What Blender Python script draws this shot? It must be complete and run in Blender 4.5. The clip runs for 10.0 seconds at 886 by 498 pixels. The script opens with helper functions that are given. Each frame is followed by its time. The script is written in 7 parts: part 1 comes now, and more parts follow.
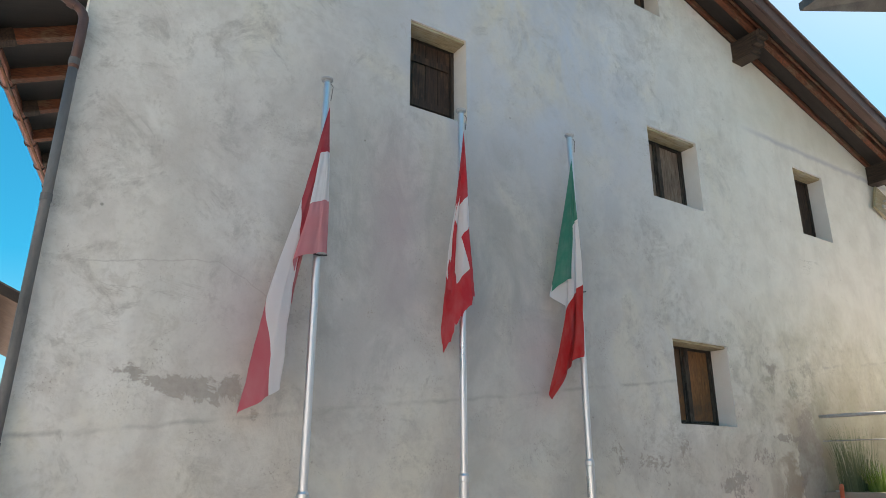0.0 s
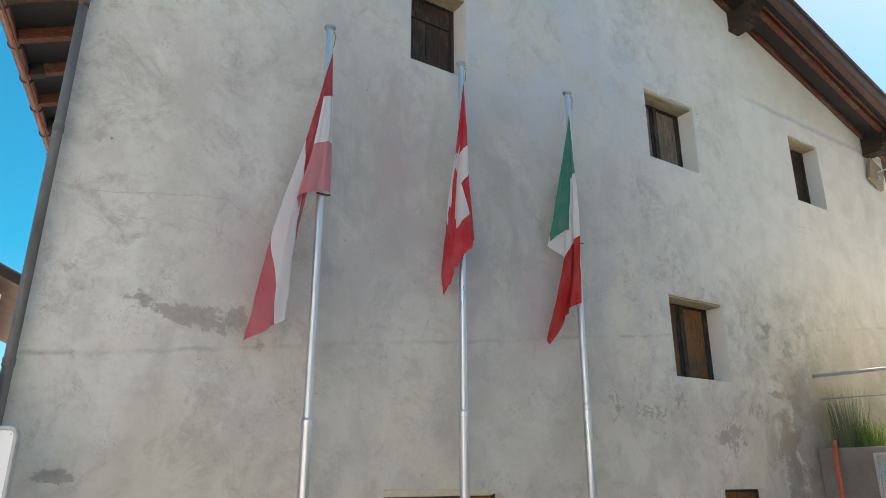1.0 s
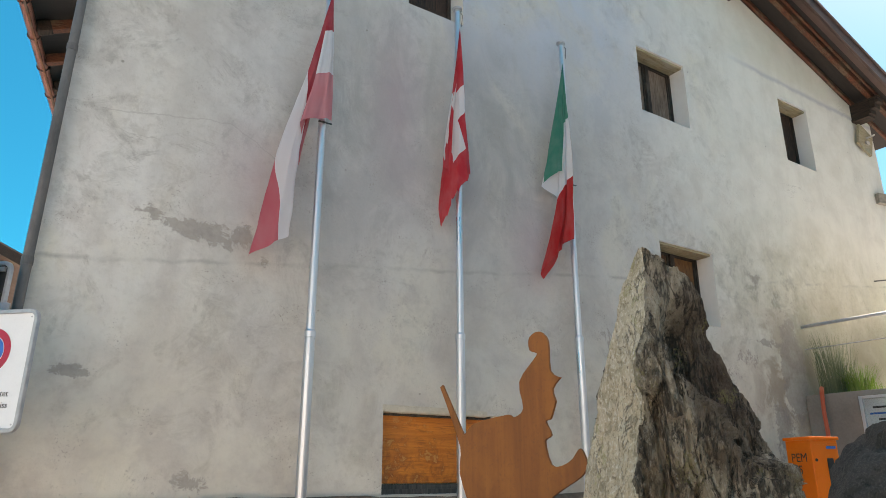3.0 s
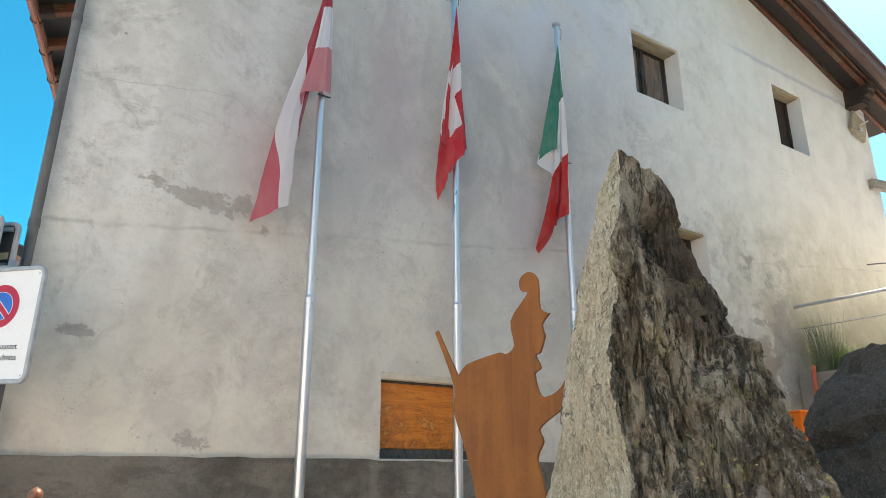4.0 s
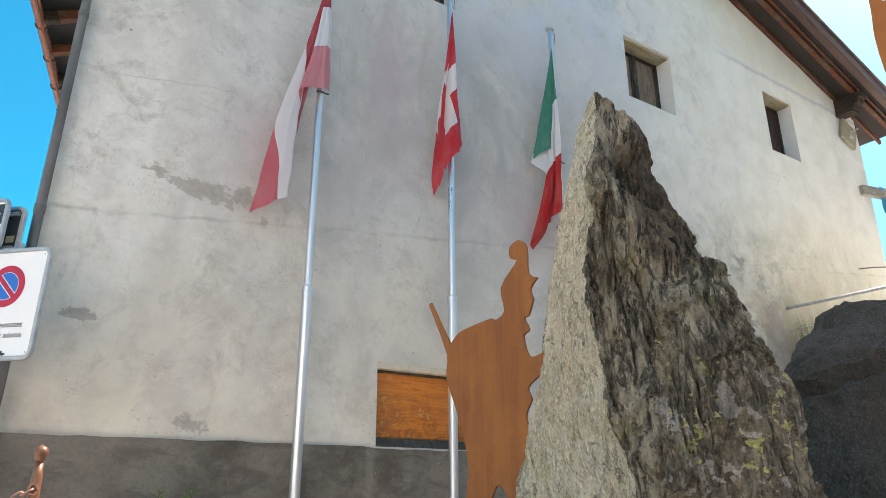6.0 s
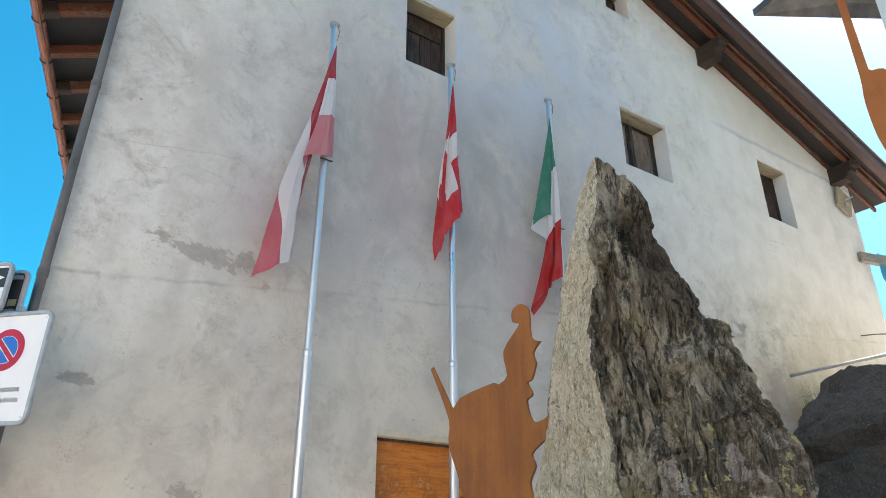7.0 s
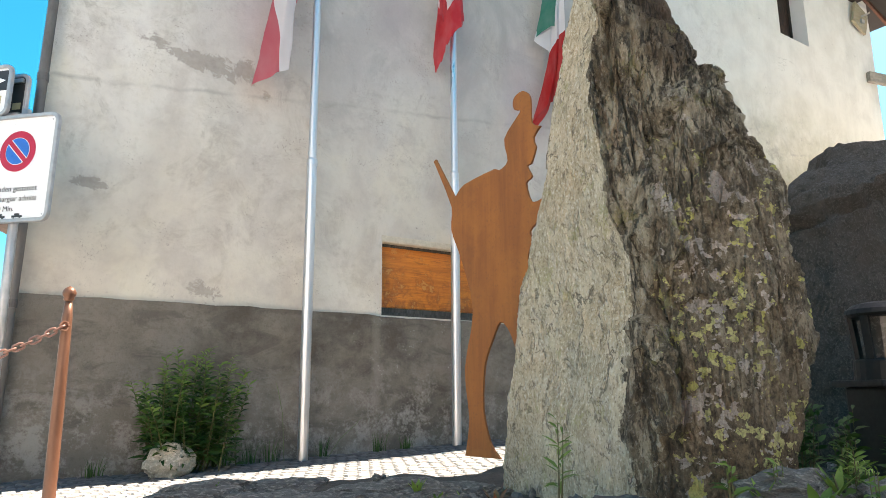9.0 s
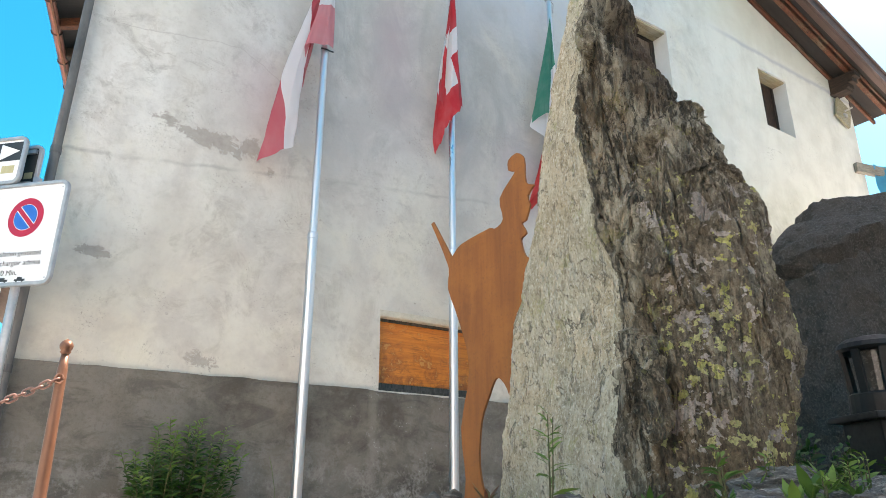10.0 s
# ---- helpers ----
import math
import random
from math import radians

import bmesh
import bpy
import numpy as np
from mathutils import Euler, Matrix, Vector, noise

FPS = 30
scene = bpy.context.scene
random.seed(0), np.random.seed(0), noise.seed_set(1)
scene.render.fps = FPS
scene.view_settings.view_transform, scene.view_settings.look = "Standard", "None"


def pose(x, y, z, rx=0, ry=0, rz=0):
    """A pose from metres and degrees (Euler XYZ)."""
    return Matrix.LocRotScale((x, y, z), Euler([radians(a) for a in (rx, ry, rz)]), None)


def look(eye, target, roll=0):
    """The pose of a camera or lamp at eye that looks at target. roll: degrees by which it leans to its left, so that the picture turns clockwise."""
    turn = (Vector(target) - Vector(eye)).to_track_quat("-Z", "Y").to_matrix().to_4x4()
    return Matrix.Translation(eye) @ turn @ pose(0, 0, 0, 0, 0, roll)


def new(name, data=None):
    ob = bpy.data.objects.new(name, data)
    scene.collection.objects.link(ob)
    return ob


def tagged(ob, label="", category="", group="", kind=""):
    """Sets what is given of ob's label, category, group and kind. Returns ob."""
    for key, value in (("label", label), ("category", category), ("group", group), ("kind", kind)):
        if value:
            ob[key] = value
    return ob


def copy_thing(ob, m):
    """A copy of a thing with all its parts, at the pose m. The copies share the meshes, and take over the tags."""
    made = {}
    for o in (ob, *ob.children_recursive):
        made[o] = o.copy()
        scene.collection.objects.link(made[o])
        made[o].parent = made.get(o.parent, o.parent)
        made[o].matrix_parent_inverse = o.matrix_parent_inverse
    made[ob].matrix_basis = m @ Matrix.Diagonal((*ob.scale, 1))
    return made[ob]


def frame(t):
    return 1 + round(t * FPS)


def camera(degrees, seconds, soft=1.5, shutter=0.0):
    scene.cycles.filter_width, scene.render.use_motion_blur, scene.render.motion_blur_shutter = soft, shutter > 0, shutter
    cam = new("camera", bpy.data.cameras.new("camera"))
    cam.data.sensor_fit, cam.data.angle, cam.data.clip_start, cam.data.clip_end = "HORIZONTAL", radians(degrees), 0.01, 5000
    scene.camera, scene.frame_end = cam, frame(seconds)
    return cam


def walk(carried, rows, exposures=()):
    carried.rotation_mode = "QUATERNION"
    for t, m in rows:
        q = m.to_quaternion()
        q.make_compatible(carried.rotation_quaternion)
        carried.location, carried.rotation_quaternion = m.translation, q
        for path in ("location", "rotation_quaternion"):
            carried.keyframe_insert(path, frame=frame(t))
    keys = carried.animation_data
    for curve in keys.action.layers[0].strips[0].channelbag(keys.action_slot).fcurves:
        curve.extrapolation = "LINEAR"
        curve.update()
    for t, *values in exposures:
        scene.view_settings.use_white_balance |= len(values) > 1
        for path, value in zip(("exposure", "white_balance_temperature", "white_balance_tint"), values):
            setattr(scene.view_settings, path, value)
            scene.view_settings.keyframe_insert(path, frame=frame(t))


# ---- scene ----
cam = camera(64.9, 10.0, soft=0.6)
METRES, EYE, TILT, LEAN, TURN = 2.42, 2.43, 18.2, 0.0, -33.4
ROWS = [
    (0.0, 0.0, 0.0, 0.0, 0.0, 0.0, -0.0),
    (0.5, 0.0, -0.0287, -0.0871, 0.01, 0.0, 0.05),
    (1.0, -0.0037, -0.0665, -0.2172, -0.05, -0.15, 0.01),
    (1.5, -0.0029, -0.0706, -0.238, -0.08, -0.14, -0.0),
    (2.0, -0.003, -0.0937, -0.2929, -0.1, -0.1, 0.03),
    (2.5, -0.0029, -0.1383, -0.402, -0.15, -0.12, 0.05),
    (3.0, 0.0013, -0.1733, -0.5, -0.18, -0.17, 0.05),
    (3.2, 0.0037, -0.1860, -0.5250, -0.20, -0.20, 0.06),
    (4.3, 0.0140, -0.2468, -0.6409, -0.26, -0.24, 0.09),
    (4.5, 0.0164, -0.2564, -0.6591, -0.28, -0.24, 0.1),
    (5.0, 0.0203, -0.2726, -0.6913, -0.33, -0.26, 0.1),
    (5.2, 0.0200, -0.2760, -0.7000, -0.35, -0.24, 0.1),
    (6.3, 0.0234, -0.2910, -0.7153, -0.39, 3.61, 0.05),
    (6.5, 0.0229, -0.2914, -0.7168, -0.38, 5.96, 0.03),
    (7.0, 0.016, -0.2967, -0.7203, -0.43, 6.71, -0.04),
    (7.5, 0.0115, -0.2992, -0.7237, -0.45, 6.75, -0.05),
    (8.0, 0.0068, -0.2996, -0.7227, -0.45, 6.8, -0.05),
    (8.2, 0.0061, -0.3013, -0.7285, -0.44, 5.04, 0.05),
    (8.5, 0.0045, -0.3173, -0.7599, -0.47, -1.72, 0.2),
    (9.0, 0.0099, -0.341, -0.8255, -0.41, -6.64, 0.24),
    (9.5, 0.0112, -0.3586, -0.8756, -0.4, -3.18, 0.12),
    (10.0, 0.0167, -0.3682, -0.9092, -0.4, 1.23, -0.0),
]
EXPOSURES = [(0.0, 1.06, 8000, 19), (2.5, 1.10, 8150, 19), (4.5, 1.47, 8100, 19), (5.5, 1.49, 7950, 19), (7.5, 1.32, 7600, 19), (8.2, 1.28, 7700, 19), (8.5, 1.36, 7900, 19), (9.0, 1.70, 8150, 19), (10.0, 1.80, 7850, 18)]
walk(cam, [(t, pose(0, 0, EYE, TILT, LEAN, TURN) @ pose(METRES * x, METRES * y, METRES * z, 90 + pitch, roll, yaw)) for t, x, y, z, yaw, pitch, roll in ROWS], EXPOSURES)

# ---- light ----
SUN_EL, SUN_AZ = 60.0, -1.0  # degrees above the horizon, degrees from +x towards +y
world = bpy.data.worlds.new("world")
scene.world = world
world.use_nodes = True
wn = world.node_tree
sky = wn.nodes.new("ShaderNodeTexSky")
sky.sky_type = "NISHITA"
sky.sun_disc = False
sky.sun_elevation = radians(SUN_EL)
sky.sun_rotation = radians(90 - SUN_AZ)
sky.altitude = 1200
sky.air_density = 1.0
sky.dust_density = 4.0
sky.ozone_density = 1.0
wn.nodes["Background"].inputs["Strength"].default_value = 0.115
vivid = wn.nodes.new("ShaderNodeHueSaturation")
vivid.inputs["Saturation"].default_value = 1.75
vivid.inputs["Hue"].default_value = 0.474
wn.links.new(sky.outputs[0], vivid.inputs["Color"])
wn.links.new(vivid.outputs[0], wn.nodes["Background"].inputs["Color"])
sun = new("sun", bpy.data.lights.new("sun", "SUN"))
sun.data.energy = 5.0
sun.data.angle = radians(0.53)
sun.data.color = (1.0, 0.96, 0.9)
to_sun = Vector((math.cos(radians(SUN_EL)) * math.cos(radians(SUN_AZ)), math.cos(radians(SUN_EL)) * math.sin(radians(SUN_AZ)), math.sin(radians(SUN_EL))))
sun.matrix_world = look(to_sun * 40, (0, 0, 0))


# ---- node helpers ----
def put(nt, n, key, v):
    if isinstance(v, bpy.types.NodeSocket):
        nt.links.new(v, n.inputs[key])
    elif isinstance(v, (tuple, list)) and len(v) == 3 and n.inputs[key].type == "RGBA":
        n.inputs[key].default_value = (*v, 1.0)
    else:
        n.inputs[key].default_value = v


def material(name, rough=0.8, metal=0.0):
    m = bpy.data.materials.new(name)
    m.use_nodes = True
    b = m.node_tree.nodes["Principled BSDF"]
    b.inputs["Roughness"].default_value = rough
    b.inputs["Metallic"].default_value = metal
    return m, m.node_tree, b


def coords(nt, space="Object", scale=(1, 1, 1), spread=0.0):
    """Texture coordinates: of the object, or of the world ('World'); spread shifts them from object to object."""
    if space == "World":
        v = nt.nodes.new("ShaderNodeNewGeometry").outputs["Position"]
    else:
        v = nt.nodes.new("ShaderNodeTexCoord").outputs[space]
    if spread:
        r = nt.nodes.new("ShaderNodeObjectInfo").outputs["Random"]
        s = nt.nodes.new("ShaderNodeVectorMath")
        s.operation = "SCALE"
        s.inputs[0].default_value = (spread, spread * 0.7, spread * 1.3)
        nt.links.new(r, s.inputs["Scale"])
        a = nt.nodes.new("ShaderNodeVectorMath")
        nt.links.new(v, a.inputs[0])
        nt.links.new(s.outputs[0], a.inputs[1])
        v = a.outputs[0]
    mp = nt.nodes.new("ShaderNodeMapping")
    mp.inputs["Scale"].default_value = scale
    nt.links.new(v, mp.inputs["Vector"])
    return mp.outputs[0]


def grain(nt, vec, scale, detail=5.0, rough=0.55, distort=0.0):
    n = nt.nodes.new("ShaderNodeTexNoise")
    for key, v in (("Vector", vec), ("Scale", scale), ("Detail", detail), ("Roughness", rough), ("Distortion", distort)):
        put(nt, n, key, v)
    return n.outputs["Fac"]


def cells(nt, vec, scale, feature="F1", out="Distance"):
    n = nt.nodes.new("ShaderNodeTexVoronoi")
    n.feature = feature
    put(nt, n, "Vector", vec)
    put(nt, n, "Scale", scale)
    return n.outputs[out]


def calc(nt, op, a, b=0.0, clamp=False):
    n = nt.nodes.new("ShaderNodeMath")
    n.operation = op
    n.use_clamp = clamp
    put(nt, n, 0, a)
    put(nt, n, 1, b)
    return n.outputs[0]


def span(nt, v, lo, hi, a=0.0, b=1.0):
    n = nt.nodes.new("ShaderNodeMapRange")
    for key, x in (("Value", v), ("From Min", lo), ("From Max", hi), ("To Min", a), ("To Max", b)):
        put(nt, n, key, x)
    return n.outputs[0]


def blend(nt, fac, a, b, how="MIX"):
    n = nt.nodes.new("ShaderNodeMix")
    n.data_type = "RGBA"
    n.blend_type = how
    put(nt, n, 0, fac)
    put(nt, n, 6, a)
    put(nt, n, 7, b)
    return n.outputs[2]


def relief(nt, bsdf, height, strength=0.4, distance=0.01):
    n = nt.nodes.new("ShaderNodeBump")
    n.inputs["Strength"].default_value = strength
    n.inputs["Distance"].default_value = distance
    put(nt, n, "Height", height)
    nt.links.new(n.outputs[0], bsdf.inputs["Normal"])


def parts_of(nt, v):
    n = nt.nodes.new("ShaderNodeSeparateXYZ")
    put(nt, n, 0, v)
    return n.outputs


def oval(nt, a, b, ca, cb, ra, rb):
    """1 at the middle of an oval, falling to 0 at its rim."""
    p = calc(nt, "DIVIDE", calc(nt, "SUBTRACT", a, ca), ra)
    q = calc(nt, "DIVIDE", calc(nt, "SUBTRACT", b, cb), rb)
    d = calc(nt, "SQRT", calc(nt, "ADD", calc(nt, "MULTIPLY", p, p), calc(nt, "MULTIPLY", q, q)))
    return calc(nt, "SUBTRACT", 1.0, d, clamp=True)


# ---- materials ----
def simple(name, a, b, rough=0.7, metal=0.0, scale=6.0, fine=60.0, bump=0.25, dist=0.004, space="Object", stretch=(1, 1, 1), spread=3.0, contrast=(0.35, 0.65)):
    """A surface that varies between two colours at two scales."""
    m, nt, bs = material(name, rough, metal)
    v = coords(nt, space, stretch, spread)
    big, small = grain(nt, v, scale, 6, 0.6), grain(nt, v, fine, 4, 0.6)
    f = span(nt, calc(nt, "ADD", calc(nt, "MULTIPLY", big, 0.7), calc(nt, "MULTIPLY", small, 0.3)), *contrast)
    put(nt, bs, "Base Color", blend(nt, f, a, b))
    put(nt, bs, "Roughness", span(nt, small, 0.3, 0.7, max(0.0, rough - 0.1), min(1.0, rough + 0.1)))
    relief(nt, bs, calc(nt, "ADD", big, calc(nt, "MULTIPLY", small, 0.5)), bump, dist)
    return m


def make_plaster():
    """Smooth old limewash: soft clouds of stain, flaked spots down to the grey mortar, wet stains near the terrace;
    some light and shade tinted in.
    """
    m, nt, bs = material("old_lime_plaster", 0.92)
    v = coords(nt, "World")
    x, _, z = parts_of(nt, v)[:3]
    big, cloud = grain(nt, v, 0.5, 5, 0.6, 0.4), grain(nt, coords(nt, "World", (1.0, 1.0, 0.7)), 1.15, 6, 0.6, 0.6)
    mid, fine, grit = grain(nt, v, 2.6, 7, 0.62, 0.3), grain(nt, v, 16, 6, 0.68), grain(nt, v, 90, 3, 0.6)
    c = blend(nt, span(nt, big, 0.35, 0.66), (0.64, 0.62, 0.57), (0.73, 0.72, 0.685))
    c = blend(nt, span(nt, cloud, 0.50, 0.64, 0.0, 0.48), c, (0.48, 0.445, 0.41))
    c = blend(nt, span(nt, cloud, 0.46, 0.34, 0.0, 0.6), c, (0.70, 0.66, 0.545))
    c = blend(nt, span(nt, mid, 0.50, 0.64, 0.0, 0.42), c, (0.47, 0.445, 0.41))
    soot = calc(nt, "MULTIPLY", span(nt, grain(nt, v, 1.7, 9, 0.74, 0.8), 0.515, 0.60), span(nt, grain(nt, v, 7.0, 6, 0.7, 0.4), 0.42, 0.58, 0.2, 0.7))
    c = blend(nt, soot, c, (0.34, 0.32, 0.285))
    c = blend(nt, span(nt, fine, 0.5, 0.7, 0.0, 0.28), c, (0.38, 0.355, 0.30))
    worn = calc(nt, "MULTIPLY", span(nt, grain(nt, v, 4.2, 10, 0.78, 0.7), 0.50, 0.58, 0.0, 0.42), span(nt, grain(nt, v, 0.9, 4, 0.6), 0.40, 0.62))
    c = blend(nt, worn, c, (0.43, 0.395, 0.345))
    rubbed = calc(nt, "MULTIPLY", span(nt, grain(nt, v, 3.4, 10, 0.76, 0.7), 0.52, 0.60, 0.0, 0.5), span(nt, big, 0.42, 0.6))
    c = blend(nt, rubbed, c, (0.74, 0.725, 0.67))
    # grey middle of the wall behind the poles, darkened for the weaker bounce light
    shaded_middle = calc(nt, "MULTIPLY", calc(nt, "POWER", oval(nt, calc(nt, "ADD", x, calc(nt, "MULTIPLY", big, 1.6)), calc(nt, "ADD", z, calc(nt, "MULTIPLY", cloud, 1.2)), 5.2, 5.3, 3.7, 3.8), 0.55), span(nt, cloud, 0.34, 0.62, 0.6, 1.25))
    c = blend(nt, calc(nt, "MULTIPLY", shaded_middle, 0.9, True), c, (0.385, 0.378, 0.372))
    # dirtier coat low on the wall, warmed in colour for the street's bounce light
    low = span(nt, calc(nt, "ADD", z, calc(nt, "MULTIPLY", big, 1.5)), 4.4, 1.8, 0.0, 0.6)
    c = blend(nt, low, c, blend(nt, span(nt, mid, 0.38, 0.62), (0.63, 0.565, 0.44), (0.50, 0.435, 0.36)))
    # bluish sky light painted into the coat high under the gable
    high = calc(nt, "MULTIPLY", oval(nt, x, z, 5.4, 7.6, 3.6, 2.6), span(nt, cloud, 0.32, 0.6))
    c = blend(nt, calc(nt, "MULTIPLY", high, 1.1, True), c, (0.50, 0.565, 0.655))
    # creamier, cleaner coat towards the sunny end, lightened further for bounce light
    clean_lit_end = calc(nt, "MULTIPLY", span(nt, calc(nt, "ADD", x, calc(nt, "MULTIPLY", cloud, 3.0)), 8.2, 11.2), span(nt, calc(nt, "ADD", z, mid), 4.2, 5.4))
    c = blend(nt, calc(nt, "MULTIPLY", clean_lit_end, 0.85), c, blend(nt, span(nt, mid, 0.4, 0.7), (0.79, 0.775, 0.71), (0.70, 0.68, 0.61)))
    warm = calc(nt, "MULTIPLY", span(nt, calc(nt, "ADD", x, calc(nt, "MULTIPLY", cloud, 3.0)), 9.3, 12.0), span(nt, calc(nt, "ADD", z, mid), 6.0, 4.4))
    c = blend(nt, calc(nt, "MULTIPLY", warm, 0.42), c, (0.69, 0.65, 0.49))
    # dye washed out of the flags
    smear = span(nt, grain(nt, coords(nt, "World", (1.4, 1.4, 0.6)), 1.9, 8, 0.7, 0.6), 0.44, 0.60)
    for cx, cz, rx, rz in ((3.25, 5.2, 0.75, 1.5), (4.6, 4.7, 0.7, 1.6), (2.5, 4.4, 0.5, 1.2)):
        c = blend(nt, calc(nt, "MULTIPLY", calc(nt, "MULTIPLY", calc(nt, "POWER", oval(nt, x, z, cx, cz, rx, rz), 0.6), smear), 0.6), c, (0.30, 0.29, 0.275))
    for cx, cz, rx, rz in ((3.2, 4.9, 0.45, 1.3), (5.0, 3.6, 0.5, 0.9), (1.8, 3.7, 0.6, 0.7)):
        c = blend(nt, calc(nt, "MULTIPLY", oval(nt, x, z, cx, cz, rx, rz), 0.5), c, (0.46, 0.36, 0.375))
    # grey-green algae streaks behind the poles
    streak = grain(nt, coords(nt, "World", (1.6, 1.6, 0.28)), 1.4, 5, 0.6)
    c = blend(nt, span(nt, streak, 0.5, 0.72, 0.0, 0.25), c, (0.45, 0.44, 0.39))
    # grey-brown and olive mottling above the terrace, yellower towards the far end
    blots = grain(nt, coords(nt, "World", (1, 1, 0.85)), 2.1, 8, 0.66, 0.25)
    algae = calc(nt, "MULTIPLY", calc(nt, "POWER", oval(nt, x, z, 10.9, 3.75, 2.9, 1.5), 0.6), span(nt, blots, 0.38, 0.62))
    c = blend(nt, calc(nt, "MULTIPLY", algae, 0.7, True), c, blend(nt, span(nt, fine, 0.4, 0.62), (0.46, 0.43, 0.30), (0.36, 0.335, 0.25)))
    sooty = calc(nt, "MULTIPLY", calc(nt, "POWER", oval(nt, x, z, 9.6, 3.75, 1.5, 0.75), 0.6), span(nt, grain(nt, v, 3.0, 9, 0.7, 0.3), 0.50, 0.60))
    c = blend(nt, calc(nt, "MULTIPLY", sooty, 0.75), c, (0.27, 0.255, 0.205))
    # olive stain behind the grass, painted darker for the shade there
    olive = calc(nt, "MULTIPLY", span(nt, calc(nt, "ADD", x, calc(nt, "MULTIPLY", mid, 0.5)), 10.15, 10.6), span(nt, calc(nt, "ADD", z, calc(nt, "MULTIPLY", big, 0.8)), 4.4, 3.3))
    c = blend(nt, calc(nt, "MULTIPLY", olive, 0.9), c, blend(nt, span(nt, cloud, 0.4, 0.6), (0.22, 0.21, 0.15), (0.31, 0.295, 0.215)))
    brown = calc(nt, "MULTIPLY", calc(nt, "POWER", oval(nt, calc(nt, "ADD", x, calc(nt, "MULTIPLY", mid, 0.5)), z, 9.95, 2.3, 0.85, 1.25), 0.5), span(nt, grain(nt, v, 1.6, 6, 0.62, 0.5), 0.44, 0.52))
    c = blend(nt, calc(nt, "MULTIPLY", brown, 0.85), c, (0.30, 0.225, 0.155))
    # specks in loose swarms
    speck = calc(nt, "MULTIPLY", span(nt, grain(nt, v, 44, 6, 0.8), 0.565, 0.60), calc(nt, "MULTIPLY", span(nt, grain(nt, v, 2.1, 5, 0.65), 0.53, 0.62, 0.0, 0.6), span(nt, z, 6.5, 3.5, 0.35, 1.0)))
    c = blend(nt, speck, c, (0.255, 0.225, 0.19))
    # coat flaked off to the grey mortar, in patches
    ragged = calc(nt, "ADD", calc(nt, "MULTIPLY", grain(nt, v, 6, 9, 0.74, 0.6), 0.75), calc(nt, "MULTIPLY", fine, 0.25))
    bare = None
    for cx, cz, rx, rz, weight in ((0.95, 3.19, 0.40, 0.14, 0.37), (1.12, 3.14, 0.32, 0.13, 0.39), (1.5, 3.0, 0.4, 0.1, 0.33), (1.35, 3.1, 0.45, 0.18, 0.42), (1.68, 3.1, 0.36, 0.23, 0.41), (1.92, 2.92, 0.16, 0.16, 0.34), (0.55, 1.88, 0.27, 0.10, 0.42), (6.7, 2.6, 1.3, 0.7, 0.32), (6.1, 2.7, 0.6, 0.9, 0.31), (7.2, 2.75, 0.7, 0.3, 0.33), (8.2, 2.35, 1.2, 0.75, 0.345), (8.9, 2.7, 0.9, 0.3, 0.34), (9.5, 1.7, 0.6, 0.9, 0.40), (9.95, 2.6, 0.48, 1.15, 0.52), (9.4, 2.95, 0.9, 0.14, 0.36), (1.2, 1.12, 2.6, 0.35, 0.27), (4.0, 2.1, 1.2, 0.6, 0.26), (0.9, 4.0, 1.1, 0.25, 0.2), (9.3, 3.9, 0.5, 0.35, 0.33), (2.0, 2.1, 2.4, 1.2, 0.20), (1.45, 1.1, 0.45, 0.2, 0.37), (3.6, 1.95, 0.7, 0.3, 0.22)):
        o = calc(nt, "MULTIPLY", calc(nt, "POWER", oval(nt, x, z, cx, cz, rx, rz), 0.5), weight)
        bare = o if bare is None else calc(nt, "MAXIMUM", bare, o)
    flake = span(nt, calc(nt, "ADD", bare, calc(nt, "MULTIPLY", ragged, 0.62)), 0.61, 0.64)
    c = blend(nt, calc(nt, "MULTIPLY", flake, 0.7), c, blend(nt, span(nt, fine, 0.3, 0.7), (0.25, 0.215, 0.185), (0.38, 0.335, 0.295)))
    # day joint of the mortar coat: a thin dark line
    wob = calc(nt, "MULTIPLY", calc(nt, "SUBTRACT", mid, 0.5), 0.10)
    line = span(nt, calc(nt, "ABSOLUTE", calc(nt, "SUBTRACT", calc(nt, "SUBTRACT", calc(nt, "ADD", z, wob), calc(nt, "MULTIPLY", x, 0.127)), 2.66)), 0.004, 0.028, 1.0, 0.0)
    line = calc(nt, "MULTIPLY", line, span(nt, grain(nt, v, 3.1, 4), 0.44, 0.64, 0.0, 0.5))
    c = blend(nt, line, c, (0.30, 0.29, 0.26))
    line2 = span(nt, calc(nt, "ABSOLUTE", calc(nt, "SUBTRACT", calc(nt, "ADD", z, wob), 7.74)), 0.01, 0.07, 0.6, 0.0)
    line2 = calc(nt, "MULTIPLY", line2, span(nt, x, 9.3, 10.2))
    c = blend(nt, line2, c, (0.42, 0.42, 0.45))
    gable = calc(nt, "MULTIPLY", span(nt, calc(nt, "ADD", z, wob), 7.74, 7.95), span(nt, x, 9.0, 10.5, 0.0, 0.45))
    c = blend(nt, gable, c, (0.62, 0.59, 0.46))
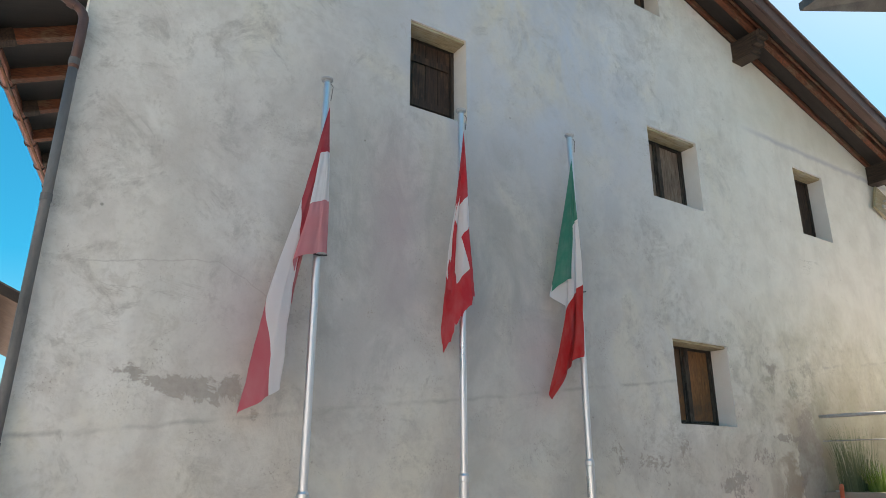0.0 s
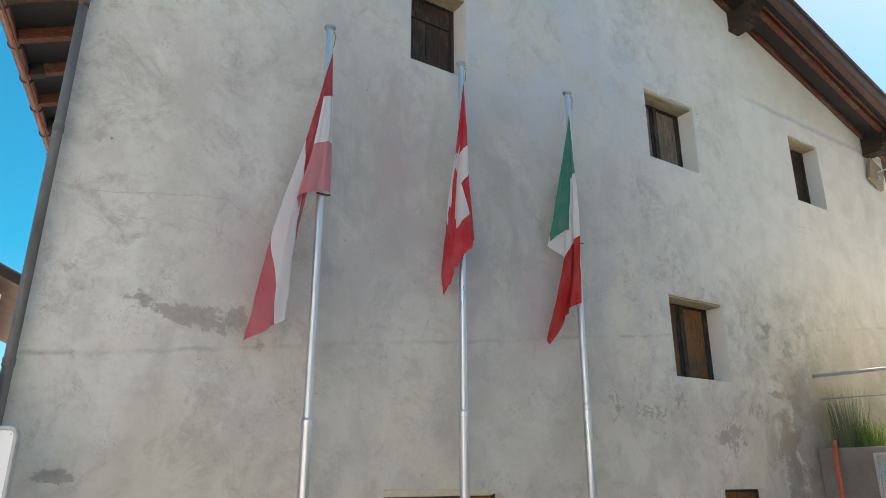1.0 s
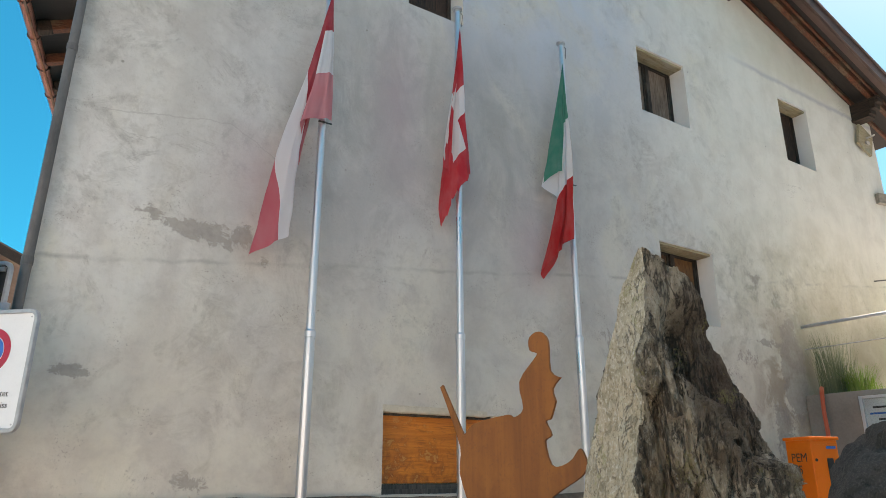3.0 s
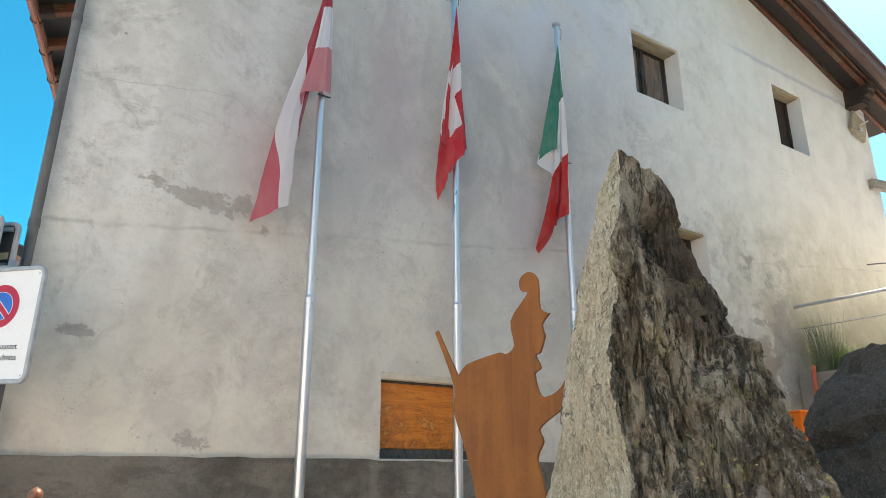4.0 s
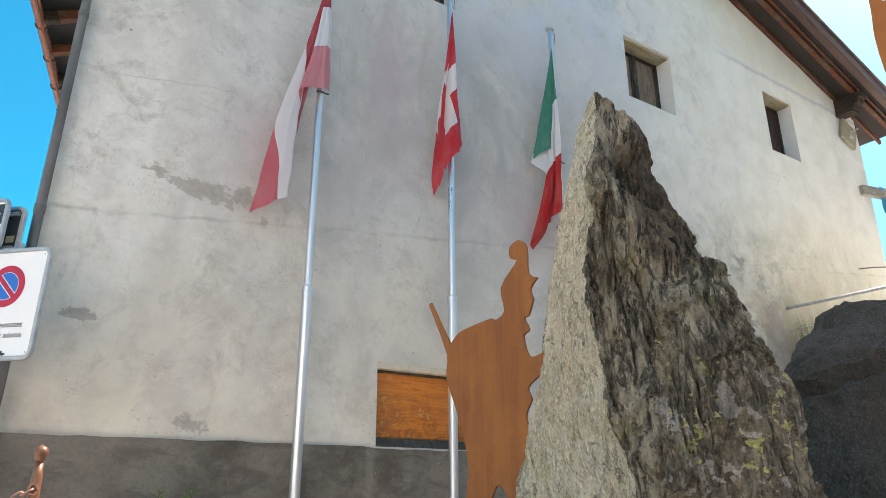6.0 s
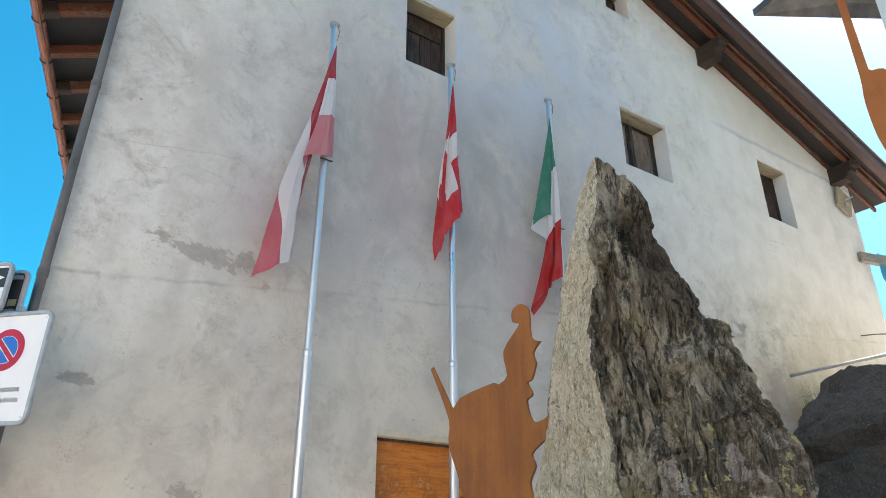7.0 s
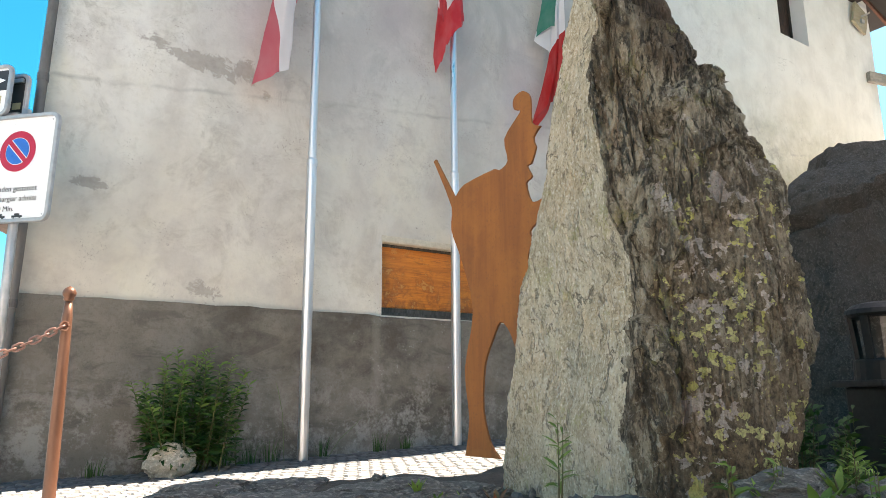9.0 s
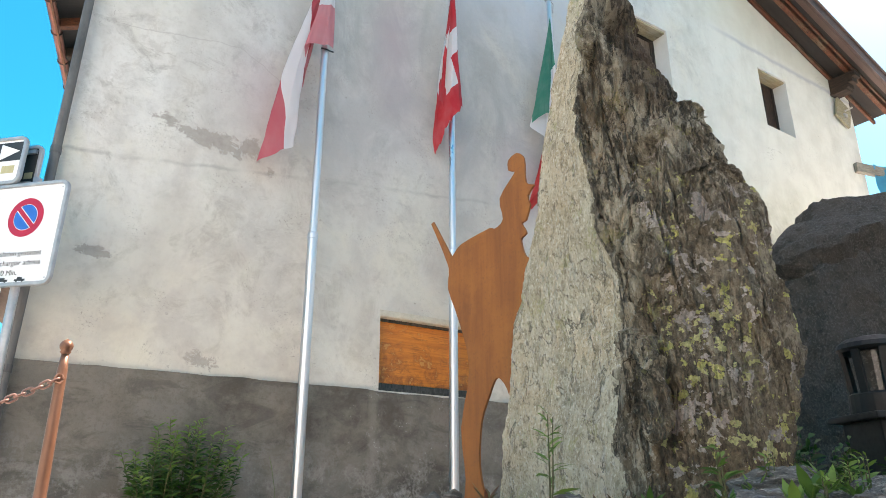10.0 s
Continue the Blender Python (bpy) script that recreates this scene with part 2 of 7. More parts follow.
    for x0, x1, z0, slope in ((0.45, 1.5, 3.98, 0.17), (1.5, 2.02, 4.16, -0.6)):
        arc = span(nt, calc(nt, "ABSOLUTE", calc(nt, "SUBTRACT", calc(nt, "SUBTRACT", calc(nt, "ADD", z, calc(nt, "MULTIPLY", wob, 1.6)), calc(nt, "MULTIPLY", calc(nt, "SUBTRACT", x, x0), slope)), z0)), 0.002, 0.010, 0.42, 0.0)
        arc = calc(nt, "MULTIPLY", arc, calc(nt, "MULTIPLY", calc(nt, "GREATER_THAN", x, x0), calc(nt, "LESS_THAN", x, x1)))
        c = blend(nt, arc, c, (0.36, 0.33, 0.30))
    # few hairlines and small pits
    vein = calc(nt, "ABSOLUTE", calc(nt, "SUBTRACT", grain(nt, coords(nt, "World", (0.5, 0.5, 1.3)), 0.8, 6, 0.6, 0.6), 0.5))
    crack = calc(nt, "MULTIPLY", span(nt, vein, 0.001, 0.004, 1.0, 0.0), span(nt, grain(nt, v, 0.9, 3), 0.55, 0.68, 0.0, 0.45))
    c = blend(nt, crack, c, (0.36, 0.34, 0.30))
    pit = calc(nt, "MULTIPLY", span(nt, cells(nt, v, 5.0), 0.04, 0.08, 1.0, 0.0), span(nt, mid, 0.56, 0.62))
    c = blend(nt, calc(nt, "MULTIPLY", pit, 0.7), c, (0.25, 0.23, 0.2))
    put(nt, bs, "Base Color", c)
    h = calc(nt, "ADD", calc(nt, "MULTIPLY", mid, 1.0), calc(nt, "ADD", calc(nt, "MULTIPLY", fine, 0.22), calc(nt, "MULTIPLY", grit, 0.08)))
    h = calc(nt, "SUBTRACT", h, calc(nt, "ADD", calc(nt, "MULTIPLY", flake, 0.25), calc(nt, "MULTIPLY", pit, 0.5)))
    relief(nt, bs, h, 0.5, 0.022)
    return m


def make_cement():
    m, nt, bs = material("rough_grey_cement", 0.95)
    v = coords(nt, "World")
    x, _, z = parts_of(nt, v)[:3]
    big, mid = grain(nt, v, 1.3, 7, 0.68, 0.2), grain(nt, v, 5, 8, 0.72, 0.2)
    fine, grit = grain(nt, v, 38, 6, 0.7), grain(nt, v, 130, 3, 0.6)
    c = blend(nt, span(nt, big, 0.40, 0.60), (0.10, 0.086, 0.070), (0.225, 0.20, 0.168))
    c = blend(nt, span(nt, calc(nt, "ADD", x, big), 2.2, 0.9, 0.0, 0.5), c, (0.25, 0.222, 0.186))
    c = blend(nt, span(nt, mid, 0.50, 0.62, 0.0, 0.55), c, (0.21, 0.19, 0.165))
    c = blend(nt, span(nt, fine, 0.50, 0.66, 0.0, 0.3), c, (0.085, 0.072, 0.058))
    trowel = grain(nt, coords(nt, "World", (0.7, 1.0, 1.6)), 2.6, 8, 0.7, 1.2)
    c = blend(nt, span(nt, trowel, 0.50, 0.60, 0.0, 0.45), c, (0.075, 0.064, 0.052))
    salt = calc(nt, "MULTIPLY", span(nt, calc(nt, "ADD", z, calc(nt, "MULTIPLY", big, 0.4)), 0.80, 0.20, 0.0, 1.0), span(nt, calc(nt, "ADD", calc(nt, "MULTIPLY", mid, 0.65), calc(nt, "MULTIPLY", fine, 0.35)), 0.48, 0.57))
    c = blend(nt, calc(nt, "MULTIPLY", salt, 0.75), c, (0.37, 0.345, 0.31))
    crumb = calc(nt, "MULTIPLY", span(nt, x, 2.0, 3.2), span(nt, calc(nt, "ADD", calc(nt, "MULTIPLY", fine, 0.6), calc(nt, "MULTIPLY", mid, 0.4)), 0.60, 0.64))
    c = blend(nt, calc(nt, "MULTIPLY", crumb, 0.8), c, (0.48, 0.47, 0.45))
    seam = span(nt, calc(nt, "ABSOLUTE", calc(nt, "SUBTRACT", calc(nt, "ADD", x, calc(nt, "MULTIPLY", mid, 0.05)), 3.08)), 0.015, 0.06, 0.35, 0.0)
    c = blend(nt, calc(nt, "MULTIPLY", seam, span(nt, z, -0.1, 0.2)), c, (0.27, 0.245, 0.215))
    put(nt, bs, "Base Color", c)
    relief(nt, bs, calc(nt, "ADD", mid, calc(nt, "ADD", calc(nt, "MULTIPLY", fine, 0.8), calc(nt, "MULTIPLY", grit, 0.3))), 0.9, 0.018)
    return m


def make_wood(name, a, b, rough=0.75, along=(9, 9, 0.7), knots=0.0, crack=0.4, worn=None):
    """Timber: streaks along one axis, darker cracks, and worn paint or stain where given."""
    m, nt, bs = material(name, rough)
    v = coords(nt, "Object", along, 4.0)
    fibre, broad = grain(nt, v, 4.5, 7, 0.65, 0.4), grain(nt, coords(nt, "Object", (1, 1, 1), 3.0), 2.2, 4, 0.6)
    c = blend(nt, span(nt, fibre, 0.33, 0.66), a, b)
    c = blend(nt, span(nt, broad, 0.4, 0.7, 0.0, 0.45), c, tuple(q * 0.55 for q in a))
    if worn:
        c = blend(nt, span(nt, calc(nt, "ADD", calc(nt, "MULTIPLY", broad, 0.6), calc(nt, "MULTIPLY", fibre, 0.4)), 0.5, 0.58), c, worn)
    if knots:
        k = span(nt, cells(nt, coords(nt, "Object", (3, 3, 1.2), 3.0), 3.0), 0.06, 0.16, knots, 0.0)
        c = blend(nt, k, c, tuple(q * 0.3 for q in a))
    c = blend(nt, span(nt, fibre, 0.3, 0.36, crack, 0.0), c, tuple(q * 0.25 for q in a))
    put(nt, bs, "Base Color", c)
    relief(nt, bs, fibre, 0.5, 0.004)
    return m


def make_rock(name, tones, stretch=(5, 5, 0.9), lean=0.0, deep=0.02):
    """Foliated gneiss: streaked bands, pale and dark grains, rust."""
    m, nt, bs = material(name, 0.9)
    base = nt.nodes.new("ShaderNodeTexCoord").outputs["Object"]
    mp = nt.nodes.new("ShaderNodeMapping")
    mp.inputs["Rotation"].default_value = (0.0, radians(lean), 0.0)
    mp.inputs["Scale"].default_value = stretch
    nt.links.new(base, mp.inputs["Vector"])
    streak = grain(nt, mp.outputs[0], 3.0, 8, 0.68, 0.5)
    fleck = grain(nt, mp.outputs[0], 22.0, 4, 0.6)
    big = grain(nt, base, 2.6, 5, 0.6, 0.4)
    fine = grain(nt, base, 45, 5, 0.65)
    c = blend(nt, span(nt, streak, 0.36, 0.64), tones[0], tones[1])
    c = blend(nt, span(nt, fleck, 0.52, 0.62, 0.0, 0.85), c, tones[2])
    c = blend(nt, span(nt, fine, 0.32, 0.45, 0.6, 0.0), c, tones[3])
    c = blend(nt, span(nt, big, 0.52, 0.68, 0.0, 0.5), c, tones[4])
    h = calc(nt, "ADD", calc(nt, "MULTIPLY", streak, 1.4), calc(nt, "ADD", calc(nt, "MULTIPLY", fleck, 0.5), calc(nt, "MULTIPLY", fine, 0.35)))
    put(nt, bs, "Base Color", c)
    relief(nt, bs, h, 1.0, deep)
    return m


def make_standing(face):
    """The tall slab: 'pale' for its granular face, 'dark' for the ribbed, cracked face with lichen. The pale colours
    are also raised for the street's bounce light.
    """
    m, nt, bs = material("granular_pale_lit_gneiss" if face == "pale" else "lichened_dark_gneiss", 0.92)
    base = nt.nodes.new("ShaderNodeTexCoord").outputs["Object"]
    x, y, z = parts_of(nt, base)[:3]

    def leaning(angle, scale):
        mp = nt.nodes.new("ShaderNodeMapping")
        mp.inputs["Rotation"].default_value = (0.0, radians(angle), 0.0)
        mp.inputs["Scale"].default_value = scale
        nt.links.new(base, mp.inputs["Vector"])
        return mp.outputs[0]

    def shifted(d):
        n = nt.nodes.new("ShaderNodeVectorMath")
        nt.links.new(base, n.inputs[0])
        n.inputs[1].default_value = (d, d, d)
        return n.outputs[0]

    def fissure(vec, scale, wide, detail=5, rough=0.6, bend=0.5):
        """1 along thin wandering lines, 0 off them."""
        v = calc(nt, "ABSOLUTE", calc(nt, "SUBTRACT", grain(nt, vec, scale, detail, rough, bend), 0.5))
        return span(nt, v, wide * 0.25, wide, 1.0, 0.0)

    loose = leaning(-14, (1.2, 1.2, 0.9))
    crystal, blotch = grain(nt, loose, 62, 7, 0.8), grain(nt, loose, 7.5, 8, 0.7, 0.3)
    big, fine = grain(nt, base, 2.4, 5, 0.6, 0.4), grain(nt, base, 120, 5, 0.75)
    if face == "pale":
        long_v = leaning(-12, (1.15, 1.15, 0.92))
        flake, chip = grain(nt, long_v, 26, 6, 0.76, 0.4), grain(nt, long_v, 95, 4, 0.7)
        c = blend(nt, span(nt, blotch, 0.38, 0.62), (0.53, 0.465, 0.325), (0.80, 0.725, 0.555))
        patchy = grain(nt, leaning(-20, (1.0, 1.0, 0.6)), 4.5, 7, 0.66, 0.5)
        c = blend(nt, span(nt, patchy, 0.54, 0.63, 0.0, 0.4), c, (0.43, 0.385, 0.285))
        c = blend(nt, span(nt, big, 0.48, 0.62, 0.0, 0.4), c, (0.70, 0.535, 0.34))
        c = blend(nt, span(nt, big, 0.46, 0.36, 0.0, 0.55), c, (0.62, 0.555, 0.325))
        c = blend(nt, span(nt, flake, 0.53, 0.58, 0.0, 0.55), c, (0.78, 0.73, 0.62))
        c = blend(nt, span(nt, chip, 0.56, 0.61, 0.0, 0.85), c, (0.88, 0.84, 0.74))
        c = blend(nt, span(nt, chip, 0.42, 0.37, 0.0, 0.7), c, (0.24, 0.195, 0.13))
        c = blend(nt, span(nt, flake, 0.45, 0.39, 0.0, 0.65), c, (0.31, 0.255, 0.17))
        # crack lines coloured dark, for the dirt and shade inside them
        split = calc(nt, "MULTIPLY", fissure(long_v, 7, 0.020), span(nt, blotch, 0.44, 0.56))
        c = blend(nt, calc(nt, "MULTIPLY", split, 0.7), c, (0.10, 0.085, 0.06))
        crust = span(nt, calc(nt, "ADD", calc(nt, "MULTIPLY", grain(nt, shifted(5.1), 11, 5, 0.65, 0.4), 0.8), calc(nt, "MULTIPLY", fine, 0.2)), 0.585, 0.60)
        c = blend(nt, calc(nt, "MULTIPLY", crust, 0.5), c, (0.46, 0.44, 0.21))
        h = calc(nt, "ADD", calc(nt, "MULTIPLY", flake, 1.0), calc(nt, "ADD", calc(nt, "MULTIPLY", chip, 0.35), calc(nt, "ADD", calc(nt, "MULTIPLY", blotch, 0.9), calc(nt, "MULTIPLY", split, -0.5))))
    else:
        steep = leaning(-8, (2.2, 2.2, 0.85))
        streak, thread = grain(nt, steep, 2.6, 10, 0.74, 0.2), grain(nt, steep, 13, 7, 0.74, 0.1)
        c = blend(nt, span(nt, streak, 0.42, 0.58), (0.215, 0.175, 0.12), (0.45, 0.39, 0.29))
        c = blend(nt, span(nt, blotch, 0.54, 0.64, 0.0, 0.55), c, (0.60, 0.53, 0.405))
        c = blend(nt, span(nt, big, 0.52, 0.64, 0.0, 0.5), c, (0.33, 0.22, 0.115))
        c = blend(nt, span(nt, thread, 0.53, 0.58, 0.0, 0.75), c, (0.62, 0.56, 0.43))
        c = blend(nt, span(nt, thread, 0.47, 0.41, 0.0, 0.75), c, (0.08, 0.062, 0.04))
        c = blend(nt, span(nt, crystal, 0.56, 0.60, 0.0, 0.7), c, (0.55, 0.525, 0.455))
        c = blend(nt, span(nt, crystal, 0.43, 0.37, 0.0, 0.7), c, (0.05, 0.042, 0.03))
        # brown, cleanly broken hollow under the peak, painted darker for the overhang's shade
        hollow = calc(nt, "MULTIPLY", calc(nt, "POWER", oval(nt, x, z, 0.70, 1.40, 0.135, 0.27), 0.3), span(nt, calc(nt, "ADD", x, calc(nt, "MULTIPLY", blotch, 0.06)), 0.60, 0.63))
        c = blend(nt, calc(nt, "MULTIPLY", hollow, 0.9), c, blend(nt, span(nt, blotch, 0.4, 0.6), (0.05, 0.028, 0.017), (0.11, 0.066, 0.042)))
        # long cracks, their inner shade and dirt painted as dark lines
        split = calc(nt, "MAXIMUM", calc(nt, "MULTIPLY", fissure(leaning(-7, (3.2, 3.2, 0.55)), 2.4, 0.024), span(nt, big, 0.40, 0.5)), calc(nt, "MULTIPLY", fissure(leaning(-11, (3.4, 3.4, 0.8)), 6.0, 0.034), span(nt, blotch, 0.42, 0.54)))
        c = blend(nt, calc(nt, "MULTIPLY", split, 0.75), c, (0.03, 0.024, 0.017))
        h = calc(nt, "ADD", calc(nt, "MULTIPLY", streak, 1.5), calc(nt, "ADD", calc(nt, "MULTIPLY", thread, 0.7), calc(nt, "ADD", calc(nt, "MULTIPLY", crystal, 0.5), calc(nt, "MULTIPLY", fine, 0.2))))
        h = calc(nt, "SUBTRACT", h, calc(nt, "MULTIPLY", split, 0.9))
        # lichen: lobed crusts in swarms on the lower two thirds
        def spread(d):
            mp = nt.nodes.new("ShaderNodeMapping")
            mp.inputs["Location"].default_value = (d, d, d)
            mp.inputs["Scale"].default_value = (1.0, 0.2, 0.95)
            nt.links.new(base, mp.inputs["Vector"])
            return mp.outputs[0]

        low = span(nt, calc(nt, "ADD", z, calc(nt, "MULTIPLY", big, 0.5)), 1.32, 0.86)
        zone = calc(nt, "MULTIPLY", low, span(nt, calc(nt, "ADD", x, calc(nt, "MULTIPLY", blotch, 0.10)), 0.585, 0.65))
        ground = blend(nt, span(nt, crystal, 0.40, 0.60), (0.085, 0.062, 0.04), (0.31, 0.25, 0.175))
        c = blend(nt, calc(nt, "MULTIPLY", zone, span(nt, blotch, 0.40, 0.60, 0.85, 0.45)), c, ground)
        rust = calc(nt, "MULTIPLY", span(nt, calc(nt, "ADD", z, calc(nt, "MULTIPLY", big, 0.3)), 0.48, 0.28), span(nt, x, 0.56, 0.66))
        c = blend(nt, calc(nt, "MULTIPLY", rust, 0.75), c, blend(nt, span(nt, crystal, 0.4, 0.6), (0.06, 0.036, 0.02), (0.22, 0.145, 0.08)))
        h = calc(nt, "MULTIPLY", h, span(nt, zone, 0.1, 0.9, 1.0, 0.6))
        for scale, cut_, colour, shift in ((15.0, 0.552, (0.52, 0.46, 0.41), 0.0), (32.0, 0.562, (0.60, 0.535, 0.48), 2.3), (21.0, 0.578, (0.62, 0.60, 0.21), 3.7), (44.0, 0.572, (0.68, 0.66, 0.31), 8.1)):
            off = spread(shift)
            swarm = span(nt, grain(nt, off, 5.0, 3, 0.6), 0.40, 0.62, -0.085, 0.03)
            thin = span(nt, zone, 0.1, 1.0, -0.09, 0.0)
            crust = calc(nt, "ADD", calc(nt, "ADD", calc(nt, "ADD", calc(nt, "MULTIPLY", grain(nt, off, scale, 4, 0.55, 0.15), 0.86), calc(nt, "MULTIPLY", fine, 0.14)), swarm), thin)
            patch = calc(nt, "MULTIPLY", span(nt, crust, cut_, cut_ + 0.006), span(nt, zone, 0.05, 0.25))
            mottled = blend(nt, span(nt, fine, 0.40, 0.58), tuple(q * 0.7 for q in colour), tuple(q * 1.1 for q in colour))
            c = blend(nt, calc(nt, "MULTIPLY", patch, 0.9), c, mottled)
            h = calc(nt, "ADD", h, calc(nt, "MULTIPLY", patch, 0.15))
        moss = span(nt, calc(nt, "ADD", calc(nt, "MULTIPLY", grain(nt, shifted(1.7), 9.0, 5, 0.62), 0.65), calc(nt, "MULTIPLY", fine, 0.35)), 0.575, 0.60)
        c = blend(nt, calc(nt, "MULTIPLY", moss, 0.5), c, (0.33, 0.31, 0.12))
    put(nt, bs, "Base Color", c)
    relief(nt, bs, h, 1.0, 0.032 if face == "pale" else 0.038)
    return m


def make_ply():
    """Varnished board: level grain, wet blotches, redder towards the bottom."""
    m, nt, bs = material("orange_varnished_board", 0.42)
    v = coords(nt, "World", (0.6, 1, 9))
    _, _, z = parts_of(nt, coords(nt, "World"))[:3]
    line, thin = grain(nt, v, 2.2, 8, 0.7, 0.5), grain(nt, v, 9, 4, 0.6)
    spot, ring = grain(nt, coords(nt, "World"), 5.5, 6, 0.65, 0.8), grain(nt, coords(nt, "World"), 14, 5, 0.7, 0.6)
    c = blend(nt, span(nt, line, 0.36, 0.64), (0.46, 0.125, 0.012), (0.66, 0.22, 0.026))
    wet = calc(nt, "MULTIPLY", span(nt, calc(nt, "ADD", spot, calc(nt, "MULTIPLY", z, -0.35)), -0.02, 0.16), span(nt, ring, 0.36, 0.58))
    c = blend(nt, calc(nt, "MULTIPLY", wet, 0.85, True), c, (0.205, 0.045, 0.008))
    c = blend(nt, span(nt, thin, 0.55, 0.62, 0.0, 0.5), c, (0.22, 0.06, 0.012))
    c = blend(nt, span(nt, calc(nt, "ADD", spot, ring), 1.12, 1.22, 0.0, 0.7), c, (0.62, 0.30, 0.08))
    put(nt, bs, "Base Color", c)
    relief(nt, bs, calc(nt, "ADD", line, thin), 0.3, 0.004)
    return m


def make_steel_rust():
    m, nt, bs = material("rusted_steel_plate", 0.72, 0.15)
    v = coords(nt, "Object")
    run = grain(nt, coords(nt, "Object", (7, 7, 0.6)), 2.2, 6, 0.6, 0.3)
    fine, big = grain(nt, v, 70, 4, 0.6), grain(nt, v, 3.0, 5, 0.6)
    c = blend(nt, span(nt, run, 0.35, 0.66), (0.32, 0.108, 0.024), (0.22, 0.072, 0.018))
    c = blend(nt, span(nt, big, 0.48, 0.66, 0.0, 0.6), c, (0.39, 0.138, 0.028))
    c = blend(nt, span(nt, fine, 0.55, 0.7, 0.0, 0.3), c, (0.13, 0.055, 0.03))
    put(nt, bs, "Base Color", c)
    relief(nt, bs, fine, 0.15, 0.002)
    return m


def make_cloth(name, kind):
    """Flag cloth; the pattern follows the cloth's own coordinates, u along the fly and v down the hoist."""
    m, nt, bs = material(name, 0.85)
    uv = nt.nodes.new("ShaderNodeTexCoord").outputs["UV"]
    u, v = parts_of(nt, uv)[:2]
    red, white, green = (0.50, 0.028, 0.042), (0.74, 0.74, 0.76), (0.045, 0.25, 0.18)
    if kind == "bands":
        f = calc(nt, "MULTIPLY", calc(nt, "GREATER_THAN", v, 1 / 3), calc(nt, "LESS_THAN", v, 2 / 3))
        # lower red band paler than the upper, palest near the hoist
        faded = blend(nt, calc(nt, "GREATER_THAN", v, 0.5), (0.47, 0.055, 0.075), blend(nt, span(nt, u, 0.1, 0.6), (0.66, 0.27, 0.30), (0.56, 0.13, 0.16)))
        c = blend(nt, f, faded, white)
    elif kind == "cross":
        du, dv = calc(nt, "ABSOLUTE", calc(nt, "SUBTRACT", u, 0.5)), calc(nt, "ABSOLUTE", calc(nt, "SUBTRACT", v, 0.5))
        a, b = calc(nt, "MAXIMUM", du, dv), calc(nt, "MINIMUM", du, dv)
        f = calc(nt, "MULTIPLY", calc(nt, "LESS_THAN", a, 0.3125), calc(nt, "LESS_THAN", b, 0.094))
        c = blend(nt, f, (0.60, 0.045, 0.06), white)
    else:
        c = blend(nt, calc(nt, "GREATER_THAN", u, 1 / 3), green, white)
        c = blend(nt, calc(nt, "GREATER_THAN", u, 2 / 3), c, (0.50, 0.03, 0.03))
    weave = grain(nt, coords(nt, "UV", (1, 1, 1)), 6, 4)
    c = blend(nt, span(nt, weave, 0.4, 0.7, 0.0, 0.12), c, (0.6, 0.55, 0.55))
    put(nt, bs, "Base Color", c)
    put(nt, bs, "Specular IOR Level", 0.15)
    tr = nt.nodes.new("ShaderNodeBsdfTranslucent")
    put(nt, tr, "Color", c)
    mx = nt.nodes.new("ShaderNodeMixShader")
    mx.inputs[0].default_value = 0.38
    nt.links.new(bs.outputs[0], mx.inputs[1])
    nt.links.new(tr.outputs[0], mx.inputs[2])
    nt.links.new(mx.outputs[0], nt.nodes["Material Output"].inputs["Surface"])
    relief(nt, bs, grain(nt, coords(nt, "UV"), 160, 2), 0.12, 0.002)
    return m


def make_leaf(name, a, b):
    m, nt, bs = material(name, 0.55)
    r = nt.nodes.new("ShaderNodeNewGeometry").outputs["Random Per Island"]
    c = blend(nt, r, a, b)
    c = blend(nt, span(nt, grain(nt, coords(nt), 30, 3), 0.4, 0.7, 0.0, 0.35), c, tuple(q * 0.6 for q in a))
    put(nt, bs, "Base Color", c)
    tr = nt.nodes.new("ShaderNodeBsdfTranslucent")
    put(nt, tr, "Color", c)
    mx = nt.nodes.new("ShaderNodeMixShader")
    mx.inputs[0].default_value = 0.35
    nt.links.new(bs.outputs[0], mx.inputs[1])
    nt.links.new(tr.outputs[0], mx.inputs[2])
    nt.links.new(mx.outputs[0], nt.nodes["Material Output"].inputs["Surface"])
    return m


def make_setts():
    m, nt, bs = material("grey_stone_setts", 0.8)
    rnd = nt.nodes.new("ShaderNodeObjectInfo").outputs["Random"]
    isl = nt.nodes.new("ShaderNodeNewGeometry").outputs["Random Per Island"]
    v = coords(nt, "World")
    f = calc(nt, "FRACT", calc(nt, "ADD", rnd, isl))
    c = blend(nt, f, (0.42, 0.41, 0.39), (0.55, 0.54, 0.51))
    c = blend(nt, span(nt, grain(nt, v, 30, 5, 0.65), 0.4, 0.65, 0.0, 0.5), c, (0.20, 0.20, 0.20))
    put(nt, bs, "Base Color", c)
    relief(nt, bs, grain(nt, v, 60, 5, 0.65), 0.5, 0.006)
    return m


PLASTER, CEMENT, SETTS = make_plaster(), make_cement(), make_setts()
# gutter setts coloured dark for the eave's shadow, the field setts pale for sun
SHADED_GUTTER_SETTS = simple("shaded_gutter_setts", (0.055, 0.055, 0.058), (0.12, 0.12, 0.122), 0.8, scale=12, fine=50, bump=0.5, dist=0.006)
REVEAL = simple("limewashed_reveal", (0.66, 0.64, 0.60), (0.74, 0.73, 0.70), 0.9, scale=3, bump=0.3, dist=0.006)
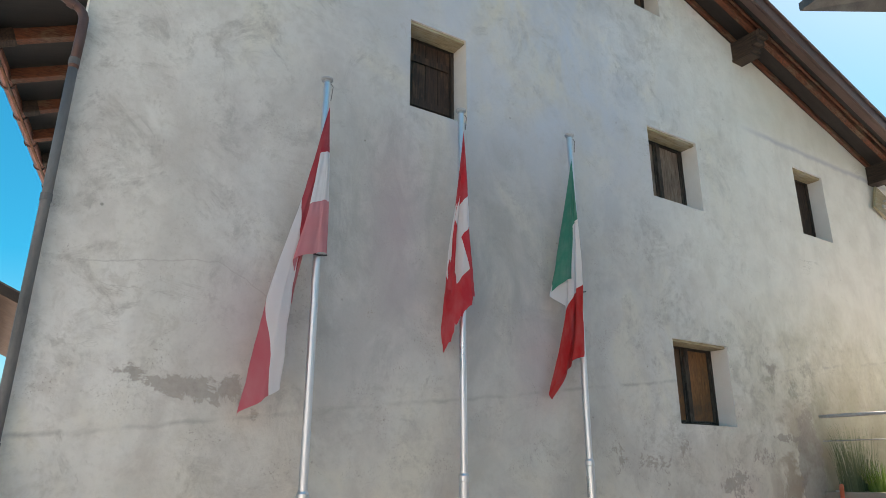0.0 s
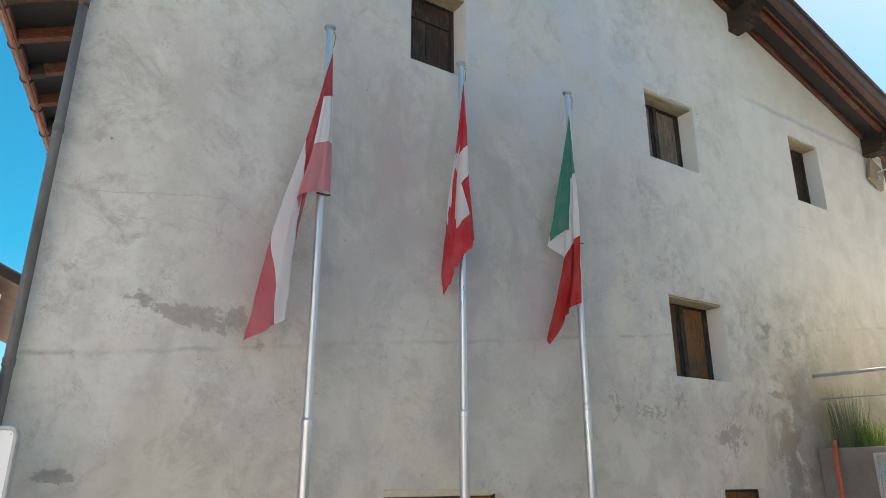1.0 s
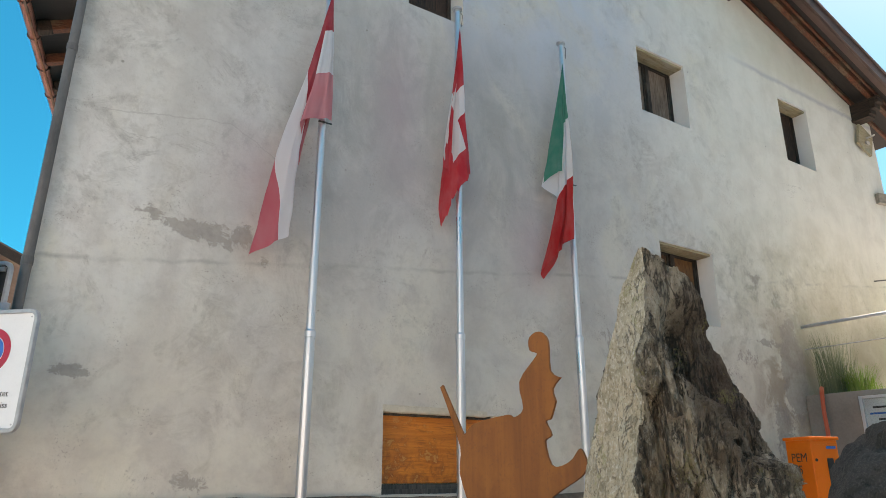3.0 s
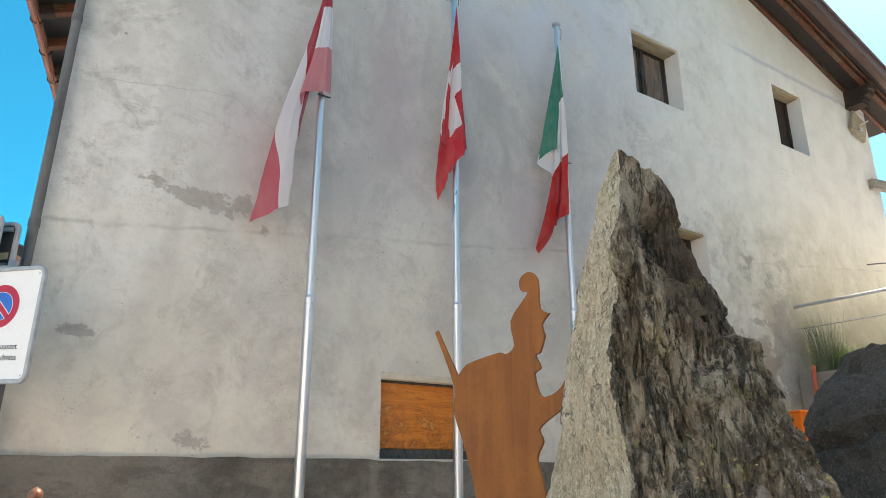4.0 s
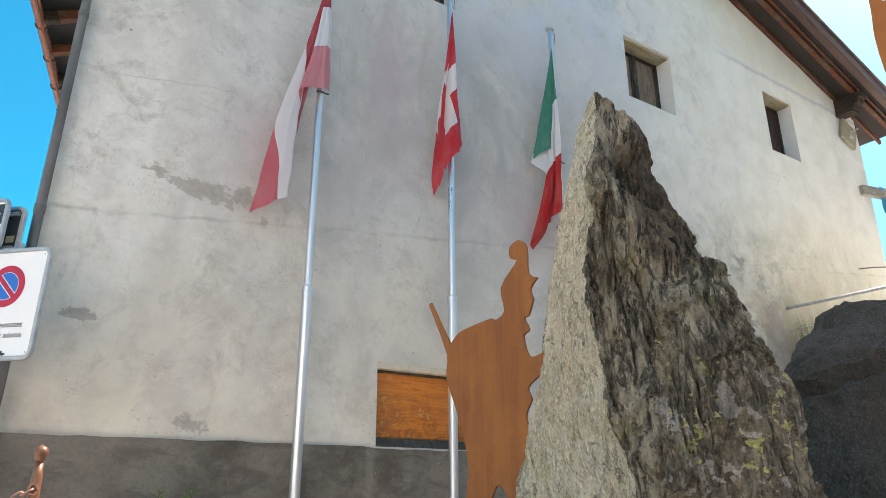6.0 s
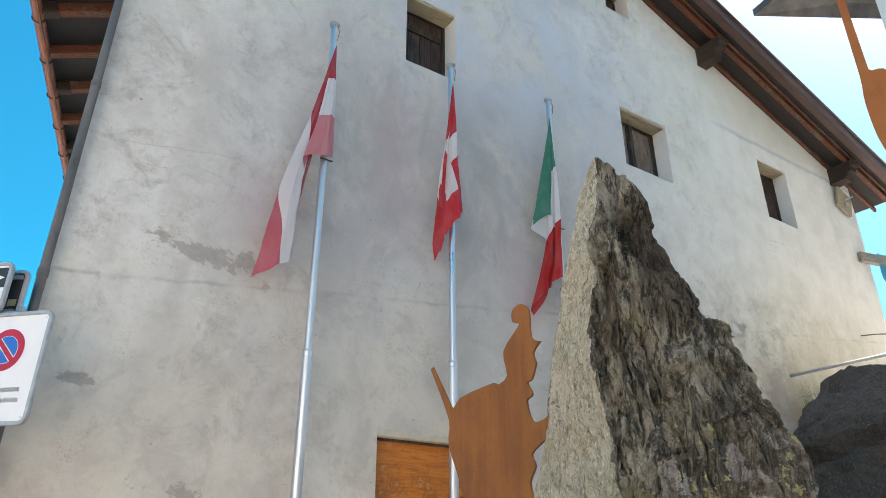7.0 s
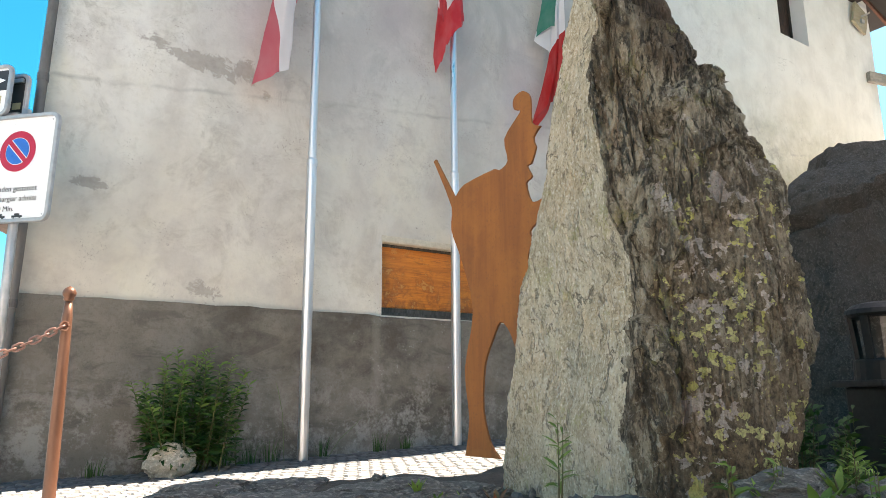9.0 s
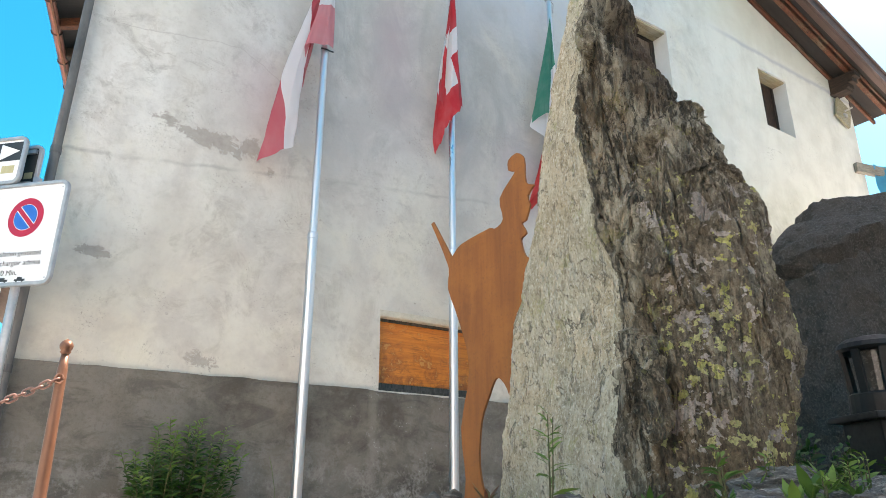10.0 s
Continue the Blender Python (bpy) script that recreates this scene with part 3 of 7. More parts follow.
WOOD_DARK = make_wood("dark_weathered_wood", (0.022, 0.014, 0.010), (0.058, 0.039, 0.029), 0.85, along=(14, 14, 1.2), worn=(0.075, 0.060, 0.048))
WOOD_SHUTTER = make_wood("brown_shutter_wood", (0.020, 0.010, 0.006), (0.06, 0.028, 0.015), 0.75, along=(12, 12, 1.0), worn=(0.085, 0.045, 0.026))
WOOD_RED = make_wood("red_stained_timber", (0.13, 0.042, 0.018), (0.29, 0.11, 0.048), 0.7, along=(8, 0.8, 8), worn=(0.12, 0.075, 0.055))
WOOD_RAFTER = make_wood("red_stained_rafter", (0.055, 0.016, 0.007), (0.17, 0.05, 0.018), 0.75, along=(0.9, 11, 11), crack=0.7, worn=(0.12, 0.075, 0.045))
WOOD_GREY = make_wood("grey_weathered_beam", (0.016, 0.009, 0.006), (0.07, 0.042, 0.027), 0.85, along=(12, 1.0, 12), crack=0.7)
WOOD_TAN = make_wood("pale_lintel_wood", (0.24, 0.19, 0.11), (0.46, 0.40, 0.27), 0.9, along=(1.2, 14, 14), crack=0.7, worn=(0.33, 0.31, 0.24))
WOOD_BOARD = make_wood("amber_boarding", (0.11, 0.042, 0.013), (0.27, 0.12, 0.036), 0.7, along=(9, 9, 1.4), knots=0.6, worn=(0.09, 0.045, 0.02))
WOOD_PALE = make_wood("grey_brown_boarding", (0.12, 0.075, 0.05), (0.30, 0.235, 0.185), 0.85, along=(10, 10, 0.9))
PLYWOOD = make_ply()
WOOD_OLD = make_wood("blackened_grey_frame", (0.035, 0.032, 0.027), (0.115, 0.105, 0.09), 0.85)
MORTAR = simple("crumbly_pale_mortar", (0.50, 0.44, 0.34), (0.64, 0.58, 0.47), 0.95, scale=14, fine=60, bump=0.8, dist=0.02)
WOOD_BLEACHED = make_wood("bleached_grey_timber", (0.22, 0.20, 0.17), (0.36, 0.33, 0.28), 0.85, along=(0.8, 9, 9))
# chain iron coloured paler and pinker than the posts, for sunlight on it
CHAIN_IRON = simple("pinkish_sunlit_iron", (0.30, 0.15, 0.115), (0.42, 0.24, 0.19), 0.4, 0.35, scale=30, fine=80, bump=0.15)
LAMP_GLASS = simple("smoky_lantern_glass", (0.05, 0.049, 0.046), (0.10, 0.097, 0.09), 0.25, scale=8, bump=0.02)
SOFFIT = simple("dark_soffit_boards", (0.016, 0.013, 0.012), (0.028, 0.022, 0.020), 0.75, scale=2, bump=0.2, stretch=(1, 6, 1))
FASCIA = simple("brown_sheet_metal", (0.068, 0.038, 0.032), (0.095, 0.056, 0.048), 0.45, 0.2, scale=2, bump=0.1)
COPPER = simple("copper_sheet", (0.32, 0.125, 0.095), (0.20, 0.08, 0.06), 0.35, 0.75, scale=5, bump=0.1)
ZINC = simple("weathered_zinc", (0.085, 0.082, 0.080), (0.19, 0.18, 0.17), 0.6, 0.3, scale=4, bump=0.1, stretch=(1, 1, 0.3))
PIPE_BROWN = simple("brown_copper_pipe", (0.085, 0.045, 0.040), (0.13, 0.075, 0.065), 0.45, 0.4, scale=5, bump=0.1)
ALU = simple("brushed_aluminium", (0.62, 0.64, 0.67), (0.66, 0.68, 0.70), 0.36, 0.9, scale=1, fine=6, bump=0.0, stretch=(1, 1, 0.2))
GALV = simple("galvanised_steel", (0.36, 0.37, 0.38), (0.50, 0.51, 0.52), 0.5, 0.6, scale=14, fine=60, bump=0.1)
RUST = make_steel_rust()
RUST_POST = simple("brown_painted_iron", (0.15, 0.062, 0.034), (0.24, 0.11, 0.065), 0.42, 0.3, scale=5, fine=50, bump=0.15, stretch=(1, 1, 0.3))
ROCK_PALE_LIT, ROCK_LICHEN = make_standing("pale"), make_standing("dark")
ROCK_DARK = make_rock("dark_gneiss", ((0.050, 0.041, 0.034), (0.088, 0.074, 0.062), (0.13, 0.113, 0.096), (0.020, 0.016, 0.013), (0.086, 0.066, 0.049)), (6.0, 6.0, 4.5), 30, 0.022)
SLATE = make_rock("blue_grey_slab", ((0.07, 0.066, 0.06), (0.145, 0.137, 0.125), (0.25, 0.236, 0.212), (0.03, 0.029, 0.027), (0.15, 0.12, 0.09)), (2.0, 2.0, 7.0), 6)
BOULDER = make_rock("pale_boulder", ((0.30, 0.28, 0.235), (0.42, 0.395, 0.34), (0.50, 0.48, 0.42), (0.16, 0.15, 0.12), (0.26, 0.25, 0.17)), (2.5, 2.5, 2.5))
SOIL = simple("dark_stony_soil", (0.035, 0.030, 0.025), (0.085, 0.075, 0.062), 0.95, scale=8, fine=50, bump=0.9, dist=0.03)
STREET = simple("bedding_mortar", (0.33, 0.31, 0.28), (0.42, 0.40, 0.365), 0.9, scale=1.2, fine=40, bump=0.4, dist=0.01, space="World", spread=0)
CONCRETE = simple("stained_concrete", (0.20, 0.18, 0.155), (0.30, 0.28, 0.25), 0.9, scale=1.6, fine=30, bump=0.4, dist=0.008, space="World", spread=0)
WHITE_WALL = simple("white_house_plaster", (0.70, 0.70, 0.69), (0.78, 0.78, 0.77), 0.9, scale=0.8, bump=0.3, space="World", spread=0)
TILE = simple("brown_roof_tiles", (0.10, 0.065, 0.05), (0.17, 0.11, 0.085), 0.8, scale=2, fine=30, bump=0.5, dist=0.02)
SIGN_WHITE = simple("white_sign_foil", (0.76, 0.77, 0.78), (0.80, 0.81, 0.82), 0.35, scale=8, bump=0.02)
SIGN_RED = simple("red_sign_foil", (0.52, 0.015, 0.045), (0.46, 0.012, 0.04), 0.35, scale=12, bump=0.02)
SIGN_BLUE = simple("blue_sign_foil", (0.015, 0.13, 0.50), (0.02, 0.15, 0.54), 0.35, scale=12, bump=0.02)
SIGN_BLACK = simple("black_print", (0.02, 0.02, 0.022), (0.035, 0.035, 0.037), 0.5, scale=12, bump=0.02)
SIGN_BACK = simple("dark_sign_back", (0.035, 0.033, 0.034), (0.06, 0.057, 0.056), 0.6, 0.3, scale=8, bump=0.05)
LABEL_YELLOW = simple("yellowed_sticker", (0.42, 0.38, 0.20), (0.50, 0.46, 0.28), 0.6, scale=20, bump=0.02)
ORANGE = simple("orange_enamel", (0.72, 0.14, 0.006), (0.80, 0.175, 0.012), 0.4, scale=4, bump=0.04)
HOSE = simple("orange_red_conduit", (0.58, 0.10, 0.04), (0.64, 0.13, 0.055), 0.5, scale=8, bump=0.1)
BLACK_PAINT = simple("black_lantern_paint", (0.005, 0.005, 0.005), (0.012, 0.012, 0.012), 0.6, scale=12, bump=0.06)
TARP = simple("blue_tarpaulin", (0.01, 0.20, 0.36), (0.015, 0.27, 0.45), 0.5, scale=4, bump=0.3, dist=0.01)
PAPER = simple("printed_notice_paper", (0.62, 0.66, 0.68), (0.74, 0.76, 0.77), 0.6, scale=6, bump=0.02)
PALE_PLASTIC = simple("pale_fixture_plastic", (0.34, 0.33, 0.30), (0.42, 0.41, 0.385), 0.5, scale=8, bump=0.05)
LEAF_DARK = make_leaf("willow_leaf", (0.018, 0.055, 0.009), (0.070, 0.155, 0.024))
LEAF_TIP = make_leaf("young_leaf", (0.10, 0.20, 0.03), (0.19, 0.29, 0.055))
LEAF_WEED = make_leaf("weed_leaf", (0.05, 0.125, 0.02), (0.125, 0.23, 0.042))
LEAF_REED = make_leaf("grey_green_grass", (0.11, 0.15, 0.08), (0.20, 0.24, 0.12))
LEAF_RED = make_leaf("reddish_weed_leaf", (0.16, 0.05, 0.035), (0.13, 0.13, 0.04))
STEM = simple("green_brown_stem", (0.10, 0.07, 0.03), (0.075, 0.10, 0.03), 0.7, scale=20, bump=0.1)


def make_glass(name, tint=(0.9, 0.95, 0.95)):
    m, nt, bs = material(name, 0.04)
    put(nt, bs, "Base Color", tint)
    put(nt, bs, "Transmission Weight", 1.0)
    put(nt, bs, "IOR", 1.45)
    return m


GLASS = make_glass("clear_glass")


# ---- shape helpers ----
def thing(name, at, label, category, group="", kind=""):
    ob = new(name)
    ob.empty_display_size = 0.1
    ob.matrix_world = at if isinstance(at, Matrix) else Matrix.Translation(at)
    return tagged(ob, label, category, group, kind)


def base_of(ob):
    m = Matrix.Identity(4)
    while ob is not None:
        m = ob.matrix_basis @ m
        ob = ob.parent
    return m


def part(name, bm, mat_, parent=None, label="", smooth=False, local=False):
    """One mesh out of a bmesh, under a thing or a part. Shapes are given in the world unless local."""
    me = bpy.data.meshes.new(name)
    if parent is not None and not local:
        bm.transform(base_of(parent).inverted())
    bmesh.ops.recalc_face_normals(bm, faces=bm.faces)
    if smooth:
        for f in bm.faces:
            f.smooth = True
    bm.to_mesh(me)
    bm.free()
    for q in (mat_ if isinstance(mat_, (list, tuple)) else [mat_]):
        me.materials.append(q)
    ob = new(name, me)
    ob.parent = parent
    if label:
        ob["label"] = label
    return ob


def add_box(bm, lo, hi, m=None, bevel=0.0, mat_index=0):
    r = bmesh.ops.create_cube(bm, size=1.0)
    vs = r["verts"]
    c, s = [(a + b) / 2 for a, b in zip(lo, hi)], [b - a for a, b in zip(lo, hi)]
    bmesh.ops.transform(bm, matrix=Matrix.Translation(c) @ Matrix.Diagonal((*s, 1)), verts=vs)
    if bevel:
        es = list({e for v in vs for e in v.link_edges})
        r = bmesh.ops.bevel(bm, geom=es, offset=bevel, segments=2, affect="EDGES", profile=0.6)
        vs = list({v for f in r["faces"] for v in f.verts} | {v for v in vs if v.is_valid})
    if m is not None:
        bmesh.ops.transform(bm, matrix=m, verts=vs)
    if mat_index:
        for f in {f for v in vs for f in v.link_faces}:
            f.material_index = mat_index
    return vs


def box(lo, hi, m=None, bevel=0.0):
    bm = bmesh.new()
    add_box(bm, lo, hi, m, bevel)
    return bm


def add_tube(bm, path, radii, sides=12, cap=True):
    """A round tube along a path; radii: one, or one for each point."""
    pts = [Vector(p) for p in path]
    if not isinstance(radii, (list, tuple)):
        radii = [radii] * len(pts)
    rings, ref = [], None
    for i, p in enumerate(pts):
        d = (pts[min(i + 1, len(pts) - 1)] - pts[max(i - 1, 0)]).normalized()
        if ref is None:
            ref = Vector((1, 0, 0)) if abs(d.x) < 0.8 else Vector((0, 1, 0))
        a = (ref - d * ref.dot(d)).normalized()
        b = d.cross(a)
        ref = a
        rings.append([bm.verts.new(p + (a * math.cos(2 * math.pi * k / sides) + b * math.sin(2 * math.pi * k / sides)) * radii[i]) for k in range(sides)])
    for r, s in zip(rings, rings[1:]):
        for k in range(sides):
            bm.faces.new((r[k], r[(k + 1) % sides], s[(k + 1) % sides], s[k]))
    if cap:
        bm.faces.new(rings[0][::-1])
        bm.faces.new(rings[-1])
    return rings


def tube(path, radii, sides=12, cap=True):
    bm = bmesh.new()
    add_tube(bm, path, radii, sides, cap)
    return bm


def lathe(profile, sides=20):
    """A turned shape round the z axis; profile: radius, height."""
    bm = bmesh.new()
    rings = [[bm.verts.new((r * math.cos(2 * math.pi * k / sides), r * math.sin(2 * math.pi * k / sides), z)) for k in range(sides)] for r, z in profile]
    for r, s in zip(rings, rings[1:]):
        for k in range(sides):
            bm.faces.new((r[k], r[(k + 1) % sides], s[(k + 1) % sides], s[k]))
    bm.faces.new(rings[0][::-1])
    bm.faces.new(rings[-1])
    return bm


def beam(a, b, wide, high, roll_up=(0, 0, 1), bevel=0.0):
    """A straight timber from a to b; a and b lie on the middle of its cross-section."""
    a, b = Vector(a), Vector(b)
    d = (b - a).normalized()
    side = d.cross(Vector(roll_up)).normalized()
    up = side.cross(d)
    m = Matrix((side, d, up)).transposed().to_4x4()
    m.translation = (a + b) / 2
    n = (b - a).length
    return box((-wide / 2, -n / 2, -high / 2), (wide / 2, n / 2, high / 2), m, bevel)


def prism(outline, thick, m=None):
    """A flat plate: an outline in x and z, with its thickness along y."""
    bm = bmesh.new()
    front = [bm.verts.new((x, -thick / 2, z)) for x, z in outline]
    back = [bm.verts.new((x, thick / 2, z)) for x, z in outline]
    bm.faces.new(front)
    bm.faces.new(back[::-1])
    n = len(outline)
    for i in range(n):
        bm.faces.new((front[i], back[i], back[(i + 1) % n], front[(i + 1) % n]))
    if m is not None:
        bm.transform(m)
    return bm


def rounded(w, h, r, n=5):
    """The outline of a rectangle with rounded corners, round the origin."""
    out = []
    for cx, cz, a0 in ((w / 2 - r, h / 2 - r, 0), (-w / 2 + r, h / 2 - r, 90), (-w / 2 + r, -h / 2 + r, 180), (w / 2 - r, -h / 2 + r, 270)):
        for k in range(n + 1):
            a = radians(a0 + 90 * k / n)
            out.append((cx + r * math.cos(a), cz + r * math.sin(a)))
    return out


def ease(pts, x):
    """Straight-line lookup in a table of (x, y)."""
    if x <= pts[0][0]:
        return pts[0][1]
    for (a, p), (b, q) in zip(pts, pts[1:]):
        if x <= b:
            return p + (q - p) * (x - a) / (b - a)
    return pts[-1][1]


def fbm(p, octaves=4):
    return noise.fractal(p, 0.9, 2.1, octaves)


# ---- ground ----
def street_z(x, y):
    return -0.31 + 0.03 * min(max(x - 1.0, 0.0), 9.0)


def make_ground():
    bm = bmesh.new()
    xs = [-400, -60, -12] + [-3 + 0.5 * k for k in range(29)] + [14, 20, 60, 400]
    ys = [-400, -60, -12] + [-3 + 0.5 * k for k in range(19)] + [8, 12, 20, 60, 400]
    grid = [[bm.verts.new((x, y, street_z(x, y) - 0.02)) for y in ys] for x in xs]
    for a, b in zip(grid, grid[1:]):
        for k in range(len(ys) - 1):
            bm.faces.new((a[k], b[k], b[k + 1], a[k + 1]))
    return tagged(part("ground", bm, STREET), "pale mortar bed of the cobbled village street", "street", kind="structure")


ground = make_ground()


def bed_z(x, y):
    """The raised planting bed: its height over the plan, falling to the street at its rim."""
    rim = 2.75 + 0.16 * x + 0.12 * math.sin(2.1 * x)
    f = min(max((rim - y) / 0.5, 0.0), 1.0) * min(max((x - 0.22 + 0.25 * min(y, 0.0)) / 0.45, 0.0), 1.0) * min(max((y + 3.0) / 0.6, 0.0), 1.0) * min(max((6.6 - x) / 0.5, 0.0), 1.0)
    f = f * f * (3 - 2 * f)
    return street_z(x, y) - 0.06 + f * (0.30 + 0.10 * min(max((1.95 - 0.5505 * x - 0.835 * y) / 0.6, 0.0), 1.0) - 0.03 * min(max(x - 1.0, 0.0), 9.0) + 0.06 * fbm(Vector((x * 1.7, y * 1.7, 0.0)), 3))


def make_bed():
    bm = bmesh.new()
    n = 0.1
    cols = [[bm.verts.new((-0.2 + n * i, -3.2 + n * j, bed_z(-0.2 + n * i, -3.2 + n * j) + 0.012 * fbm(Vector((i * 0.9, j * 0.9, 2.0)), 2))) for j in range(74)] for i in range(72)]
    for a, b in zip(cols, cols[1:]):
        for k in range(73):
            bm.faces.new((a[k], b[k], b[k + 1], a[k + 1]))
    return tagged(part("planting_bed", bm, SOIL, smooth=True), "raised bed of dark stony soil beside the street", "planting bed", kind="structure")


make_bed()

# ---- the house ----
WALL_Y, THICK = 5.68, 0.62
house = thing("house", (7.0, 8.0, -0.3), "old plastered alpine house with deep windows and wide eaves", "house")


def roof_right(x):
    return 9.70 - 0.333 * (x - 8.36)


def roof_left(x, y):
    return 7.2 + 0.333 * ((x + 1.378) * 0.977 - (y - 4.9) * 0.214)


def wall_top(x):
    return min(roof_left(x, WALL_Y), roof_right(x))


OPENINGS = {  # x0, x1, z0, z1
    "A": (3.32, 4.07, 6.19, 7.29), "B": (7.10, 8.19, 6.04, 7.10), "C": (7.22, 8.32, 3.06, 4.115), "D": (10.75, 11.64, 6.20, 7.40),
    "E": (7.14, 7.70, 9.10, 9.74), "F": (3.12, 4.42, 0.99, 1.715), "G": (7.92, 8.74, 0.78, 1.72),
}


def make_wall():
    x0, x1 = 0.135, 14.05
    xs = {x0 + (x1 - x0) * k / 44 for k in range(45)} | {7.33}
    zs = {-0.5 + 0.32 * k for k in range(34)}
    for a, b, c, d in OPENINGS.values():
        xs = {x for x in xs if min(abs(x - a), abs(x - b)) > 0.07} | {a, b}
        zs = {z for z in zs if min(abs(z - c), abs(z - d)) > 0.06} | {c, d}
    xs, zs = sorted(xs), sorted(zs)
    bm, made = bmesh.new(), {}

    def vert(i, z):
        z = round(min(z, wall_top(xs[i])), 4)
        if (i, z) not in made:
            x = xs[i] + 0.0145 * z * max(0.0, 1 - (xs[i] - x0) / 2.0)
            made[i, z] = bm.verts.new((x, WALL_Y + 0.014 * fbm(Vector((x * 0.7, z * 0.7, 5.0)), 3), z))
        return made[i, z]

    for i in range(len(xs) - 1):
        for za, zb in zip(zs, zs[1:]):
            xm, zm = (xs[i] + xs[i + 1]) / 2, (za + zb) / 2
            if any(a < xm < b and c < zm < d for a, b, c, d in OPENINGS.values()):
                continue
            loop = []
            for v in (vert(i, za), vert(i + 1, za), vert(i + 1, zb), vert(i, zb)):
                if v not in loop:
                    loop.append(v)
            if len(loop) > 2:
                bm.faces.new(loop)
    bm.normal_update()
    r = bmesh.ops.extrude_face_region(bm, geom=bm.faces[:], use_keep_orig=True)
    bmesh.ops.translate(bm, vec=(0, THICK, 0), verts=[v for v in r["geom"] if isinstance(v, bmesh.types.BMVert)])
    bm.normal_update()
    for f in bm.faces:
        if abs(f.normal.y) < 0.3:
            f.material_index = 1
    return part("wall", bm, [PLASTER, REVEAL], house, "patched, stained whitish lime plaster gable wall")


make_wall()


def make_plinth():
    x0, x1 = 0.115, 10.1
    n, top = 70, 0.985
    bm = bmesh.new()
    rows = []
    for k in range(n + 1):
        x = x0 + (x1 - x0) * k / n
        t = top + 0.012 * fbm(Vector((x * 3.0, 0, 3.0)), 3) - (0.012 if x > 3.08 else 0.0)
        col = []
        for j in range(9):
            z = -0.5 + (t + 0.5) * j / 8
            col.append(bm.verts.new((x + 0.0145 * z * max(0.0, 1 - (x - x0) / 2.0), WALL_Y - 0.03 + 0.012 * fbm(Vector((x * 1.6, z * 1.6, 9.0)), 4), z)))
        rows.append(col)
    for a, b in zip(rows, rows[1:]):
        for j in range(8):
            bm.faces.new((a[j], b[j], b[j + 1], a[j + 1]))
    r = bmesh.ops.extrude_face_region(bm, geom=bm.faces[:], use_keep_orig=True)
    bmesh.ops.translate(bm, vec=(0, 0.06, 0), verts=[v for v in r["geom"] if isinstance(v, bmesh.types.BMVert)])
    return part("plinth", bm, CEMENT, house, "rough dark grey cement plinth")


make_plinth()
# side and rear walls
for a, b in (((0.66, 6.6), (2.9, 15.6)), ((2.9, 15.6), (14.05, 15.6)), ((13.75, 15.6), (13.75, 6.3))):
    d = Vector((b[0] - a[0], b[1] - a[1], 0)).normalized()
    part("wall", beam((a[0], a[1], 3.45), (b[0], b[1], 3.45), 0.5, 7.9), WHITE_WALL, house, "plain side wall")


def window_frame(x0, x1, z0, z1, y, wide, deep):
    """A timber frame in an opening, from four bars with lapped corners."""
    bm = bmesh.new()
    add_box(bm, (x0, y, z0), (x0 + wide, y + deep, z1), bevel=0.006)
    add_box(bm, (x1 - wide, y, z0), (x1, y + deep, z1), bevel=0.006)
    add_box(bm, (x0 + wide, y + 0.003, z1 - wide), (x1 - wide, y + deep, z1), bevel=0.006)
    add_box(bm, (x0 + wide, y + 0.003, z0), (x1 - wide, y + deep, z0 + wide), bevel=0.006)
    return bm


def boards(win, x0, x1, z0, z1, y, count, mat_, label, gap=0.006):
    w = (x1 - x0) / count
    for k in range(count):
        part("board", box((x0 + w * k + gap / 2, y + 0.004 * (k % 2), z0), (x0 + w * (k + 1) - gap / 2, y + 0.025, z1), bevel=0.003), mat_, win, label)


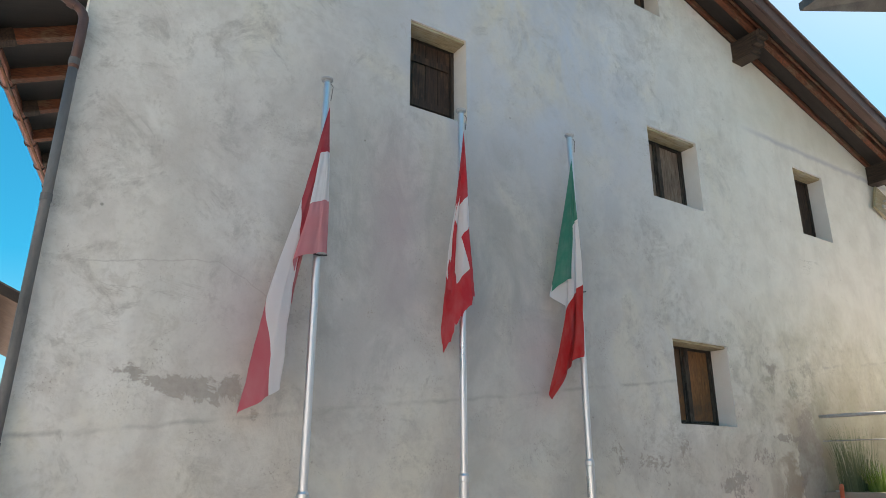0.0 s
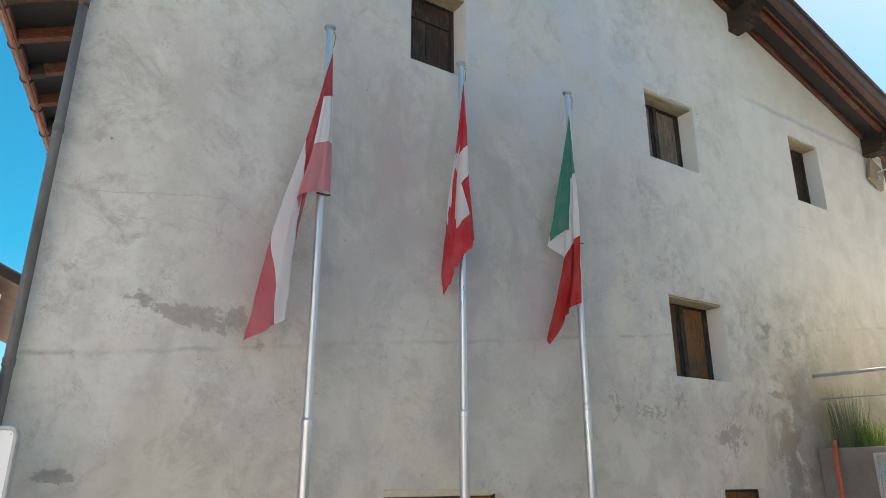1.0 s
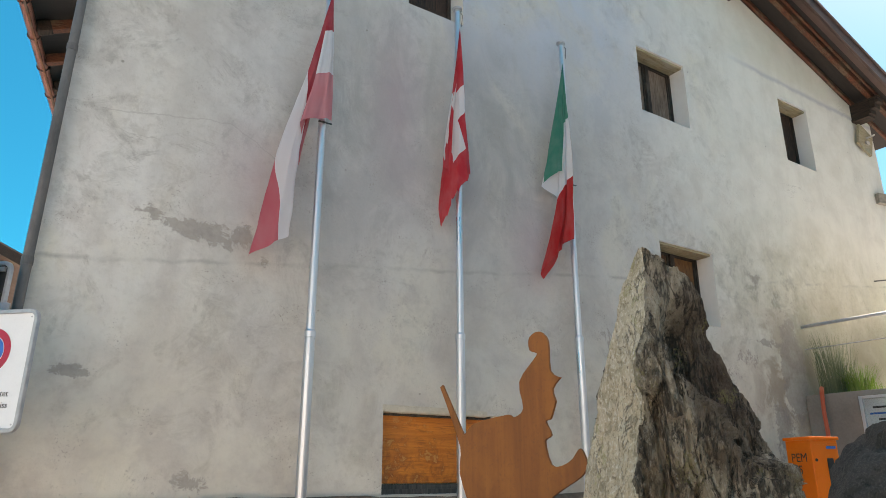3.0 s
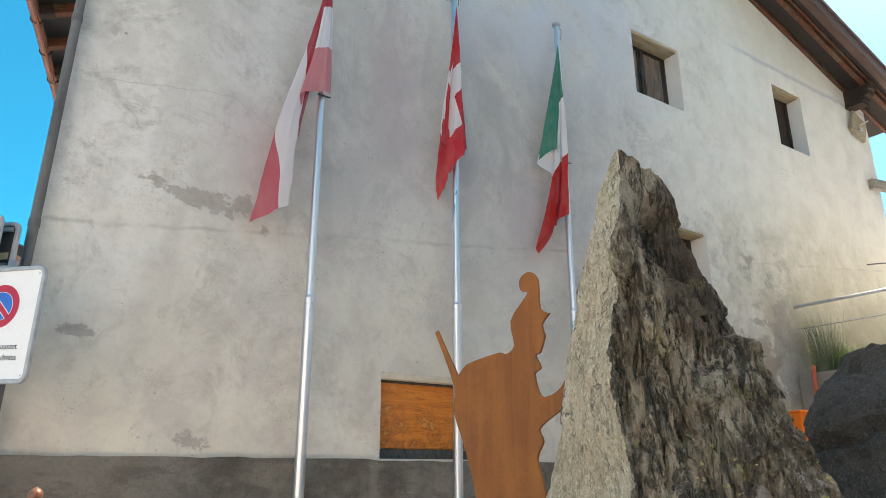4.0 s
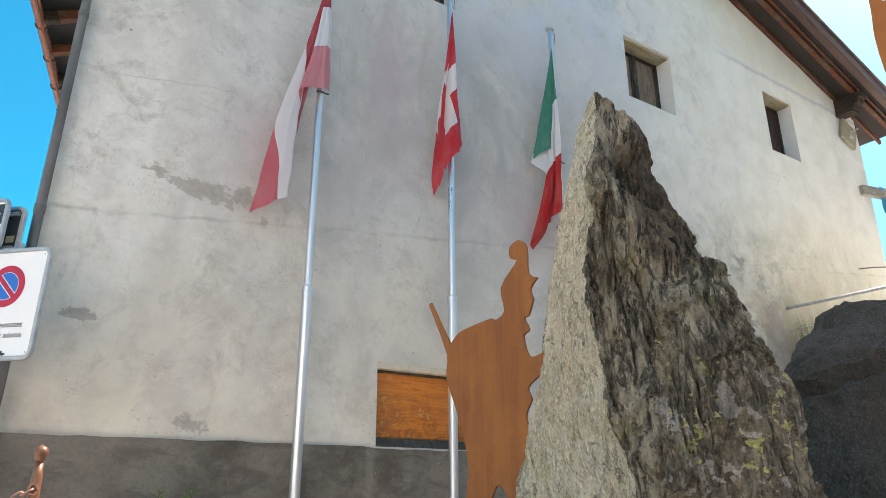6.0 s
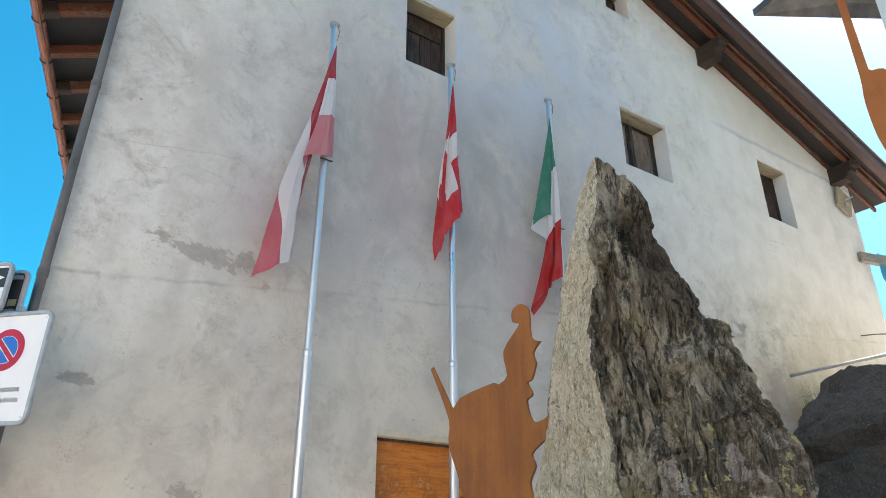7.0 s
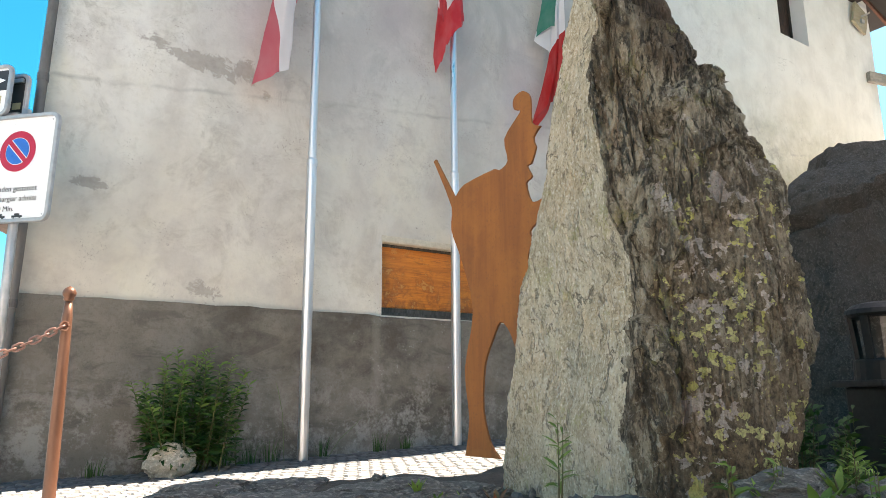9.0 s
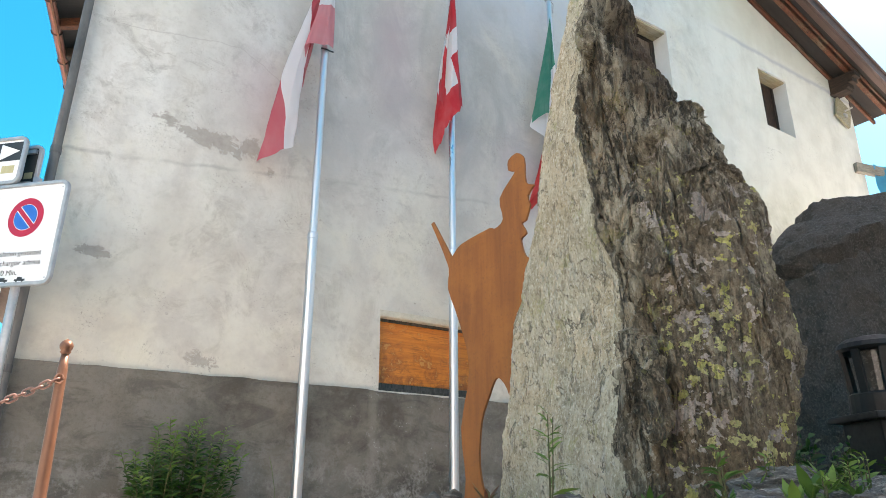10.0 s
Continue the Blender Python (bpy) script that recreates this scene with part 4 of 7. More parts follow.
def add_window(key, style):
    x0, x1, z0, z1 = OPENINGS[key]
    y = WALL_Y + (0.10 if style == "panel" else 0.26)
    wide = 0.055 if key != "F" else 0.05
    label = {"shutter": "deep window closed with a dark wooden shutter", "pair": "two-light window boarded up behind a dark frame", "panel": "opening closed with an orange varnished board", "dark": "small window with a dark frame"}[style]
    win = part("window", window_frame(x0 - 0.02, x1 + 0.02, z0 - 0.005, z1 + 0.02, y, wide, 0.08), WOOD_OLD if key == "F" else WOOD_DARK, house, label)
    if style != "panel":
        part("lintel", box((x0 + 0.002, WALL_Y + 0.03, z1 - 0.035), (x1 - 0.002, y - 0.003, z1 + 0.01), bevel=0.008), WOOD_TAN, win, "pale worn lintel board")
    ix0, ix1, iz0, iz1 = x0 - 0.02 + wide, x1 + 0.02 - wide, z0 + wide, z1 + 0.02 - wide
    if style == "shutter":
        boards(win, ix0, ix1, iz0, iz1, y + 0.035, 4, WOOD_SHUTTER, "dark brown shutter board")
        part("batten", box((ix0 + 0.02, y + 0.012, iz0 + 0.16), (ix1 - 0.02, y + 0.034, iz0 + 0.25), bevel=0.003), WOOD_SHUTTER, win)
        part("batten", box((ix0 + 0.02, y + 0.012, iz1 - 0.28), (ix1 - 0.02, y + 0.034, iz1 - 0.19), bevel=0.003), WOOD_SHUTTER, win)
        part("latch", lathe([(0.0, 0), (0.022, 0.002), (0.026, 0.012), (0.012, 0.024), (0.0, 0.026)], 10), GALV, win).matrix_basis = base_of(win).inverted() @ pose(ix0 + 0.33, y + 0.03, (iz0 + iz1) / 2 + 0.05, 90)
    elif style == "pair":
        xm = (ix0 + ix1) / 2
        part("mullion", box((xm - 0.042, y - 0.012, iz0), (xm + 0.042, y + 0.07, iz1), bevel=0.008), WOOD_DARK, win)
        for k, (a, b) in enumerate(((ix0, xm - 0.042), (xm + 0.042, ix1))):
            part("sash", window_frame(a + 0.002, b - 0.002, iz0 + 0.002, iz1 - 0.002, y + 0.02, 0.024, 0.04), WOOD_DARK, win)
            mats = (WOOD_BOARD, WOOD_BOARD) if key == "C" else (WOOD_PALE, WOOD_PALE)
            boards(win, a + 0.026, b - 0.026, iz0 + 0.026, iz1 - 0.026, y + 0.032, 2, mats[k], "brown boarding behind the sash")
    elif style == "panel":
        mat_ = PLYWOOD if key == "F" else WOOD_BOARD
        part("board", box((ix0 + 0.004, y + 0.02, iz0 + 0.042 if key == "F" else iz0), (ix1 - 0.004, y + 0.05, iz1), bevel=0.004), mat_, win, "orange varnished plywood board")
        if key == "F":
            part("board", box((ix0 + 0.004, y + 0.008, iz0 - 0.015), (ix1 - 0.004, y + 0.055, iz0 + 0.038), bevel=0.006), WOOD_OLD, win, "blackened lower rail")
            part("lintel", box((x0 - 0.01, WALL_Y - 0.004, z1 - 0.012), (x1 - 0.1, y - 0.004, z1 + 0.06), bevel=0.02), MORTAR, win, "pale crumbly mortar over the board")
    else:
        boards(win, ix0, ix1, iz0, iz1, y + 0.035, 3, WOOD_SHUTTER, "dark brown board")


for key, style in (("A", "shutter"), ("B", "pair"), ("C", "pair"), ("D", "dark"), ("E", "dark"), ("F", "panel"), ("G", "panel")):
    add_window(key, style)

# roof: soffit, cover, verge and beams
VERGE_Y = 4.96


def slab(corners, down, up):
    """A sheet between four corners, thickened downwards and upwards."""
    bm = bmesh.new()
    lo = [bm.verts.new(Vector(c) - Vector((0, 0, down))) for c in corners]
    hi = [bm.verts.new(Vector(c) + Vector((0, 0, up))) for c in corners]
    bm.faces.new(lo)
    bm.faces.new(hi[::-1])
    for k in range(4):
        bm.faces.new((lo[k], hi[k], hi[(k + 1) % 4], lo[(k + 1) % 4]))
    return bm


EAVE_X = 14.95
right = [(7.33, VERGE_Y, roof_right(7.33)), (EAVE_X, VERGE_Y, roof_right(EAVE_X)), (EAVE_X, 16.4, roof_right(EAVE_X)), (7.33, 16.4, roof_right(7.33))]


def left_eave(y):
    return -1.378 + 0.219 * (y - 4.9)


left = [(left_eave(VERGE_Y), VERGE_Y, 7.2), (7.33, VERGE_Y, roof_left(7.33, VERGE_Y)), (7.33, 16.4, roof_left(7.33, 16.4)), (left_eave(16.4), 16.4, 7.2)]
up = Vector((0, 0, 1))
for corners in (right, left):
    lifted = [Vector(c) + up * 0.14 for c in corners]
    part("soffit", slab(lifted, 0.0, 0.03), SOFFIT, house, "dark boarded roof underside")
    part("roof", slab([c + up * 0.034 for c in lifted], 0.0, 0.05), TILE, house, "brown tiled roof slope")


def along_right(y, dz, x0=7.33, x1=EAVE_X):
    return (x0, y, roof_right(x0) + dz), (x1, y, roof_right(x1) + dz)


part("verge_board", beam(*along_right(VERGE_Y - 0.022, 0.11), 0.04, 0.20, bevel=0.006), FASCIA, house, "brown sheet-metal verge")
part("verge_cap", beam(*along_right(VERGE_Y - 0.03, 0.235), 0.10, 0.045, bevel=0.012), FASCIA, house)
part("verge_lip", beam(*along_right(VERGE_Y + 0.06, 0.03), 0.11, 0.035, bevel=0.006), FASCIA, house)
part("flying_rafter", beam(*along_right(5.31, 0.075), 0.09, 0.12, bevel=0.008), WOOD_RAFTER, house, "red-stained worn rafter under the verge")
part("flying_rafter", beam(*along_right(5.22, 0.11), 0.04, 0.05, bevel=0.006), WOOD_RAFTER, house)
part("wall_trim", beam(*along_right(5.64, 0.04), 0.05, 0.09, bevel=0.008), WOOD_RAFTER, house, "worn trim board along the gable")
a, b = (left_eave(VERGE_Y), VERGE_Y - 0.022, 7.33), (7.33, VERGE_Y - 0.022, roof_left(7.33, VERGE_Y) + 0.13)
part("verge_board", beam(a, b, 0.04, 0.24, bevel=0.006), FASCIA, house, "brown sheet-metal verge")


def purlin(x, y_end, top, size):
    """A roof beam that sticks out of the gable, with a stepped carved end."""
    bm = bmesh.new()
    w = size * 0.72
    for y0, y1, low in ((y_end + 0.16, WALL_Y + 0.3, size), (y_end + 0.07, y_end + 0.159, size * 0.72), (y_end, y_end + 0.069, size * 0.42)):
        add_box(bm, (x - w / 2, y0, top - low), (x + w / 2, y1, top), bevel=0.012)
    add_box(bm, (x - w / 2 - 0.02, y_end + 0.2, top - size - 0.05), (x + w / 2 + 0.02, WALL_Y + 0.1, top - size - 0.002), bevel=0.01)
    return part("purlin", bm, WOOD_GREY, house, "dark weathered purlin end")


for x in (9.60, 13.45):
    purlin(x, 5.16, roof_right(x) + 0.02, 0.31)

across = Vector((0.977, -0.214, 0.333)).normalized()
for k in range(12):
    y = 5.15 + 0.85 * k
    s = Vector((left_eave(y) + 0.06, y, 7.24))
    n = 1.62
    half = 0.07 if k % 2 else 0.055
    part("rafter", beam(s, s + across * n, 0.12, 0.15, bevel=0.012), WOOD_RAFTER, house, "red-stained worn rafter")
    if k % 2 == 0:
        part("rafter_nose", beam(s + Vector((0.0, 0, -0.005)), s + across * 0.2, 0.15, 0.18, bevel=0.03), WOOD_GREY, house, "weathered rafter end")
e0, e1 = Vector((left_eave(4.86), 4.86, 7.18)), Vector((left_eave(16.4), 16.4, 7.18))
part("eave_board", beam(e0 + Vector((0.03, 0, 0.06)), e1 + Vector((0.03, 0, 0.06)), 0.03, 0.18), WOOD_RED, house)


def make_gutter():
    bm = bmesh.new()
    d = (e1 - e0).normalized()
    side = Vector((-d.y, d.x, 0))
    rings = []
    for p in (e0, e1):
        ring = []
        for r in (0.075, 0.069):
            for k in range(13):
                t = radians(180 + 180 * k / 12)
                kk = k if r > 0.07 else 12 - k
                t = radians(180 + 180 * kk / 12)
                ring.append(bm.verts.new(p + side * (0.0 + r * math.cos(t)) + up * (0.06 + r * math.sin(t))))
        rings.append(ring)
    n = len(rings[0])
    for k in range(n):
        bm.faces.new((rings[0][k], rings[0][(k + 1) % n], rings[1][(k + 1) % n], rings[1][k]))
    gutter = part("gutter", bm, COPPER, house, "copper half-round eave gutter")
    for k in range(13):
        p = e0 + d * (0.45 + 0.88 * k)
        path = [p + side * (0.0 + 0.083 * math.cos(radians(170 + 200 * j / 10))) + up * (0.06 + 0.083 * math.sin(radians(170 + 200 * j / 10))) for j in range(11)]
        part("gutter_bracket", tube(path, 0.012, 6), PIPE_BROWN, gutter)


make_gutter()
pipe = part("downpipe", tube([(0.193, 5.60, 5.58), (0.18, 5.60, 4.5), (0.160, 5.60, 3.2), (0.145, 5.60, 2.4), (0.11, 5.60, 0.6), (0.095, 5.60, -0.34)], 0.036, 16), ZINC, house, "grey zinc downpipe at the corner", smooth=True)
bend = [(0.203 - 0.11 * (1 - math.cos(radians(a))), 5.60 - 0.015 * (1 - math.cos(radians(a))), 5.95 + 0.12 * math.sin(radians(a))) for a in range(0, 76, 15)]
part("upper_pipe", tube([(0.193, 5.60, 5.50), (0.203, 5.60, 5.80)] + bend + [(-0.30, 5.52, 6.22), (-1.08, 5.38, 6.66), (-1.24, 5.33, 6.80), (-1.28, 5.30, 7.1)], 0.038, 16), PIPE_BROWN, pipe, "brown upper pipe bend", smooth=True)
part("pipe_collar", tube([(0.120, 5.588, 6.06), (0.075, 5.583, 6.075)], 0.043, 16), PIPE_BROWN, pipe)
for z, x in ((5.56, 0.193), (4.4, 0.178), (2.62, 0.149), (0.9, 0.116)):
    part("pipe_collar", tube([(x, 5.60, z - 0.03), (x, 5.60, z + 0.03)], 0.041, 16), ZINC, pipe)
    part("pipe_bracket", box((x - 0.012, 5.6, z - 0.012), (x + 0.012, 5.70, z + 0.012)), ZINC, pipe)

# ---- flagpoles and flags ----
def flagpole(x, y, foot, joint, top):
    pole = thing("flagpole", (x, y, foot), "slim two-part aluminium flagpole close to the house wall", "flagpole", "flagpoles by the wall")
    part("lower_shaft", lathe([(0.045, 0), (0.045, joint - foot - 0.04)], 20), ALU, pole, smooth=False, local=True)
    part("collar", lathe([(0.046, joint - foot - 0.05), (0.049, joint - foot - 0.045), (0.049, joint - foot), (0.040, joint - foot + 0.02)], 20), ALU, pole, local=True)
    part("upper_shaft", lathe([(0.036, joint - foot), (0.032, top - foot - 0.05)], 20), ALU, pole, local=True)
    part("cap", lathe([(0.034, top - foot - 0.050), (0.036, top - foot - 0.030), (0.054, top - foot - 0.024), (0.057, top - foot - 0.006), (0.050, top - foot), (0.01, top - foot + 0.003)], 20), GALV, pole, "flat aluminium cap", local=True)
    part("halyard_hook", tube([(0.035, -0.02, top - foot - 0.06), (0.052, -0.03, top - foot - 0.09), (0.046, -0.03, top - foot - 0.15), (0.036, -0.03, top - foot - 0.24)], 0.004, 6), ZINC, pole, local=True)
    return pole


POLES = [(2.275, 5.455, -0.29, 2.31, 6.05), (3.83, 5.46, -0.225, 2.45, 6.20), (5.46, 5.50, -0.18, 2.60, 6.39)]
for x, y, foot, joint, top in POLES:
    pole = flagpole(x, y, foot, joint, top)
    clip = {2.275: 4.28, 3.83: 4.2, 5.46: 4.42}[x]
    part("clip", tube([(x - 0.05, y - 0.03, clip), (x, y - 0.055, clip - 0.012), (x + 0.05, y - 0.03, clip), (x + 0.085, y - 0.02, clip + 0.01)], 0.008, 6), SIGN_BLACK, pole, "dark flag clip")


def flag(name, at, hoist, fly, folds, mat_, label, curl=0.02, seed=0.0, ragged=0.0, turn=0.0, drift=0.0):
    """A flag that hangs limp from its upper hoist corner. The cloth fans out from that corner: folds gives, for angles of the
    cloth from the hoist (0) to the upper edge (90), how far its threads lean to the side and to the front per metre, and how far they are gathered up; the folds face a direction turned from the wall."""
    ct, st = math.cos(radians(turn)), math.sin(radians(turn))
    bm = bmesh.new()
    layer = bm.loops.layers.uv.new("UVMap")
    na, nr = 110, 60
    at = Vector(at)
    place = {}
    diag = math.degrees(math.atan2(fly, hoist))
    for i in range(na + 1):
        a = 90.0 * i / na
        for (a0, x0, y0, k0), (a1, x1, y1, k1) in zip(folds, folds[1:]):
            if a <= a1:
                t = (a - a0) / (a1 - a0)
                t = 0.35 * t + 0.65 * t * t * (3 - 2 * t)
                side, front, gather = x0 + (x1 - x0) * t, y0 + (y1 - y0) * t, k0 + (k1 - k0) * t
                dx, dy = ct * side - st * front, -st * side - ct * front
                break
        reach = hoist / math.cos(radians(a)) if a <= diag else fly / math.sin(radians(a))
        for j in range(nr + 1):
            r = reach * j / nr
            if ragged and j == nr:
                r += ragged * noise.noise(Vector((i * 0.45, seed, 0)))
            d = Vector((dx, dy, -math.sqrt(max(0.05, 1 - dx * dx - dy * dy))))
            p = at + d * r * gather
            sway = curl * r * math.sin(2.2 * r + seed) + drift * r * r
            p.x += sway * min(1.0, a / 30.0) + 0.012 * r * fbm(Vector((a * 0.06, r * 1.4, seed)), 3) * min(1.0, a / 12)
            p.y += (0.022 * fbm(Vector((a * 0.09, r * 1.1, seed + 7)), 3) - 0.02 * math.sin(math.pi * j / nr)) * min(1.0, r)
            place[i, j] = bm.verts.new(p - at), (r * math.sin(radians(a)) / fly, r * math.cos(radians(a)) / hoist)
    for i in range(na):
        for j in range(nr):
            quad = [(i, j), (i + 1, j), (i + 1, j + 1), (i, j + 1)]
            if j == 0:
                quad = [(i, 0), (i + 1, 1), (i, 1)]
            f = bm.faces.new([place[q][0] for q in quad])
            f.smooth = True
            for loop, q in zip(f.loops, quad):
                loop[layer].uv = place[q][1]
    me = bpy.data.meshes.new(name)
    bm.to_mesh(me)
    bm.free()
    me.materials.append(mat_)
    ob = new(name, me)
    ob.location = at
    return tagged(ob, label, "flag", "flags on the poles")


CLOTH_A, CLOTH_B, CLOTH_C = make_cloth("red_white_red_cloth", "bands"), make_cloth("red_cloth_white_cross", "cross"), make_cloth("green_white_red_cloth", "uprights")
flag("flag", (2.30, 5.41, 5.74), 1.45, 2.55, [(0, 0.03, 0.01, 1), (12, -0.05, 0.06, 1), (25, -0.165, 0.06, 1), (31, -0.12, 0.01, 1), (40, -0.09, -0.05, 1), (50, -0.17, -0.05, 1), (61, -0.22, -0.02, 1), (67, -0.165, 0.01, 1), (74, -0.115, 0.0, 1), (82, -0.15, -0.05, 0.98), (90, -0.13, -0.06, 0.96)], CLOTH_A, "faded flag with red, white and red bands, hanging limp", 0.012, 1.0)
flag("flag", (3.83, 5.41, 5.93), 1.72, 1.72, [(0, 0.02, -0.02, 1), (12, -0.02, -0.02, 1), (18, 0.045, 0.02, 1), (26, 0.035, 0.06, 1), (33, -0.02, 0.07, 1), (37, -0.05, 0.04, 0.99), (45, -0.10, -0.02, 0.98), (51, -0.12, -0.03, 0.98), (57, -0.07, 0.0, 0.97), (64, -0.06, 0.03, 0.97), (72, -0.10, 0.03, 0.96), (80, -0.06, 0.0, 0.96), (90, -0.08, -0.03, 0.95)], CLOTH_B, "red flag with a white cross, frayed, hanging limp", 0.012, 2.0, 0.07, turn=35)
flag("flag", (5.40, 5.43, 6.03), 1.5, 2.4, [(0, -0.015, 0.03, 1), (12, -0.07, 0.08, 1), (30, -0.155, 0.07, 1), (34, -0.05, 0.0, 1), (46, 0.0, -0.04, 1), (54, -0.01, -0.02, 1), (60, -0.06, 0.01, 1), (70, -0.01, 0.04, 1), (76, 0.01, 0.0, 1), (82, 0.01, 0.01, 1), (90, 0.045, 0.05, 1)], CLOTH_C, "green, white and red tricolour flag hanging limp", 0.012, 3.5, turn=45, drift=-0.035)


# ---- steel silhouettes ----
def smooth_outline(pts, steps=3, sharp=()):
    """A closed outline rounded between its points, but for the sharp ones."""
    n, out = len(pts), []
    for i in range(n):
        p0, p1, p2, p3 = (Vector(pts[(i + k) % n]) for k in (-1, 0, 1, 2))
        m1 = Vector((0, 0)) if i in sharp else (p2 - p0) * 0.5
        m2 = Vector((0, 0)) if (i + 1) % n in sharp else (p3 - p1) * 0.5
        lim = (p2 - p1).length
        m1 = m1.normalized() * min(m1.length, lim) if m1.length else m1
        m2 = m2.normalized() * min(m2.length, lim) if m2.length else m2
        for s in range(steps):
            t = s / steps
            out.append(tuple((2 * t ** 3 - 3 * t * t + 1) * p1 + (t ** 3 - 2 * t * t + t) * m1 + (3 * t * t - 2 * t ** 3) * p2 + (t ** 3 - t * t) * m2))
    return out


SILHOUETTE = [
    (-0.36, 1.61), (-0.34, 1.62), (-0.17, 1.35), (-0.10, 1.405), (0.15, 1.435), (0.19, 1.42), (0.25, 1.455), (0.23, 1.58), (0.33, 1.675), (0.35, 1.70),
    (0.305, 1.72), (0.305, 1.78), (0.37, 1.80), (0.42, 1.75), (0.425, 1.61), (0.485, 1.575), (0.435, 1.53), (0.45, 1.475), (0.415, 1.40), (0.385, 1.39),
    (0.415, 1.33), (0.375, 1.305), (0.405, 1.205), (0.47, 1.20), (0.53, 1.228), (0.575, 1.268), (0.605, 1.20), (0.57, 1.155), (0.46, 1.10), (0.39, 1.055), (0.41, 1.0), (0.37, 0.93),
    (0.40, 0.82), (0.46, 0.50), (0.47, 0.10), (0.58, -0.03), (0.34, -0.04), (0.33, 0.30), (0.24, 0.56), (0.17, 0.625), (0.11, 0.54), (0.05, 0.42),
    (0.03, 0.20), (0.08, 0.03), (0.15, -0.04), (-0.11, -0.04), (-0.075, 0.14), (-0.105, 0.40), (-0.035, 0.70), (-0.12, 0.98), (-0.205, 1.17), (-0.20, 1.30),
]


def steel_figure(at, turn, label, mirrored=False):
    pts = smooth_outline(SILHOUETTE, 3, sharp=(0, 1, 2, 15, 17, 35, 44, 45))
    if mirrored:
        pts = [(-x, z) for x, z in pts]
    ob = part("steel_silhouette", prism(pts, 0.012), RUST)
    ob.matrix_world = pose(*at, 0, 0, turn)
    return tagged(ob, label, "silhouette", "rusted steel silhouettes")


steel_figure((2.11, 2.78, -0.01), -84.1, "flat rusted steel figure of a marching sentry on the bed")


# ---- rocks ----
def step_up(x, lo, hi):
    t = min(1.0, max(0.0, (x - lo) / (hi - lo)))
    return t * t * (3 - 2 * t)


def make_standing_stone():
    """The tall gneiss slab: a flat face that runs back from a crooked ridge, and a front of steep cracked plates with a buttress and a hollow."""
    left_x = [(-0.35, 0.245), (0.1, 0.25), (0.2, 0.258), (0.3, 0.274), (0.4, 0.279), (0.5, 0.287), (0.6, 0.301), (0.7, 0.321), (0.8, 0.34), (0.9, 0.357), (1.0, 0.376), (1.1, 0.390), (1.2, 0.401), (1.3, 0.423), (1.4, 0.437), (1.5, 0.458), (1.6, 0.474), (1.72, 0.518)]
    ridge_x = [(-0.35, 0.485), (0.24, 0.490), (0.37, 0.516), (0.5, 0.530), (0.6, 0.522), (0.68, 0.498), (0.76, 0.470), (0.85, 0.466), (1.02, 0.440), (1.11, 0.441), (1.2, 0.455), (1.3, 0.468), (1.40, 0.474), (1.46, 0.497), (1.6, 0.514), (1.72, 0.523)]
    ridge_y = [(-0.35, 1.56), (0.24, 1.57), (0.64, 1.59), (0.85, 1.594), (1.02, 1.595), (1.11, 1.625), (1.24, 1.645), (1.42, 1.636), (1.52, 1.628), (1.62, 1.665), (1.72, 1.685)]
    right_x = [(-0.35, 0.86), (0.1, 0.885), (0.2, 0.915), (0.3, 0.938), (0.4, 0.962), (0.5, 0.957), (0.6, 0.948), (0.7, 0.935), (0.8, 0.928), (0.9, 0.900), (1.0, 0.872), (1.1, 0.850), (1.14, 0.835), (1.18, 0.83), (1.24, 0.820), (1.3, 0.802), (1.4, 0.766), (1.5, 0.712), (1.6, 0.682), (1.66, 0.66), (1.72, 0.62)]
    front_y = [(-0.35, 1.47), (0.19, 1.498), (0.37, 1.512), (0.55, 1.522), (0.8, 1.545), (0.97, 1.58), (1.1, 1.622), (1.22, 1.635), (1.44, 1.66), (1.6, 1.68), (1.72, 1.69)]
    cleft_x = [(0.1, 0.545), (0.5, 0.548), (0.66, 0.545), (0.78, 0.565), (0.86, 0.59), (1.0, 0.645), (1.1, 0.69), (1.17, 0.735)]
    brow_x = [(1.15, 0.78), (1.19, 0.70), (1.23, 0.662), (1.30, 0.640), (1.34, 0.60), (1.40, 0.572), (1.5, 0.566), (1.66, 0.578)]
    top_z = [(0.46, 1.58), (0.50, 1.665), (0.522, 1.715), (0.545, 1.692), (0.566, 1.682), (0.580, 1.668), (0.588, 1.628), (0.597, 1.655), (0.622, 1.668), (0.655, 1.648), (0.68, 1.60), (0.72, 1.54)]
    # single plates that stand proud of the front: x, z, half width, half height, tilt, proud
    plates = [(0.575, 0.70, 0.035, 0.13, -0.10, 0.030), (0.612, 0.72, 0.028, 0.16, -0.14, 0.018), (0.548, 0.31, 0.036, 0.145, -0.09, 0.046), (0.50, 1.49, 0.035, 0.16, 0.05, 0.022), (0.545, 1.30, 0.03, 0.17, -0.22, 0.020), (0.70, 0.90, 0.05, 0.20, -0.20, 0.020), (0.86, 0.82, 0.04, 0.12, -0.25, 0.026), (0.80, 0.62, 0.06, 0.16, -0.12, 0.014), (0.77, 1.08, 0.04, 0.07, -0.5, 0.020), (0.64, 1.12, 0.035, 0.12, -0.15, 0.016), (0.505, 0.95, 0.022, 0.20, -0.10, 0.016), (0.72, 0.38, 0.05, 0.14, 0.1, 0.012)]
